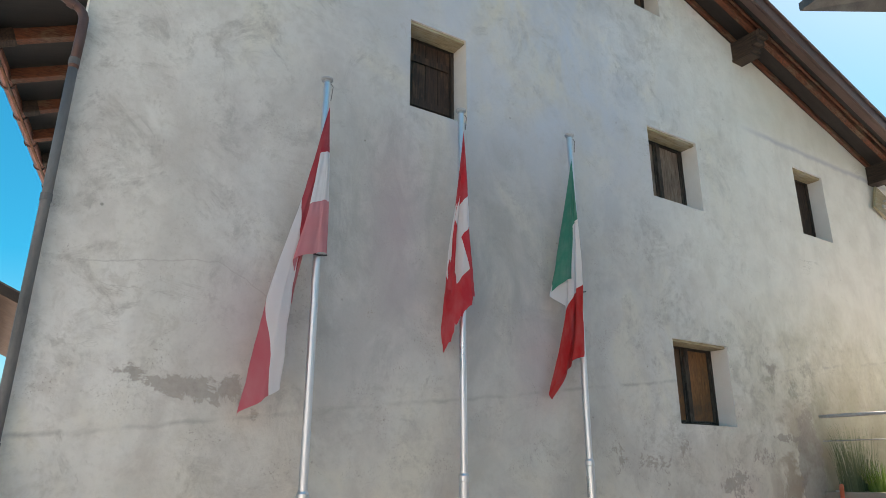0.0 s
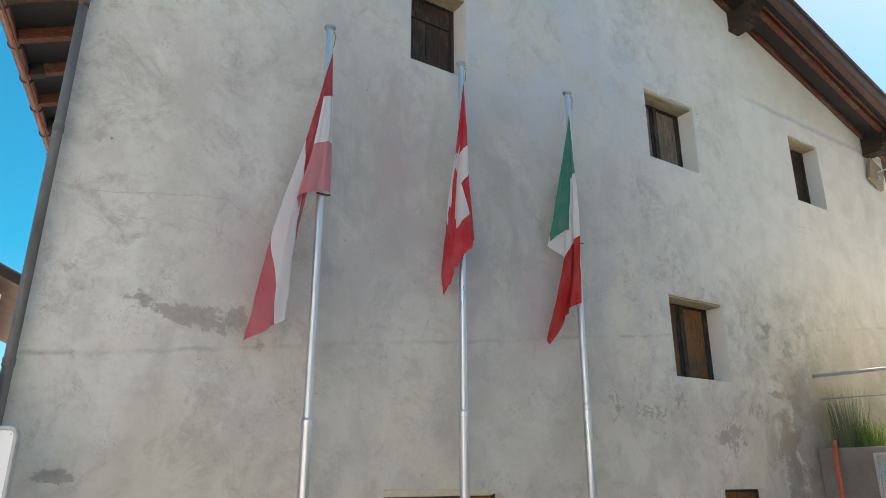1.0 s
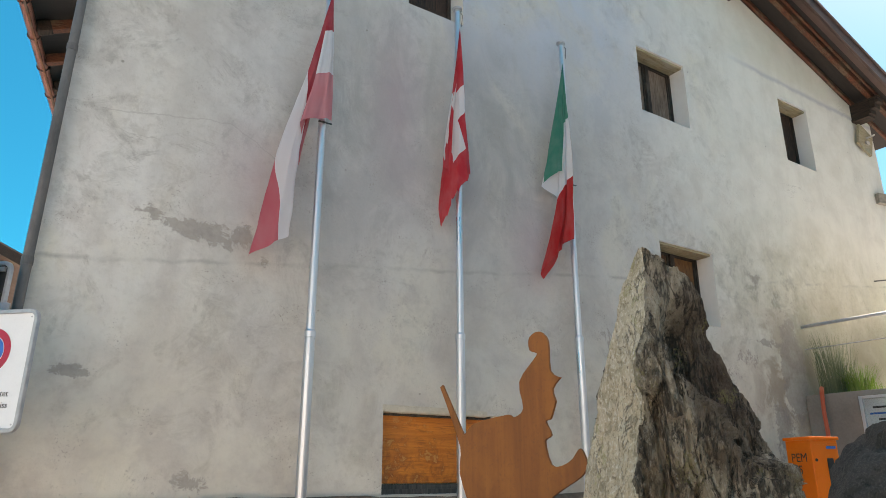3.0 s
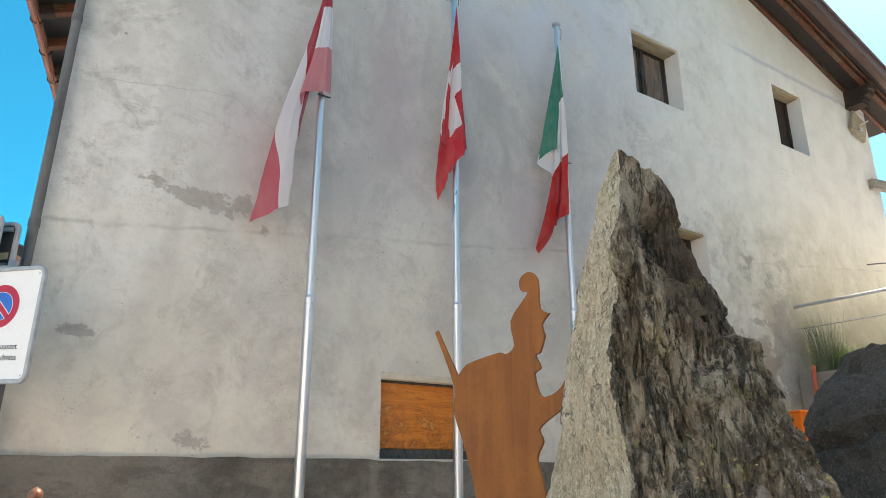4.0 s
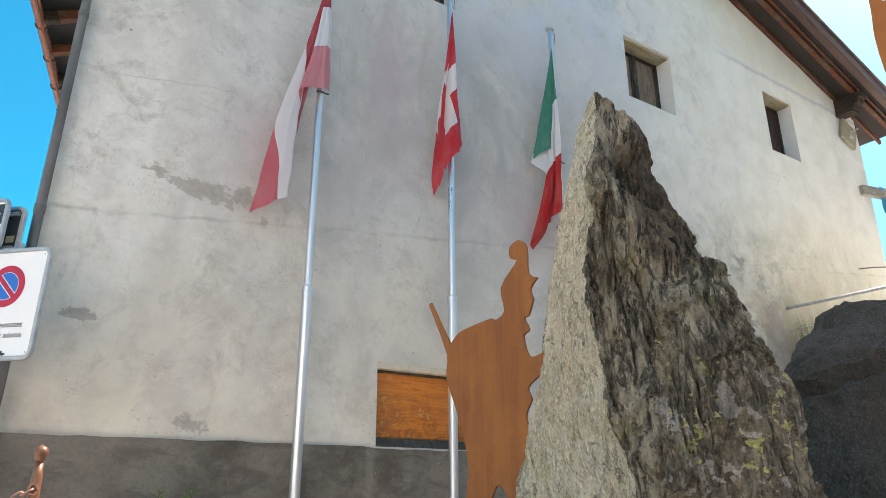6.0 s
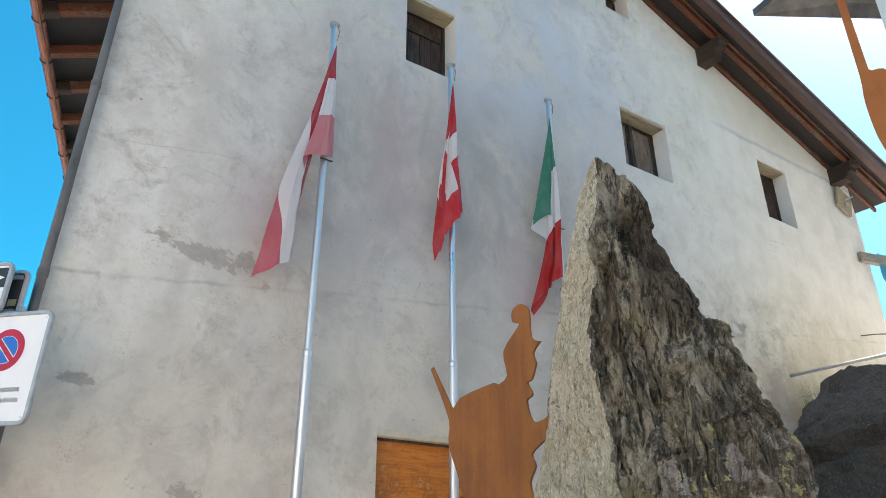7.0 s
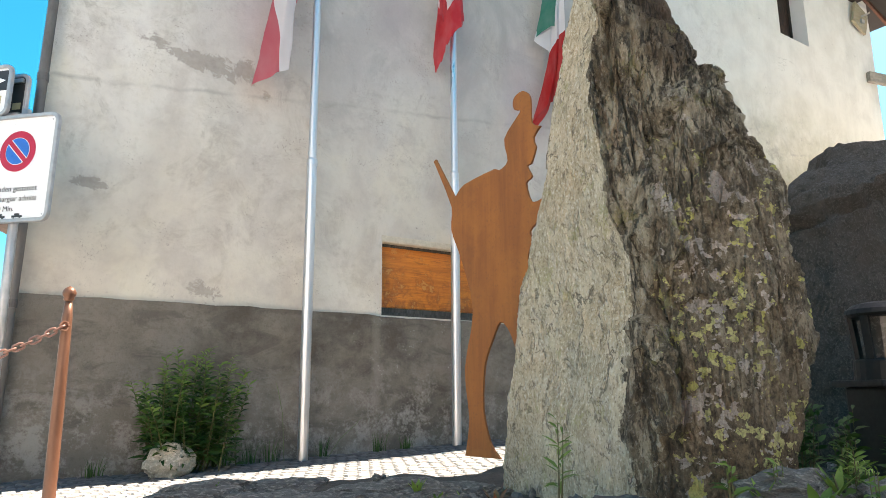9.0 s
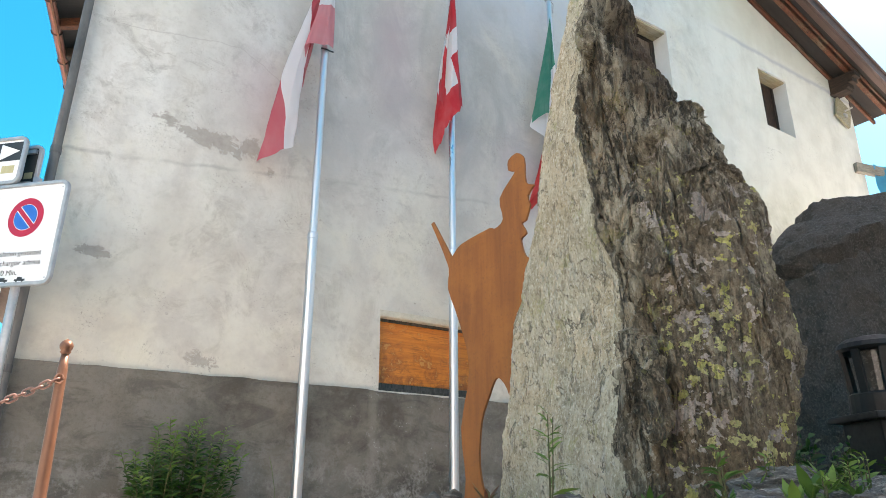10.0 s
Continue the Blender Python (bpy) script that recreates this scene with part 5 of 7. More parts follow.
    # long open cracks: x at the foot, z from, z to, lean, depth, width
    cracks = [(0.50, 1.0, 1.46, 0.05, 0.030, 0.010), (0.535, 0.80, 1.40, -0.03, 0.024, 0.007), (0.63, 0.84, 1.20, -0.16, 0.026, 0.008), (0.565, 0.42, 0.66, -0.02, 0.045, 0.011), (0.59, 0.14, 0.36, -0.06, 0.05, 0.014), (0.68, 0.66, 1.08, -0.10, 0.022, 0.007), (0.87, 0.42, 0.86, -0.16, 0.028, 0.008), (0.76, 0.74, 1.10, -0.05, 0.020, 0.006), (0.645, 0.50, 0.80, -0.12, 0.018, 0.006), (0.598, 0.16, 0.46, -0.07, 0.045, 0.013), (0.57, 1.18, 1.56, -0.02, 0.018, 0.007)]
    rows, n_left, n_front, n_side, n_back = 470, 110, 220, 40, 40
    cols = n_left + n_front + n_side + n_back
    bm = bmesh.new()
    spots = []
    for j in range(rows + 1):
        z = -0.35 + 2.07 * j / rows
        xl, xr, xk, yk = ease(left_x, z), ease(right_x, z), ease(ridge_x, z), ease(ridge_y, z)
        yl = 1.72 + 0.42 * (1.7 - z)
        y0, xb, xe = ease(front_y, z), ease(cleft_x, z), ease(brow_x, z)
        ring = []
        for k in range(n_left):  # the flat face, from its far edge to the ridge
            t = k / n_left
            ring.append(Vector((xl + (xk - xl) * (t + 0.10 * math.sin(math.pi * t)), yl + (yk - yl) * t, z)))
        for k in range(n_front):
            t = k / n_front
            x = xk + (xr - xk) * t
            y = yk + (y0 - yk) * step_up(x, xk, xk + 0.06)
            y += 0.026 * step_up(x, xk + 0.004, xk + 0.02) * step_up(z, 0.1, 0.4) * (1 - step_up(x, xb - 0.008, xb + 0.008)) * (1 - step_up(z, 1.10, 1.25))
            y += 0.095 * step_up(x, xe - 0.006, xe + 0.022) * step_up(z, 1.165, 1.205) * (1 - 0.75 * step_up(z, 1.48, 1.60))
            y += 0.06 * t ** 7
            ring.append(Vector((x, y, z)))
        y1 = ring[-1].y
        for k in range(n_side):
            t = k / n_side
            ring.append(Vector((xr - (xr - xl) * 0.22 * t * t, y1 + (yl + 0.02 - y1) * t, z)))
        a, b = Vector((xr - (xr - xl) * 0.22, yl + 0.02, z)), Vector((xl, yl, z))
        for k in range(n_back):
            t = k / n_back
            p = a.lerp(b, t)
            p.y += 0.07 * math.sin(math.pi * t)
            ring.append(p)
        for _ in range(2):
            ring = [(ring[k - 1] + ring[k] * 2 + ring[(k + 1) % cols]) / 4 for k in range(cols)]
        fade = min(1.0, max(0.35, (1.74 - z) * 2.2))
        for k, p in enumerate(ring):
            d = ring[(k + 3) % cols] - ring[k - 3]
            n = Vector((d.y, -d.x, 0.0)).normalized()
            slip = Vector((p.x + 0.12 * z, p.y, z))
            rs = step_up(k, n_left - 8, n_left + 6)  # 0 on the flat face
            lump = fbm(Vector((p.x * 4.5, p.y * 4.5, z * 3.4 + 4)), 4)
            fine = fbm(Vector((p.x * 32, p.y * 32, z * 20)), 3)
            grit = fbm(Vector((p.x * 85, p.y * 85, z * 60)), 2)
            face = 0.0
            for fx, fz, amp in ((6.0, 2.2, 0.022), (14.0, 4.5, 0.020), (34.0, 11.0, 0.011), (70.0, 26.0, 0.006)):
                q = Vector((slip.x * fx, slip.y * fx, z * fz))
                c = noise.voronoi(q)[1][0]
                tilt = noise.cell_vector(c * 7.3) - Vector((0.5, 0.5, 0.5))
                face += amp * (0.6 * (noise.cell(c * 13.7) - 0.5) + 1.1 * (q - c).dot(tilt))
            h = 0.010 * lump + 0.004 * fine + 0.0022 * grit + face * (0.20 + 0.85 * rs) * (1 - 0.55 * step_up(p.x, 0.60, 0.68) * (1 - step_up(z, 0.75, 1.0)))
            if n_left - 6 <= k < n_left + n_front:
                wob = 0.012 * noise.noise(Vector((7.0, p.x * 9, z * 9))) + 0.006 * noise.noise(Vector((3.0, p.x * 30, z * 30)))
                for px, pz, pw, ph, lean, proud in plates:
                    dz = (z - pz) / ph
                    if abs(dz) < 1.15:
                        dx = (p.x + wob - px - lean * (z - pz)) / pw
                        r = max(abs(dx), abs(dz)) * 0.5 + 0.5 * math.hypot(dx, dz)
                        h += proud * (1 - step_up(r, 0.90, 1.06)) * (0.75 + 0.25 * dx)
                for cx, z0, z1, lean, deep, wide in cracks:
                    if z0 < z < z1:
                        dx = abs(p.x + 1.4 * wob - cx - lean * (z - z0))
                        if dx < wide * 2:
                            h -= deep * (1 - step_up(dx, wide * 0.2, wide)) * math.sin(math.pi * (z - z0) / (z1 - z0)) ** 0.5
                h += 0.010 * rs * (noise.ridged_multi_fractal(Vector((slip.x * 15, slip.y * 15, z * 3.2)), 0.85, 2.1, 5, 1.0, 2.0) - 1.0)
            spots.append((p, n, h, fade, fine))
    # the roughness lies evenly about each face
    faces = ((0, n_left), (n_left, n_left + n_front), (n_left + n_front, cols))
    means = [sum(spots[j * cols + k][2] for j in range(rows + 1) for k in range(a, b)) / ((rows + 1) * (b - a)) for a, b in faces]
    rings = []
    for j in range(rows + 1):
        out = []
        for k in range(cols):
            p, n, h, fade, fine = spots[j * cols + k]
            mean = means[0] + (means[1] - means[0]) * step_up(k, n_left - 8, n_left + 6)
            v = p + n * (h - mean) * fade + Vector((0, 0, 0.008 * fine))
            v.z = min(v.z, ease(top_z, v.x) + 0.012 * fine)
            out.append(bm.verts.new(v))
        rings.append(out)
    for j, (r, s) in enumerate(zip(rings, rings[1:])):
        z = -0.35 + 2.07 * j / rows
        seam = n_left - 4 + int(9 * noise.noise(Vector((z * 9, 0, 0))) + 5 * noise.noise(Vector((z * 34, 3, 0))))
        for k in range(cols):
            f = bm.faces.new((r[k], r[(k + 1) % cols], s[(k + 1) % cols], s[k]))
            f.material_index = 0 if k < seam else 1
    bm.faces.new(rings[0][::-1])
    tip = bm.verts.new(sum((v.co for v in rings[-1]), Vector()) / cols)
    for k in range(cols):
        bm.faces.new((rings[-1][k], rings[-1][(k + 1) % cols], tip))
    ob = part("standing_stone", bm, [ROCK_PALE_LIT, ROCK_LICHEN])
    ob.matrix_world = pose(0, 0, 0, 0, 0, TURN)
    return tagged(ob, "tall pointed slab of grey gneiss with yellow-green lichen", "rock")


make_standing_stone()


def boulder(name, at, size, turn, mat_, label, category="stone", seed=0.0, facets=7, rough=0.12, sub=4, group="", flat=0.0):
    """A broken stone: a ball cut by random planes, then roughened."""
    rnd = random.Random(int(seed * 1000) + 11)
    bm = bmesh.new()
    bmesh.ops.create_icosphere(bm, subdivisions=sub, radius=1.0)
    cuts = []
    for _ in range(facets):
        n = Vector((rnd.uniform(-1, 1), rnd.uniform(-1, 1), rnd.uniform(-0.4, 1))).normalized()
        cuts.append((n, rnd.uniform(0.55, 0.85)))
    if flat:
        cuts.append((Vector((rnd.uniform(-0.12, 0.12), rnd.uniform(-0.12, 0.12), 1)).normalized(), flat))
    for v in bm.verts:
        p = v.co.copy()
        for n, d in cuts:
            s = p.dot(n) - d
            if s > 0:
                p -= n * s * 0.93
        q = p.normalized()
        p += q * (rough * fbm(q * 1.8 + Vector((seed, 0, 0)), 4) + rough * 0.35 * fbm(q * 7 + Vector((0, seed, 0)), 3))
        v.co = Vector((p.x * size[0], p.y * size[1], p.z * size[2]))
    ob = part(name, bm, mat_)
    ob.matrix_world = pose(*at, 0, 0, turn)
    return tagged(ob, label, category, group)


def make_dark_rock():
    """A broad boulder: steep front with a slanting ledge, sloping shoulder, flat top."""
    bm = bmesh.new()
    bmesh.ops.create_icosphere(bm, subdivisions=6, radius=1.0)
    mid = Vector((2.40, 3.14, 0.53))
    # planes: a point on each, and its outward direction
    cuts = []
    for at, n in (((1.58, 2.78, 1.14), (-0.89, 0.42, 0.45)), ((1.70, 2.78, 1.305), (-0.62, 0.30, 0.79)), ((1.9, 2.78, 1.365), (-0.02, 0.06, 1)), ((1.9, 2.66, 0.9), (-0.04, -1, 0.10)), ((1.9, 2.72, 1.2), (-0.1, -0.86, 0.5)), ((1.52, 2.80, 0.8), (-0.72, -0.69, 0.05)), ((1.50, 2.80, 0.8), (-1, 0.1, 0.03)), ((2.9, 2.9, 1.2), (0.7, -0.3, 0.6)), ((2.3, 3.75, 0.8), (0, 1, 0.3))):
        n = Vector(n).normalized()
        cuts.append((n, n.dot(Vector(at) - mid)))
    for v in bm.verts:
        q = v.co.copy()
        p = Vector((q.x * 1.12, q.y * 0.80, q.z * 1.15))
        for _ in range(2):
            for n, d in cuts:
                s = p.dot(n) - d
                if s > 0:
                    p -= n * s * 0.97
        w = p + mid
        face = 0.0
        for f, amp in ((3.0, 0.030), (8.0, 0.018), (20.0, 0.009)):
            k = Vector((w.x * f + w.z * f * 0.4, w.y * f, w.z * f * 1.4 - w.x * f * 0.4))
            c = noise.voronoi(k)[1][0]
            face += amp * (0.4 * noise.cell(c * 13.7) + 0.9 * (k - c).dot(noise.cell_vector(c * 7.3) - Vector((0.5, 0.5, 0.5))))
        line = w.z - (1.00 + 0.30 * (w.x - 1.62) - 0.10 * max(0.0, w.x - 1.95) + 0.025 * noise.noise(Vector((w.x * 6, 0, 2))) + 0.010 * noise.noise(Vector((w.x * 22, 0, 5))))
        ledge = 0.035 * step_up(line, -0.008, 0.014) * (1 - step_up(line, 0.03, 0.30)) - 0.045 * math.exp(-((line + 0.012) / 0.017) ** 2)
        notch = -0.06 * math.exp(-((w.x - 1.70) / 0.06) ** 2 - ((w.z - 1.285) / 0.04) ** 2)
        p += q * (0.018 * fbm(w * 2.4, 4) + face + ledge + notch + 0.009 * fbm(w * 14, 4) + 0.004 * fbm(w * 45, 2))
        v.co = p
    ob = part("dark_rock", bm, ROCK_DARK)
    ob.matrix_world = pose(mid.x * math.cos(radians(33.4)) + mid.y * math.sin(radians(33.4)), -mid.x * math.sin(radians(33.4)) + mid.y * math.cos(radians(33.4)), mid.z, 0, 0, TURN)
    return tagged(ob, "broad dark grey boulder at the back of the bed", "rock")


make_dark_rock()

# ---- plants ----
def add_leaf(bm, at, out, n_up, long, wide, droop=0.25, mat_index=0):
    """A folded, pointed leaf that grows from a point along a direction."""
    out = out.normalized()
    side = out.cross(n_up)
    side = side.normalized() if side.length > 1e-4 else Vector((1, 0, 0))
    nrm = side.cross(out)
    rows = []
    for s, w in ((0.0, 0.12), (0.35, 1.0), (0.7, 0.72), (1.0, 0.0)):
        c = at + out * long * s - Vector((0, 0, 1)) * droop * long * s * s
        if w == 0.0:
            rows.append([bm.verts.new(c)])
        else:
            rows.append([bm.verts.new(c - side * wide / 2 * w + nrm * wide * 0.12 * w), bm.verts.new(c), bm.verts.new(c + side * wide / 2 * w + nrm * wide * 0.12 * w)])
    made = []
    for a, b in zip(rows, rows[1:]):
        if len(b) == 3:
            made += [bm.faces.new((a[0], a[1], b[1], b[0])), bm.faces.new((a[1], a[2], b[2], b[1]))]
        else:
            made += [bm.faces.new((a[0], a[1], b[0])), bm.faces.new((a[1], a[2], b[0]))]
    for f in made:
        f.material_index = mat_index
        f.smooth = True


def leafy_stem(plant, rnd, foot, top, bend, count, long, wide, mats, thick=0.006, tip_from=0.8, spread=1.0, lift0=0.25, rise=0.7):
    """One stem with its leaves: two parts of a plant."""
    foot, top = Vector(foot), Vector(top)
    path = []
    for k in range(9):
        t = k / 8
        p = foot.lerp(top, t)
        p += Vector((bend[0], bend[1], 0)) * math.sin(math.pi * t) * 0.5
        path.append(p)
    stem = part("stem", tube(path, [thick * (1 - 0.75 * k / 8) for k in range(9)], 6), STEM, plant)
    bm = bmesh.new()
    for k in range(count):
        t = 0.12 + 0.88 * k / max(1, count - 1)
        i = min(7, int(t * 8))
        p = path[i].lerp(path[i + 1], t * 8 - i)
        a = k * 2.4 + rnd.uniform(-0.5, 0.5)
        lift = lift0 + rise * t + rnd.uniform(-0.2, 0.2)
        out = Vector((math.cos(a), math.sin(a), lift))
        size = (0.75 + 0.5 * rnd.random()) * (1.0 - 0.45 * t)
        add_leaf(bm, p, out, up + Vector((rnd.uniform(-0.9, 0.9), rnd.uniform(-1.1, 0.3), 0)), long * size * spread, wide * size, 0.15 + 0.4 * rnd.random(), 1 if t > tip_from else 0)
    part("foliage", bm, mats, stem)


def make_shrub():
    rnd = random.Random(5)
    shrub = thing("shrub", (1.35, 5.36, -0.3), "leafy green willowherb shrub growing at the foot of the wall", "shrub")
    for k in range(40):
        u = rnd.uniform(-1, 1)
        x = 1.31 + 0.27 * u
        y = 5.36 + rnd.uniform(-0.14, 0.16)
        lean = 0.20 * u + rnd.uniform(-0.08, 0.08)
        h = (0.96 - 0.28 * abs(u)) * rnd.uniform(0.55, 1.02)
        leafy_stem(shrub, rnd, (x, y, -0.3), (x + lean, min(5.56, y + rnd.uniform(-0.22, 0.1)), -0.28 + h), (rnd.uniform(-0.06, 0.06), rnd.uniform(-0.05, 0.03)), 56, 0.135, 0.032, [LEAF_DARK, LEAF_TIP], 0.0065, 0.86, 1.0, 0.15, 0.6)


make_shrub()


def rosette(at, size, seed, mats, label, count=11, upright=0.5, wide=0.28, name="weed"):
    """A low weed: leaves from one root, with a short stalk."""
    rnd = random.Random(seed)
    weed = thing(name, at, label, "weed", "weeds in the bed")
    root = Vector(at)
    bm = bmesh.new()
    for k in range(count):
        a = k * 2.4 + rnd.uniform(-0.4, 0.4)
        out = Vector((math.cos(a), math.sin(a), upright + rnd.uniform(-0.2, 0.7)))
        n = size * rnd.uniform(0.55, 1.0)
        add_leaf(bm, root + Vector((0, 0, 0.005)), out, up, n, n * wide, 0.3 * rnd.random(), 0)
    part("foliage", bm, mats, weed)
    part("stalk", tube([root - up * 0.02, root + up * size * 0.25, root + up * size * 0.55 + Vector((rnd.uniform(-0.1, 0.1) * size, rnd.uniform(-0.1, 0.1) * size, 0))], [0.004, 0.003, 0.0015], 5), STEM, weed)
    return weed


def tall_weed(at, size, seed, mats, label, stems=3, wide=0.02, long=0.09, count=16):
    rnd = random.Random(seed)
    weed = thing("weed", at, label, "weed", "weeds in the bed")
    for k in range(stems):
        a = rnd.uniform(0, 6.28)
        d = Vector((math.cos(a), math.sin(a), 0)) * rnd.uniform(0.02, 0.16) * size
        top = Vector(at) + d + up * size * rnd.uniform(0.7, 1.0)
        leafy_stem(weed, rnd, Vector(at) + d * 0.15 - up * 0.02, top, (d.x * 0.3, d.y * 0.3), count, long, wide, mats, 0.0024, 0.75)
    return weed


def grass_tuft(at, high, blades, seed, mat_, label, radius=0.12, name="grass_tuft", width=0.008, lean_most=0.35):
    rnd = random.Random(seed)
    tuft = thing(name, at, label, "grass", "grass tufts")
    bm = bmesh.new()
    for _ in range(blades):
        a, r = rnd.uniform(0, 6.28), radius * math.sqrt(rnd.random())
        p = Vector(at) + Vector((r * math.cos(a), r * math.sin(a), -0.01))
        lean = Vector((math.cos(a), math.sin(a), 0)) * rnd.uniform(0.02, lean_most) * high
        h = high * rnd.uniform(0.5, 1.0)
        side = Vector((-math.sin(a + 0.6), math.cos(a + 0.6), 0)) * width / 2
        rows = []
        for k in range(5):
            t = k / 4
            c = p + lean * t * t + up * h * (t - 0.12 * t * t)
            w = side * (1 - t * 0.9)
            rows.append((bm.verts.new(c - w), bm.verts.new(c + w)))
        for q, s in zip(rows, rows[1:]):
            bm.faces.new((q[0], q[1], s[1], s[0]))
    tagged(part("foliage", bm, mat_, tuft), kind="stuff")
    return tuft


def local(X, Y):
    """From the bed's own axes (right, ahead of the viewer's stand) to the plan."""
    c, s = math.cos(radians(33.4)), math.sin(radians(33.4))
    return X * c + Y * s, -X * s + Y * c


def bed_spot(X, Y, dz=0.0):
    x, y = local(X, Y)
    return x, y, bed_z(x, y) + dz


# ---- stones of the bed ----
RND = random.Random(21)
boulder("boulder", (1.19, 5.30, -0.20), (0.21, 0.16, 0.15), 20, BOULDER, "pale weathered stone beside the shrub", "stone", 3.0, 6, 0.16)
slabs = [(0.42, 1.5, 0.11, -15), (0.12, 1.62, 0.09, 12), (0.30, 1.30, 0.09, 50), (0.72, 1.32, 0.13, -30), (0.95, 1.30, 0.12, 20), (1.12, 1.55, 0.15, 60), (1.22, 1.9, 0.16, 10), (0.60, 1.08, 0.10, -5), (0.80, 1.02, 0.13, 25), (0.42, 1.02, 0.10, 70), (1.02, 1.08, 0.13, 45), (1.5, 1.85, 0.18, 15), (0.68, 0.90, 0.08, 15), (0.92, 0.92, 0.10, 80), (0.52, 1.22, 0.09, 33), (0.22, 1.12, 0.08, 5)]
for k in range(24):
    slabs.append((RND.uniform(-1.05, 0.2), RND.uniform(1.75, 2.62), RND.uniform(0.11, 0.22), RND.uniform(-40, 40)))
for k, (X, Y, size, turn) in enumerate(slabs):
    thin = Y > 1.7 and X < 0.3
    high = size * (0.26 if thin else 0.5)
    boulder("bed_stone", bed_spot(X, Y, high * (0.05 if thin else 0.12)), (size, size * RND.uniform(0.6, 0.85), high), turn, SLATE, "thin broken slab lying flat in the bed" if thin else "broken blue-grey stone lying in the planting bed", "stone", 5.0 + k * 0.37, 9, 0.16, 4, "stones of the bed", 0.7)
gravel = bmesh.new()
for k in range(900):
    X, Y = RND.uniform(-1.1, 1.9), RND.uniform(0.75, 2.6)
    x, y, z = bed_spot(X, Y)
    if z < street_z(x, y) + 0.02 or (0.1 < X < 1.0 and 1.55 < Y < 2.1):
        continue
    r = RND.uniform(0.008, 0.035)
    m = pose(x, y, z + r * 0.25, RND.uniform(0, 360), RND.uniform(0, 360), RND.uniform(0, 360)) @ Matrix.Diagonal((r, r * RND.uniform(0.6, 1), r * RND.uniform(0.4, 0.8), 1))
    bmesh.ops.create_icosphere(gravel, subdivisions=1, radius=1.0, matrix=m)
for v in gravel.verts:
    v.co += Vector((noise.noise(v.co * 60), noise.noise(v.co * 60 + Vector((9, 0, 0))), noise.noise(v.co * 60 + Vector((0, 9, 0))))) * 0.006
tagged(part("gravel", gravel, SLATE), "small broken stones scattered over the bed", "gravel", kind="stuff")

# ---- weeds of the bed ----
tall_weed(bed_spot(0.255, 1.27), 0.21, 31, [LEAF_TIP, LEAF_TIP], "feathery light green weed in front of the slab", 3, 0.009, 0.065, 13)
rosette(bed_spot(0.34, 1.22), 0.065, 32, LEAF_RED, "small reddish-leaved weed among the stones", 12, 0.9, 0.2)
rosette(bed_spot(0.14, 1.34), 0.06, 33, LEAF_RED, "small reddish-leaved weed among the stones", 10, 0.9, 0.22)
tall_weed(bed_spot(0.56, 1.16), 0.12, 34, [LEAF_WEED, LEAF_TIP], "upright green weed among the stones", 3, 0.014, 0.065, 10)
rosette(bed_spot(0.62, 1.04), 0.085, 35, LEAF_TIP, "broad-leaved yellow-green weed among stones", 5, 2.2, 0.30)
rosette(bed_spot(0.70, 1.14), 0.09, 36, LEAF_WEED, "broad-leaved green weed among the stones", 6, 1.6, 0.30)
for k, (X, Y, s) in enumerate(((0.92, 1.18, 0.13), (1.02, 1.30, 0.15), (1.12, 1.42, 0.17), (0.98, 1.5, 0.14), (1.22, 1.62, 0.18), (1.08, 1.70, 0.16), (1.30, 1.80, 0.2), (1.36, 1.6, 0.18), (1.5, 1.75, 0.18), (1.16, 1.22, 0.12), (1.28, 1.4, 0.15), (1.42, 2.35, 0.2), (1.15, 2.0, 0.2))):
    if k % 2:
        tall_weed(bed_spot(X, Y), s * 0.95, 40 + k, [LEAF_WEED, LEAF_TIP], "leafy green weed beside the boulders", 5, 0.014, 0.06, 12)
    else:
        rosette(bed_spot(X, Y), s * 0.48, 40 + k, LEAF_WEED, "broad-leaved green weed beside the boulders", 12, 1.0, 0.20)
for k, (X, Y, s) in enumerate(((-0.75, 2.35, 0.10), (-0.42, 2.3, 0.11), (-0.05, 2.25, 0.14), (0.02, 1.9, 0.14), (0.10, 2.05, 0.13), (-0.2, 2.2, 0.09), (0.16, 1.75, 0.13))):
    rosette(bed_spot(X, Y), s * 0.55, 70 + k, LEAF_TIP if k % 3 else LEAF_WEED, "small green weed between flat stones", 6, 1.6, 0.3)
# dark weeds, added also to deepen the shaded gap around the lantern
for k, (X, Y, size) in enumerate(((1.10, 1.98, 0.30), (1.18, 2.12, 0.34), (1.27, 2.02, 0.28), (1.24, 2.25, 0.36), (1.33, 1.90, 0.22), (1.45, 1.86, 0.2), (1.16, 1.86, 0.24))):
    tall_weed(bed_spot(X, Y), size, 140 + k, [LEAF_DARK, LEAF_DARK], "dark green leafy weed in the shade of the boulders", 5, 0.022, 0.075, 14)
tall_weed((1.72, 5.42, -0.29), 0.34, 80, [LEAF_DARK, LEAF_TIP], "small green weed at the foot of the wall", 4, 0.02, 0.1, 12)
for k, (x, s) in enumerate(((1.62, 0.34), (1.86, 0.26), (2.02, 0.2), (3.0, 0.2), (0.72, 0.16), (3.3, 0.15), (2.46, 0.22))):
    grass_tuft((x, 5.50, street_z(x, 5.5) + 0.02), s, 26, 90 + k, LEAF_DARK, "dark green grass at the foot of the wall", 0.07)
dry = thing("dry_stalk", (2.12, 5.46, -0.28), "thin dry grass stalk against the plinth", "grass", "grass tufts")
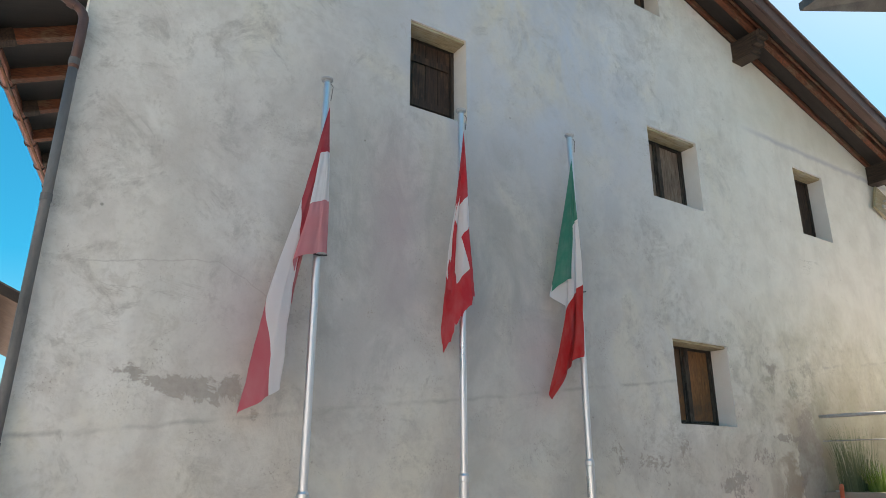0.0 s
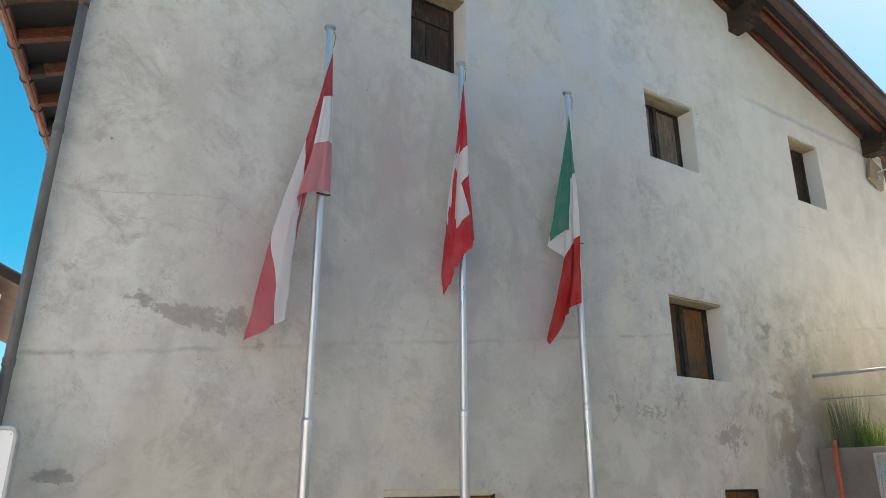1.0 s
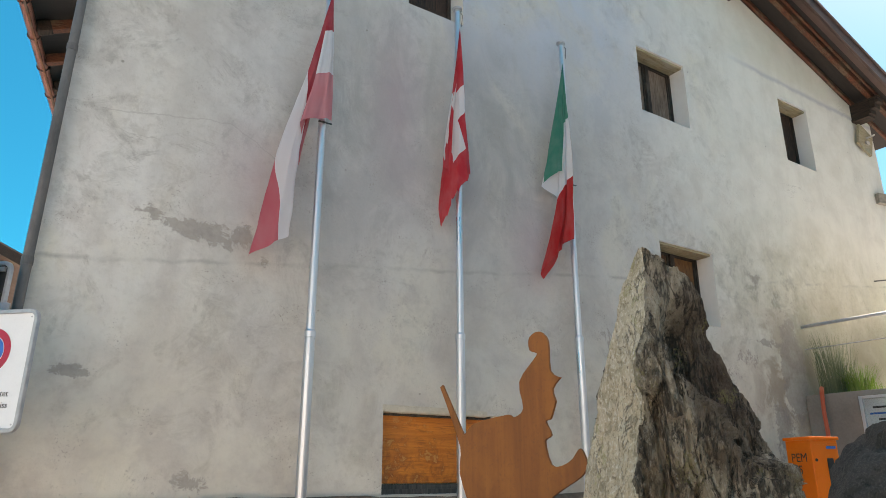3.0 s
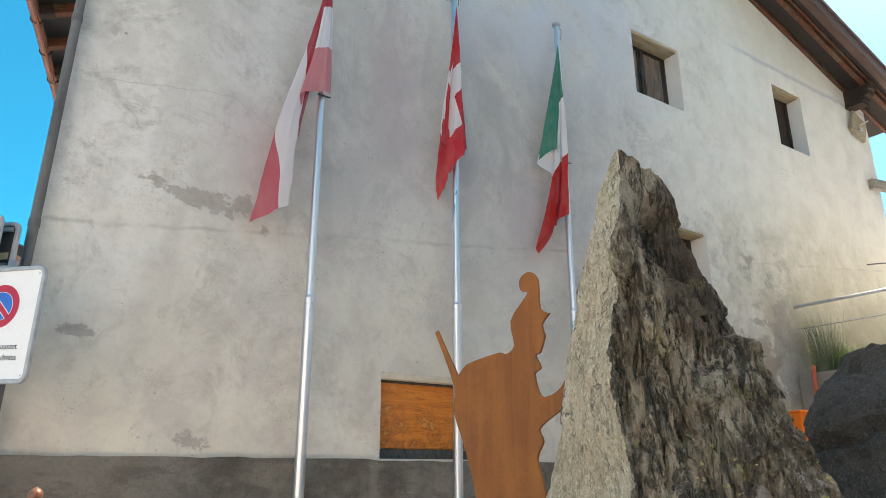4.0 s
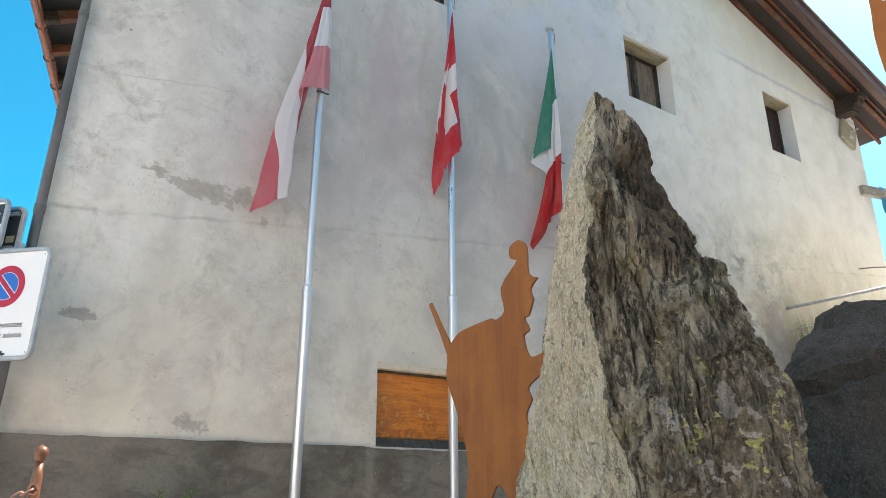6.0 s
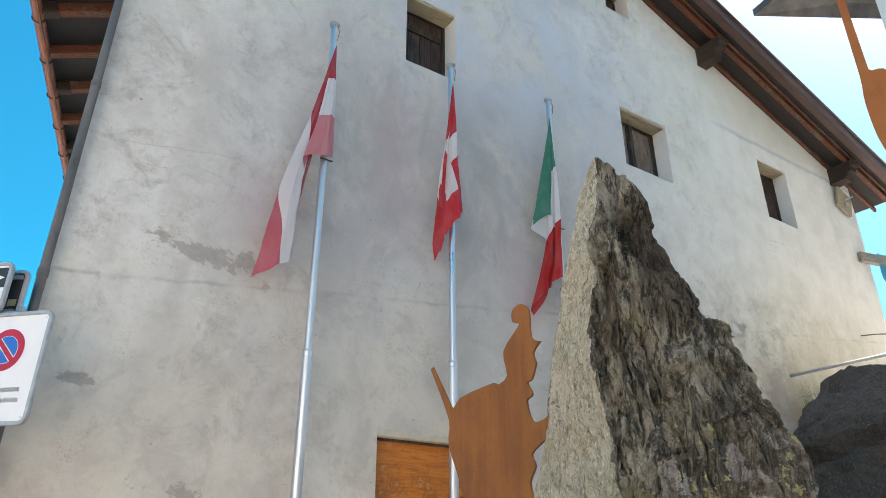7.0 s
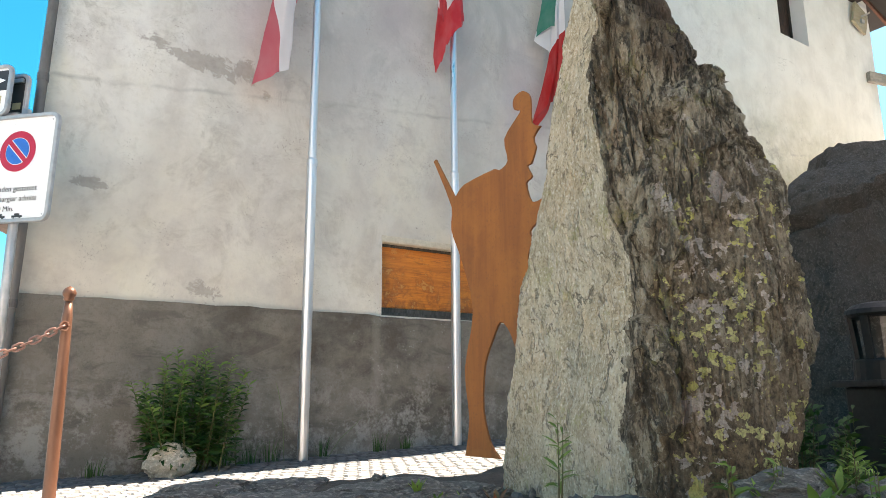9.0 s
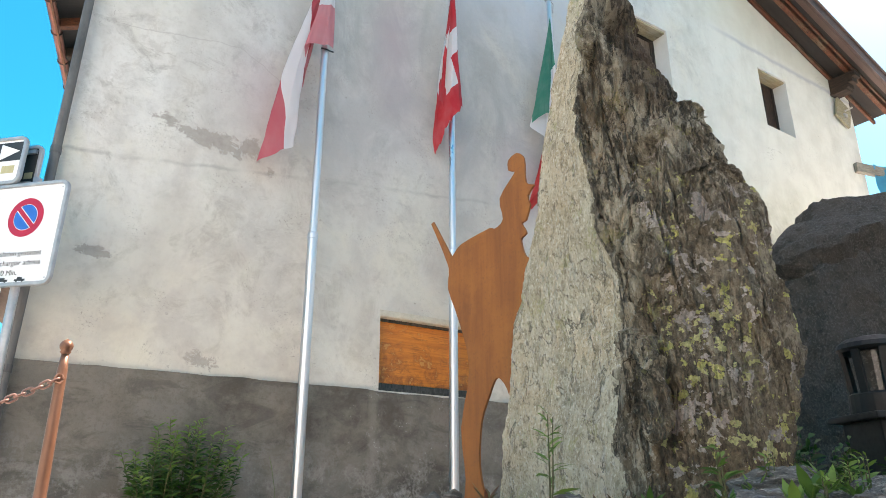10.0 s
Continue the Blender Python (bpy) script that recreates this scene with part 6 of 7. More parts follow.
part("stalk", tube([(2.12, 5.46, -0.28), (2.10, 5.48, 0.1), (2.06, 5.5, 0.30), (2.04, 5.5, 0.36)], [0.004, 0.003, 0.004, 0.001], 5), LEAF_REED, dry)
dry = thing("dry_stalk", (2.5, 5.46, -0.27), "thin dry grass stalk against the plinth", "grass", "grass tufts")
part("stalk", tube([(2.5, 5.46, -0.27), (2.62, 5.48, -0.12), (2.78, 5.5, 0.0), (2.84, 5.5, 0.06)], [0.004, 0.003, 0.003, 0.001], 5), LEAF_REED, dry)


for k in range(38):
    X, Y = RND.uniform(0.25, 1.45), RND.uniform(0.85, 1.45)
    if Y > 1.35 and X < 1.0:
        continue
    size = RND.uniform(0.035, 0.062) * (1.3 if X > 0.8 else 1.0)
    if k % 3 == 0:
        tall_weed(bed_spot(X, Y), size * 1.7, 400 + k, [LEAF_WEED, LEAF_TIP], "slender green weed in the stony bed", 3, 0.010, 0.042, 10)
    else:
        rosette(bed_spot(X, Y), size * 1.2, 400 + k, (LEAF_WEED, LEAF_TIP, LEAF_WEED, LEAF_TIP, LEAF_RED)[k % 5], "small leafy weed in the stony bed", 9, 1.2, 0.22)


# ---- bollard with chain ----
bollard = thing("bollard", (0.30, 3.76, -0.33), "slender rust-brown iron post with a ball top", "bollard")
part("shaft", lathe([(0.036, 0), (0.035, 0.02), (0.030, 0.03), (0.0285, 0.5), (0.024, 0.98), (0.017, 1.06)], 18), RUST_POST, bollard, smooth=True, local=True)
part("ball", lathe([(0.016, 1.055), (0.026, 1.066)] + [(0.032 * math.sin(radians(a)), 1.097 - 0.032 * math.cos(radians(a))) for a in range(45, 180, 15)] + [(0.004, 1.133)], 18), RUST_POST, bollard, "rust-brown ball finial", smooth=True, local=True)
part("chain_eye", tube([(0.29 + 0.02 * math.cos(a), 3.73 + 0.01 * math.sin(a), 0.60 + 0.025 * math.sin(a)) for a in (0, 1, 2, 3, 4, 5, 6)], 0.006, 6), RUST_POST, bollard)
bollard_2 = copy_thing(bollard, Matrix.Translation((-1.55, 3.9, -0.33)))
chain = thing("chain", (-0.6, 3.8, 0.3), "rust-brown iron link chain between the posts", "chain")


def link_mesh():
    bm = bmesh.new()
    pts = []
    for k in range(14):
        a = 2 * math.pi * k / 14
        pts.append(Vector((0.0150 * math.cos(a), 0, 0.0150 * math.sin(a) + (0.010 if math.sin(a) > 0 else -0.010))))
    rings = []
    for k, p in enumerate(pts):
        d = (pts[(k + 1) % 14] - pts[k - 1]).normalized()
        b = Vector((0, 1, 0))
        a = d.cross(b)
        rings.append([bm.verts.new(p + (a * math.cos(t) + b * math.sin(t)) * 0.0058) for t in (0, 1.047, 2.094, 3.1416, 4.189, 5.236)])
    for k in range(14):
        r, s = rings[k], rings[(k + 1) % 14]
        for j in range(6):
            f = bm.faces.new((r[j], r[(j + 1) % 6], s[(j + 1) % 6], s[j]))
            f.smooth = True
    me = bpy.data.meshes.new("chain_link")
    bm.to_mesh(me)
    bm.free()
    me.materials.append(CHAIN_IRON)
    return me


LINK = link_mesh()
p0, p1 = Vector((0.285, 3.735, 0.60)), Vector((-1.53, 3.88, 0.60))
n_links = 56


def hang(t):
    p = p0.lerp(p1, t)
    p.z -= 0.30 * 4 * t * (1 - t)
    return p


for k in range(n_links):
    t = (k + 0.5) / n_links
    d = (hang(t + 0.01) - hang(t - 0.01)).normalized()
    m = d.to_track_quat("Z", "Y").to_matrix().to_4x4() @ pose(0, 0, 0, 0, 0, 90 if k % 2 else 0)
    m.translation = hang(t)
    ob = new("chain_link", LINK)
    ob.parent = chain
    ob.matrix_basis = base_of(chain).inverted() @ m


# ---- traffic signs ----
def text_part(body, size, at, parent, mat_, align="LEFT"):
    """Flat lettering in the built-in font, turned into a mesh."""
    cu = bpy.data.curves.new("lettering", "FONT")
    cu.body, cu.size, cu.align_x, cu.extrude = body, size, align, 0.0006
    tmp = bpy.data.objects.new("lettering", cu)
    scene.collection.objects.link(tmp)
    deps = bpy.context.evaluated_depsgraph_get()
    me = bpy.data.meshes.new_from_object(tmp.evaluated_get(deps))
    bpy.data.objects.remove(tmp)
    me.materials.clear()
    me.materials.append(mat_)
    ob = new("lettering", me)
    ob.parent = parent
    ob.matrix_basis = pose(*at, 90, 0, 0)
    return ob


signs = thing("sign_post", pose(0.065, 5.32, -0.32, 0, 0, -47), "galvanised post with a no-parking sign and smaller signs", "traffic sign")
part("post", lathe([(0.03, 0), (0.03, 2.56)], 14), GALV, signs, smooth=True, local=True)


def plate(name, w, h, at, mat_, label, rim=0.014):
    m = pose(*at)
    ob = part(name, prism(rounded(w - 0.01, h - 0.01, 0.045), 0.006, m), mat_, signs, label, local=True)
    path = [m @ Vector((x, 0, z)) for x, z in rounded(w, h, 0.05, 6)]
    bm = bmesh.new()
    n = len(path)
    rings = []
    for k, p in enumerate(path):
        d = (path[(k + 1) % n] - path[k - 1]).normalized()
        b = Vector((0, 1, 0))
        a = d.cross(b)
        rings.append([bm.verts.new(p + a * u * rim + b * v * rim * 1.2) for u, v in ((-1, -0.7), (-0.7, -1), (0.7, -1), (1, -0.7), (1, 0.7), (0.7, 1), (-0.7, 1), (-1, 0.7))])
    for k in range(n):
        r, s = rings[k], rings[(k + 1) % n]
        for j in range(8):
            bm.faces.new((r[j], r[(j + 1) % 8], s[(j + 1) % 8], s[j]))
    part("rim", bm, GALV, ob, "grey edge profile", local=True)
    return ob


main_plate = plate("no_parking_plate", 0.66, 0.745, (0.0, -0.055, 2.105), SIGN_WHITE, "white plate with a no-parking disc")
zc = 2.225


def disc(r, y, n=48, half=None):
    if half is None:
        pts = [(r * math.cos(2 * math.pi * k / n), r * math.sin(2 * math.pi * k / n)) for k in range(n)]
    else:
        pts = half
    return prism(pts, 0.0012, pose(0.03, y, zc))


part("red_ring", disc(0.146, -0.0600), SIGN_RED, main_plate, local=True)
part("white_line", disc(0.098, -0.0616), SIGN_WHITE, main_plate, local=True)
for sgn in (1, -1):
    pts = []
    for k in range(25):
        a = radians(-45 + 14 + (152) * k / 24) if sgn > 0 else radians(135 + 14 + (152) * k / 24)
        pts.append((0.094 * math.cos(a), 0.094 * math.sin(a)))
    part("blue_field", disc(0.09, -0.0632, half=pts), SIGN_BLUE, main_plate, local=True)
bar = [(-0.016, -0.1), (0.016, -0.1), (0.016, 0.1), (-0.016, 0.1)]
part("red_bar", prism(bar, 0.0012, pose(0.03, -0.0634, zc, 0, -45, 0)), SIGN_RED, main_plate, local=True)
for body, x, z in (("nd Ausladen gestattet", 0.225, 1.94), ("ar e s-chargiar admiss", 0.235, 1.87), ("max. 30 Min.", 0.06, 1.80)):
    text_part(body, 0.054, (x, -0.0596, z), main_plate, SIGN_BLACK, "RIGHT")
for x0 in (-0.09, 0.05):
    bm = bmesh.new()
    add_box(bm, (x0, -0.0602, 1.755), (x0 + 0.085, -0.0590, 1.769))
    add_box(bm, (x0 + 0.02, -0.0602, 1.7695), (x0 + 0.06, -0.0590, 1.783))
    add_box(bm, (x0 + 0.012, -0.0602, 1.745), (x0 + 0.024, -0.0590, 1.7545))
    add_box(bm, (x0 + 0.06, -0.0602, 1.745), (x0 + 0.072, -0.0590, 1.7545))
    part("pictogram", bm, SIGN_BLACK, main_plate, local=True)
for x, z in ((0.29, 2.44), (-0.29, 2.44), (0.29, 1.77), (-0.29, 1.77)):
    part("rivet", prism([(0.006 * math.cos(k), 0.006 * math.sin(k)) for k in range(6)], 0.002, pose(x, -0.0597, z)), GALV, main_plate, local=True)
for z in (1.95, 2.30):
    part("clamp", box((-0.045, -0.045, z - 0.015), (0.31, -0.035, z + 0.015)), GALV, signs, local=True)
arrow = plate("direction_plate", 0.46, 0.36, (-0.345, -0.055, 2.70), SIGN_WHITE, "white direction plate with a dark arrow")
part("dark_field", prism([(-0.21, 0.0), (0.21, 0.0), (0.21, 0.15), (-0.21, 0.15)], 0.0012, pose(-0.345, -0.0592, 2.70)), SIGN_BLACK, arrow, local=True)
part("arrow_head", prism([(0.02, 0.01), (0.19, 0.075), (0.02, 0.14)], 0.0012, pose(-0.345, -0.0606, 2.70)), SIGN_WHITE, arrow, local=True)
part("label", prism([(0.06, -0.10), (0.17, -0.10), (0.17, -0.04), (0.06, -0.04)], 0.0012, pose(-0.345, -0.0592, 2.70)), LABEL_YELLOW, arrow, local=True)
back = plate("turned_plate", 0.40, 0.36, (-0.28, 0.06, 2.68), SIGN_BACK, "dark back of a sign turned away")
part("channel", box((-0.45, 0.035, 2.80), (-0.11, 0.054, 2.83)), GALV, back, local=True)
part("channel", box((-0.45, 0.035, 2.54), (-0.11, 0.054, 2.57)), GALV, back, local=True)
part("label", box((-0.19, 0.053, 2.60), (-0.12, 0.0565, 2.65)), LABEL_YELLOW, back, local=True)
# the plates have slipped a little out of true on their post
for ob, x, z in ((main_plate, 0.33, 2.478), (arrow, -0.12, 2.52), (back, -0.10, 2.50)):
    ob.matrix_basis = pose(x, 0, z, 0, 1.0, 0) @ pose(-x, 0, -z)
part("bracket", box((-0.30, -0.02, 2.49), (0.02, 0.02, 2.53), bevel=0.004), GALV, signs, local=True)


# ---- lantern ----
lx, ly = local(1.488, 2.13)
lantern = thing("garden_lantern", pose(lx, ly, -0.05, 0, 0, -28), "black iron garden lantern among the plants", "lantern")
part("base", box((-0.095, -0.095, 0.0), (0.095, 0.095, 0.33), bevel=0.008), BLACK_PAINT, lantern, local=True)
part("ledge", box((-0.125, -0.125, 0.33), (0.125, 0.125, 0.352), bevel=0.006), BLACK_PAINT, lantern, local=True)
part("socket", lathe([(0.02, 0.352), (0.102, 0.352), (0.100, 0.414), (0.094, 0.42), (0.02, 0.42)], 28), BLACK_PAINT, lantern, local=True)
part("cap", lathe([(0.105, 0.555), (0.112, 0.565), (0.108, 0.58), (0.085, 0.597), (0.045, 0.606), (0.004, 0.609)], 28), BLACK_PAINT, lantern, "domed black cap", local=True)
part("diffuser", lathe([(0.055, 0.41), (0.062, 0.555)], 24), LAMP_GLASS, lantern, "smoky inner diffuser", local=True)
for k in range(8):
    a = radians(45 * k + 22.5)
    part("bar", beam((0.088 * math.cos(a), 0.088 * math.sin(a), 0.395), (0.102 * math.cos(a), 0.102 * math.sin(a), 0.557), 0.024, 0.012, (math.cos(a), math.sin(a), 0)), BLACK_PAINT, lantern, local=True)
for z in (0.47,):
    part("bolt", lathe([(0.006, 0), (0.006, 0.004)], 8), GALV, lantern, local=True).matrix_basis = pose(-0.05, -0.0955, 0.24, 90)

# ---- second steel figure, rifle upright ----
PLATE = [(-0.008, 1.98), (0.008, 1.98), (0.009, 1.51), (0.034, 1.50), (0.056, 1.44), (0.08, 1.33), (0.18, 1.27), (0.30, 1.37), (0.35, 1.45), (0.33, 1.62), (0.40, 1.75), (0.51, 1.74), (0.56, 1.58), (0.53, 1.43),
         (0.66, 1.35), (0.74, 1.05), (0.68, 0.75), (0.70, 0.35), (0.72, 0.0), (0.56, 0.0), (0.53, 0.5), (0.49, 0.62), (0.45, 0.4), (0.46, 0.0), (0.28, 0.0), (0.31, 0.6), (0.28, 0.98), (0.10, 1.10), (0.04, 1.20), (-0.006, 1.33), (-0.014, 1.43), (-0.009, 1.50)]
fig = part("steel_silhouette", prism(smooth_outline(PLATE, 3, sharp=(0, 1, 18, 19, 23, 24)), 0.012), RUST)
fig.matrix_world = pose(1.314, 0.333, -0.03, 0, 0, -71)
tagged(fig, "flat rusted steel figure holding an upright rifle", "silhouette", "rusted steel silhouettes")

# ---- terrace ----
cabinet = thing("power_cabinet", pose(8.64, 4.87, -0.10, 0, 0, -17), "orange site power cabinet standing by the terrace wall", "power cabinet")
part("body", box((-0.20, -0.20, 0.06), (0.20, 0.20, 1.65), bevel=0.012), ORANGE, cabinet, local=True)
part("lid", box((-0.22, -0.22, 1.65), (0.22, 0.22, 1.69), bevel=0.012), ORANGE, cabinet, local=True)
part("base", box((-0.19, -0.19, 0.0), (0.19, 0.19, 0.06)), SIGN_BACK, cabinet, local=True)
door = part("door", box((-0.18, -0.208, 0.15), (0.18, -0.202, 1.60), bevel=0.003), ORANGE, cabinet, local=True)
part("handle", box((0.0, -0.225, 1.16), (0.09, -0.21, 1.44), bevel=0.01), SIGN_BACK, door, "black recessed handle", local=True)
part("sticker", box((0.02, -0.210, 1.55), (0.16, -0.2085, 1.58)), SIGN_BLUE, door, local=True)
for body, x, z in (("PEM", 0.0, 1.40), ("5", 0.0, 1.26)):
    t = text_part(body, 0.145, (0, 0, 0), cabinet, SIGN_BLACK, "CENTER")
    t.matrix_basis = pose(-0.2025, x, z, 90, 0, -90)
part("lock", lathe([(0.02, 0), (0.018, 0.012)], 10), SIGN_BACK, cabinet, local=True).matrix_basis = pose(-0.15, -0.202, 1.42, 90)
hose = tagged(part("conduit_hose", tube([(10.16, 5.45, 2.27), (10.09, 5.40, 2.33), (10.0, 5.36, 2.24), (9.92, 5.33, 2.0), (9.82, 5.27, 1.7), (9.62, 5.2, 1.35), (9.2, 5.1, 0.7), (8.9, 5.05, 0.3)], 0.028, 12), HOSE, smooth=True), "orange-red corrugated conduit over the terrace wall", "conduit")
hose = tagged(part("conduit_hose", tube([(8.2, 5.2, 1.25), (8.12, 5.15, 1.0), (8.2, 5.1, 0.6), (8.3, 5.1, 0.1)], 0.03, 10), HOSE, smooth=True), "orange-red conduit behind the power cabinet", "conduit")

for k, (z0, z1, label) in enumerate(((1.58, 2.17, "framed notice board on the terrace wall"), (0.86, 1.47, "lower framed notice board on the terrace wall"))):
    y1, y0 = 4.90, 4.12
    board = thing("notice_board", (10.1, (y0 + y1) / 2, z0), label, "notice board", "notice boards on the terrace wall")
    bm = bmesh.new()
    add_box(bm, (10.045, y0, z0), (10.098, y0 + 0.04, z1), bevel=0.004)
    add_box(bm, (10.045, y1 - 0.04, z0), (10.098, y1, z1), bevel=0.004)
    add_box(bm, (10.047, y0 + 0.041, z0), (10.098, y1 - 0.041, z0 + 0.04), bevel=0.004)
    add_box(bm, (10.047, y0 + 0.041, z1 - 0.04), (10.098, y1 - 0.041, z1), bevel=0.004)
    part("frame", bm, ALU, board, "white aluminium frame")
    sheet = part("notice", box((10.082, y0 + 0.042, z0 + 0.042), (10.096, y1 - 0.042, z1 - 0.042)), PAPER, board)
    for j in range(5):
        part("print", box((10.080, y0 + 0.1, z0 + 0.1 + 0.08 * j), (10.0815, y1 - 0.1 - 0.05 * (j % 3), z0 + 0.125 + 0.08 * j)), SIGN_BLUE if j == 3 else SIGN_BACK, sheet)
    pane = part("pane", box((10.062, y0 + 0.042, z0 + 0.042), (10.066, y1 - 0.042, z1 - 0.042)), GLASS, board)
    pane.visible_shadow = False

rail = thing("handrail", (10.25, 4.3, 2.25), "grey steel pipe handrail on the terrace edge", "handrail")
part("top_rail", tube([(10.22, 5.62, 3.27), (10.22, 5.5, 3.27), (10.22, 3.0, 3.25)], 0.024, 12), GALV, rail, smooth=True)
part("lower_rail", tube([(10.22, 5.62, 2.93), (10.22, 3.0, 2.92)], 0.008, 8), GALV, rail)
grass_tuft((10.36, 5.30, 2.25), 1.06, 420, 201, LEAF_REED, "tall grey-green grass on the terrace edge", 0.24, width=0.007, lean_most=0.16)
grass_tuft((10.36, 4.99, 2.25), 0.50, 240, 202, LEAF_TIP, "bright green grass on the terrace edge", 0.17, width=0.010)
grass_tuft((10.38, 4.62, 2.25), 0.16, 60, 203, LEAF_TIP, "short sunlit grass on the terrace edge", 0.2, width=0.010)
for k, (x, y, h) in enumerate(((13.1, 5.0, 2.6), (13.5, 4.9, 2.4), (12.9, 4.75, 1.9))):
    rnd = random.Random(300 + k)
    vine = thing("terrace_shrub", (x, y, 2.25), "green leafy shrub on the sunny terrace", "shrub", "shrubs on the terrace")
    for j in range(9):
        a = rnd.uniform(0, 6.28)
        leafy_stem(vine, rnd, (x, y, 2.25), (x + 0.35 * math.cos(a), y + 0.3 * math.sin(a), 2.25 + h * rnd.uniform(0.45, 0.75)), (rnd.uniform(-0.2, 0.2), rnd.uniform(-0.2, 0.2)), 34, 0.17, 0.09, [LEAF_WEED, LEAF_TIP], 0.012, 0.7)

# ---- fixtures at the far corner of the house ----
lamp = thing("flood_lamp", (13.62, 5.6, 7.3), "small flood lamp on a weathered square board", "lamp")
part("board", prism([(-0.24, -0.24), (0.24, -0.24), (0.24, 0.24), (-0.24, 0.24)], 0.05, pose(13.55, 5.62, 7.32, 0, 22, 0)), WOOD_TAN, lamp, "weathered square board")
part("arm", tube([(13.58, 5.59, 7.36), (13.62, 5.52, 7.38), (13.66, 5.47, 7.41)], 0.018, 8), PALE_PLASTIC, lamp)
part("head", lathe([(0.03, -0.09), (0.07, -0.04), (0.08, 0.02), (0.06, 0.04), (0.02, 0.05)], 14), PALE_PLASTIC, lamp, "pale round lamp head").matrix_basis = base_of(lamp).inverted() @ pose(13.70, 5.43, 7.44, 60, 30, 0)
part("lug", box((13.48, 5.55, 7.2), (13.60, 5.59, 7.27), bevel=0.01), PALE_PLASTIC, lamp)
bracket = thing("wall_beam", (13.9, 5.45, 6.1), "pale grey timber bracket sticking out at the house corner", "beam")
part("timber", beam((13.62, 5.64, 6.13), (15.3, 5.1, 6.02), 0.10, 0.20, bevel=0.01), WOOD_BLEACHED, bracket)
bm = bmesh.new()
cols = []
for i in range(15):
    t = i / 14
    x, y = 13.93 + 1.35 * t, 5.44 - 0.43 * t
    cols.append([bm.verts.new((x + 0.05 * math.sin(7 * t + j) + 0.03 * j * (1 - t), y + 0.06 * math.sin(11 * t + 0.6 * j), 6.22 - 0.13 * j - 0.15 * t * (j > 0) * (1 + 0.3 * math.sin(9 * t)))) for j in range(10)])
for a, b in zip(cols, cols[1:]):
    for j in range(9):
        bm.faces.new((a[j], b[j], b[j + 1], a[j + 1]))
tagged(part("tarpaulin", bm, TARP, smooth=True), "bright blue tarpaulin hung over the timber bracket", "tarpaulin")
peg = thing("wall_hook", (12.95, 5.6, 4.3), "thin iron hook in the plaster", "hook")
part("rod", tube([(12.9, 5.66, 4.40), (13.1, 5.5, 4.42), (13.5, 5.35, 4.46)], 0.012, 8), ZINC, peg)

# ---- far house up the lane ----
far = thing("far_house", (-6.0, 33.0, 0.0), "white house with a dark overhanging roof up the lane", "house")
part("wall", box((-14.0, 28.6, -0.4), (0.15, 40.0, 8.0)), WHITE_WALL, far, "white plaster wall")
part("roof", slab([(-6.0, 27.6, 11.3), (0.95, 27.6, 8.15), (0.95, 41.0, 8.15), (-6.0, 41.0, 11.3)], 0.0, 0.28), TILE, far, "dark tiled roof")
part("roof", slab([(-14.6, 27.6, 7.4), (-6.0, 27.6, 11.3), (-6.0, 41.0, 11.3), (-14.6, 41.0, 7.4)], 0.0, 0.28), TILE, far, "dark tiled roof")
part("verge_board", beam((-6.0, 27.58, 11.33), (0.95, 27.58, 8.18), 0.05, 0.32), WOOD_GREY, far, "dark verge board")
for x in (-0.6, -3.0):
    part("purlin", box((x - 0.15, 27.7, 8.6 - 0.453 * (x + 0.2) - 0.75), (x + 0.15, 28.8, 8.6 - 0.453 * (x + 0.2) - 0.4)), WOOD_RED, far)
part("window", box((-0.9, 28.55, 5.0), (-0.1, 28.7, 6.4)), SIGN_BACK, far, "dark window")

# ---- neighbouring house ----
tall = thing("tall_house", (14.0, 0.6, 2.2), "tall pale plastered house above the terrace wall", "house")
# unseen height and depth beyond the corner are sized to shade the bed
part("wall", box((10.2, -6.0, -0.4), (19.0, 2.95, 18.0)), WHITE_WALL, tall, "pale shaded plaster wall")
part("canopy", slab([(9.55, 4.52, 9.25), (11.6, 3.3, 9.3), (11.6, 2.96, 9.6), (9.6, 2.96, 9.55)], 0.0, 0.14), ZINC, tall, "dark grey sheet canopy")
part("terrace_roof", box((10.0, -6.2, 18.0), (19.2, 3.1, 18.3)), TILE, tall)

tagged(part("terrace_wall", box((10.1, -9.0, -0.4), (30.0, 5.66, 2.25), bevel=0.01), CONCRETE), "stained concrete retaining wall of the terrace", "retaining wall", kind="structure")

# unseen floor, made white to throw sunlight up at the wall's right end
tagged(part("terrace_floor", box((10.4, 2.96, 2.24), (30.0, 5.66, 2.262)), WHITE_WALL), "unseen terrace paving, whitened to bounce sunlight onto the wall", "paving", kind="structure")
# plain unseen walls that close the square behind the viewer, added to bounce light
tagged(part("wall_south", box((-30.0, -17.0, -0.4), (30.0, -16.0, 9.0)), WHITE_WALL), "unseen plain pale wall added across the square to bounce light", "wall", kind="structure")
tagged(part("wall_west", box((-10.0, -16.0, -0.4), (-9.0, 1.0, 9.0)), WHITE_WALL), "unseen plain sunlit wall added beside the square to bounce light", "wall", kind="structure")

# ---- setts of the street ----
pavement = tagged(new("pavement"), "small grey stone setts of the street, gutter course coloured dark for the wall's shade", "pavement", kind="structure")


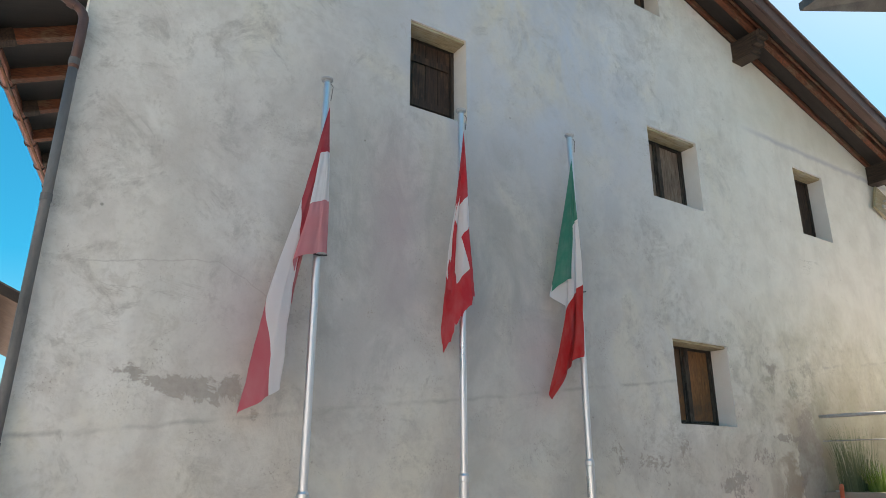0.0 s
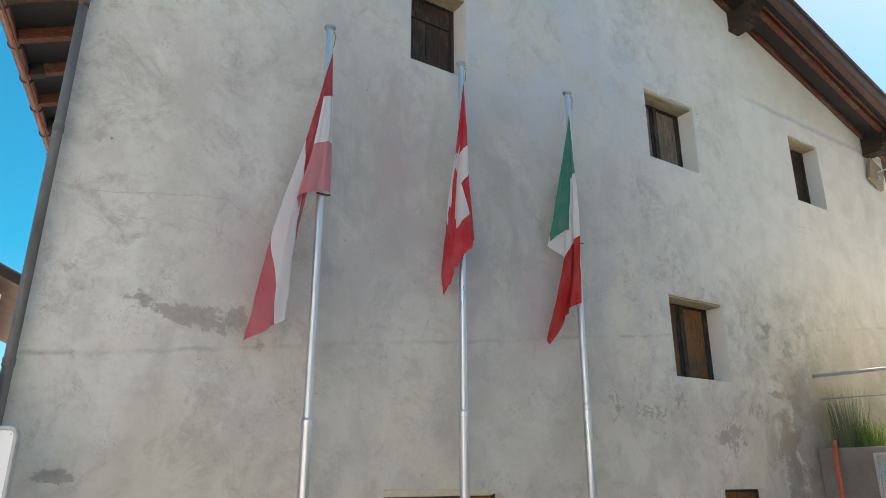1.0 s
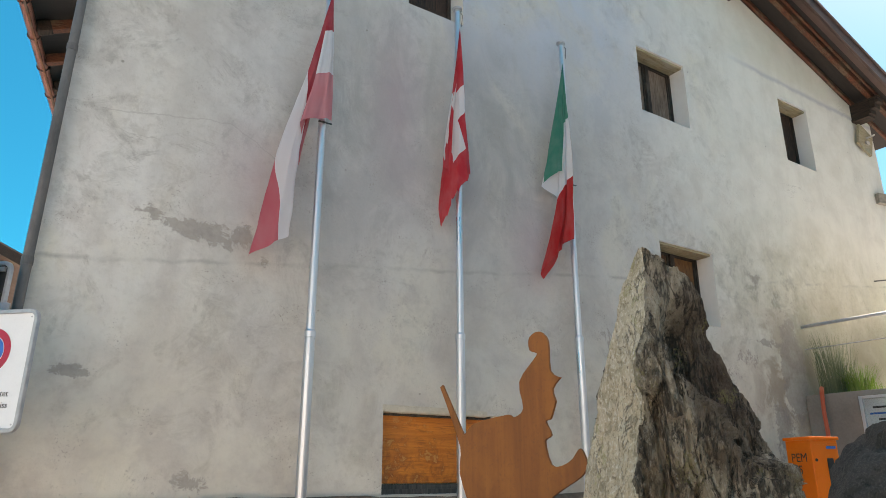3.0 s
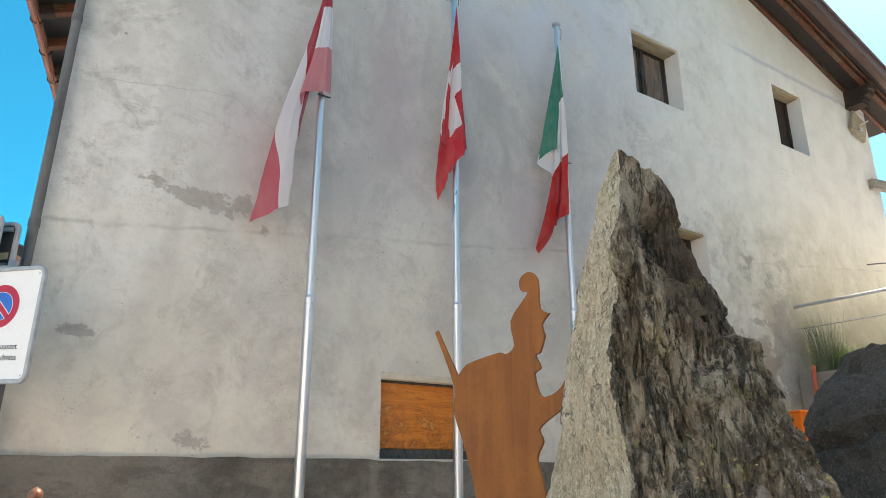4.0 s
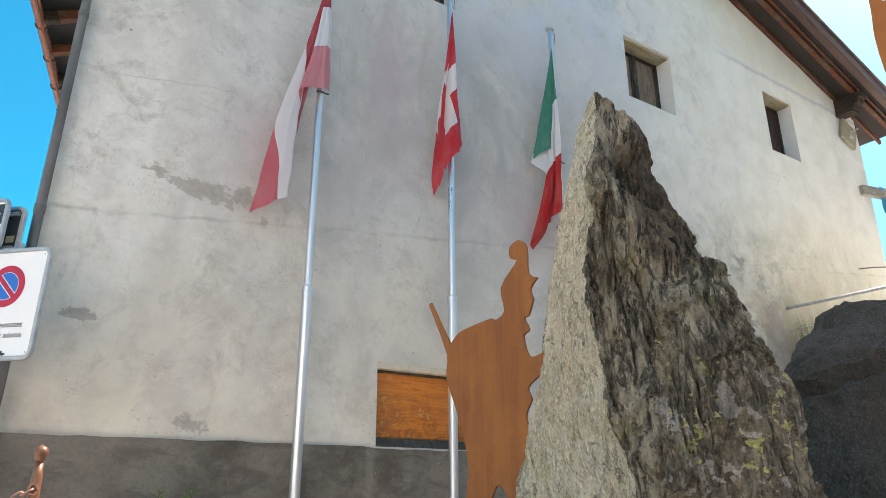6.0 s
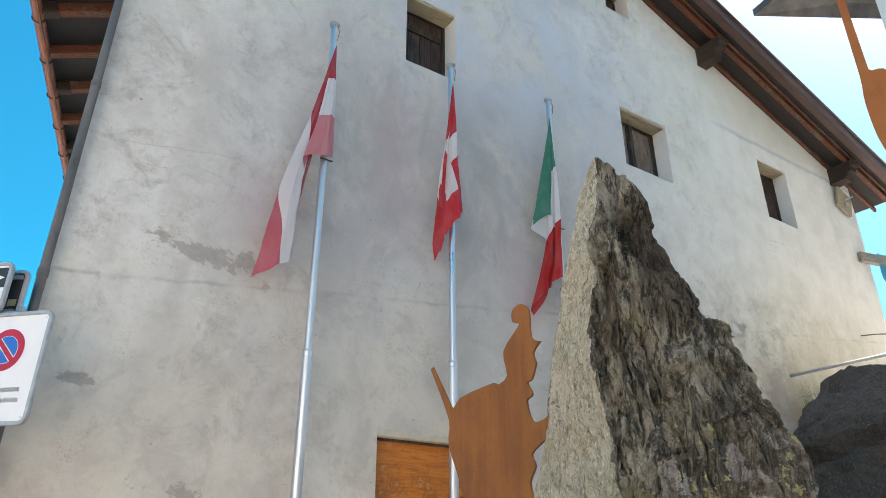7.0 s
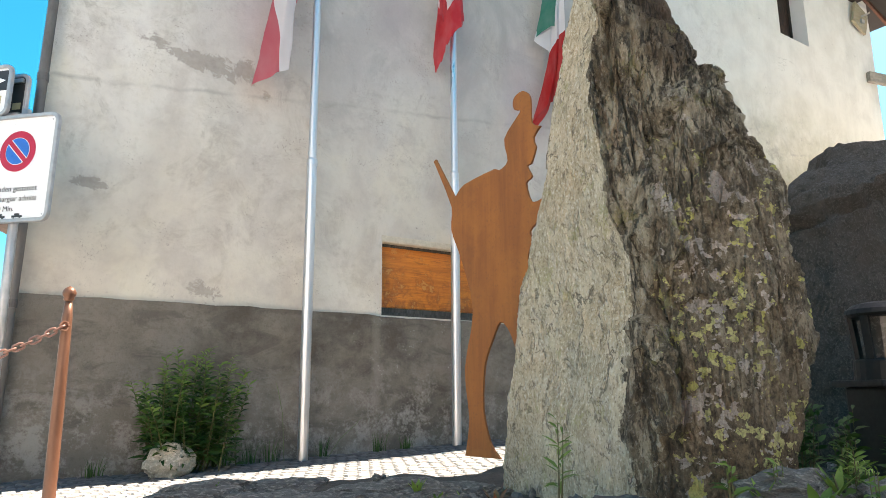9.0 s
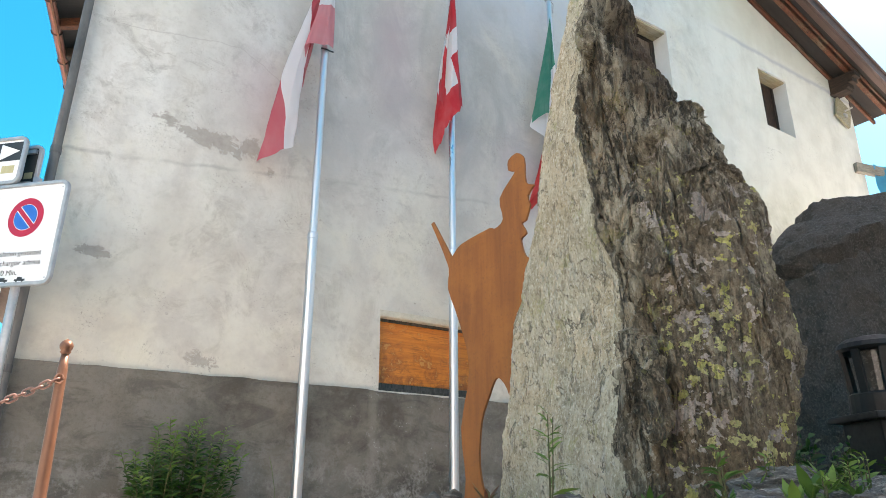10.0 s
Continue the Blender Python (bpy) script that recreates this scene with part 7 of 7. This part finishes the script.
def sett_mesh(seed, w, d):
    rnd = random.Random(seed)
    me = bpy.data.meshes.new("sett")
    t = 0.012
    co = [(x * w / 2 + rnd.uniform(-0.004, 0.004), y * d / 2 + rnd.uniform(-0.004, 0.004), -0.03) for x, y in ((-1, -1), (1, -1), (1, 1), (-1, 1))]
    co += [(x, y, -0.008) for x, y, _ in co]
    co += [(x * (1 - 2 * t / w), y * (1 - 2 * t / d), rnd.uniform(-0.001, 0.004)) for x, y, _ in co[:4]]
    fs = [(8, 9, 10, 11)]
    for k in range(4):
        n = (k + 1) % 4
        fs += [(k, n, 4 + n, 4 + k), (4 + k, 4 + n, 8 + n, 8 + k)]
    me.from_pydata(co, [], fs)
    me.materials.append(SHADED_GUTTER_SETTS)
    return me


SETT = [sett_mesh(k, 0.092, 0.088) for k in range(6)]
rnd = random.Random(77)
count = 0
for j in range(6):
    for i in range(48):
        x, y = -0.3 + 0.1 * i + (0.05 if j % 2 else 0.0) + rnd.uniform(-0.006, 0.006), 5.59 - 0.098 * j + rnd.uniform(-0.006, 0.006)
        ob = new("sett", SETT[rnd.randrange(6)])
        ob.matrix_basis = pose(x, y, street_z(x, y) + rnd.uniform(-0.004, 0.006), rnd.uniform(-3, 3), rnd.uniform(-3, 3), rnd.uniform(-4, 4))
        ob.parent = pavement
co, fs = [], []
for j in range(30):
    for i in range(92):
        x, y = -2.2 + 0.1 * i + (0.05 if j % 2 else 0.0), 5.0 - 0.098 * j
        if bed_z(x, y) > street_z(x, y) - 0.03:
            continue
        n = len(co)
        z = street_z(x, y) + rnd.uniform(-0.004, 0.004)
        w = [rnd.uniform(0.040, 0.046) for _ in range(4)]
        co += [(x - w[0], y - w[1], z - 0.03), (x + w[0], y - w[1], z - 0.03), (x + w[2], y + w[3], z - 0.03), (x - w[2], y + w[3], z - 0.03)]
        co += [(x - w[0] * 0.82, y - w[1] * 0.82, z), (x + w[0] * 0.82, y - w[1] * 0.82, z), (x + w[2] * 0.82, y + w[3] * 0.82, z), (x - w[2] * 0.82, y + w[3] * 0.82, z)]
        fs += [(n + 4, n + 5, n + 6, n + 7)] + [(n + k, n + (k + 1) % 4, n + 4 + (k + 1) % 4, n + 4 + k) for k in range(4)]
me = bpy.data.meshes.new("sett_field")
me.from_pydata(co, [], fs)
me.materials.append(SETTS)
ob = new("sett_field", me)
ob.parent = pavement
tagged(ob, kind="stuff")
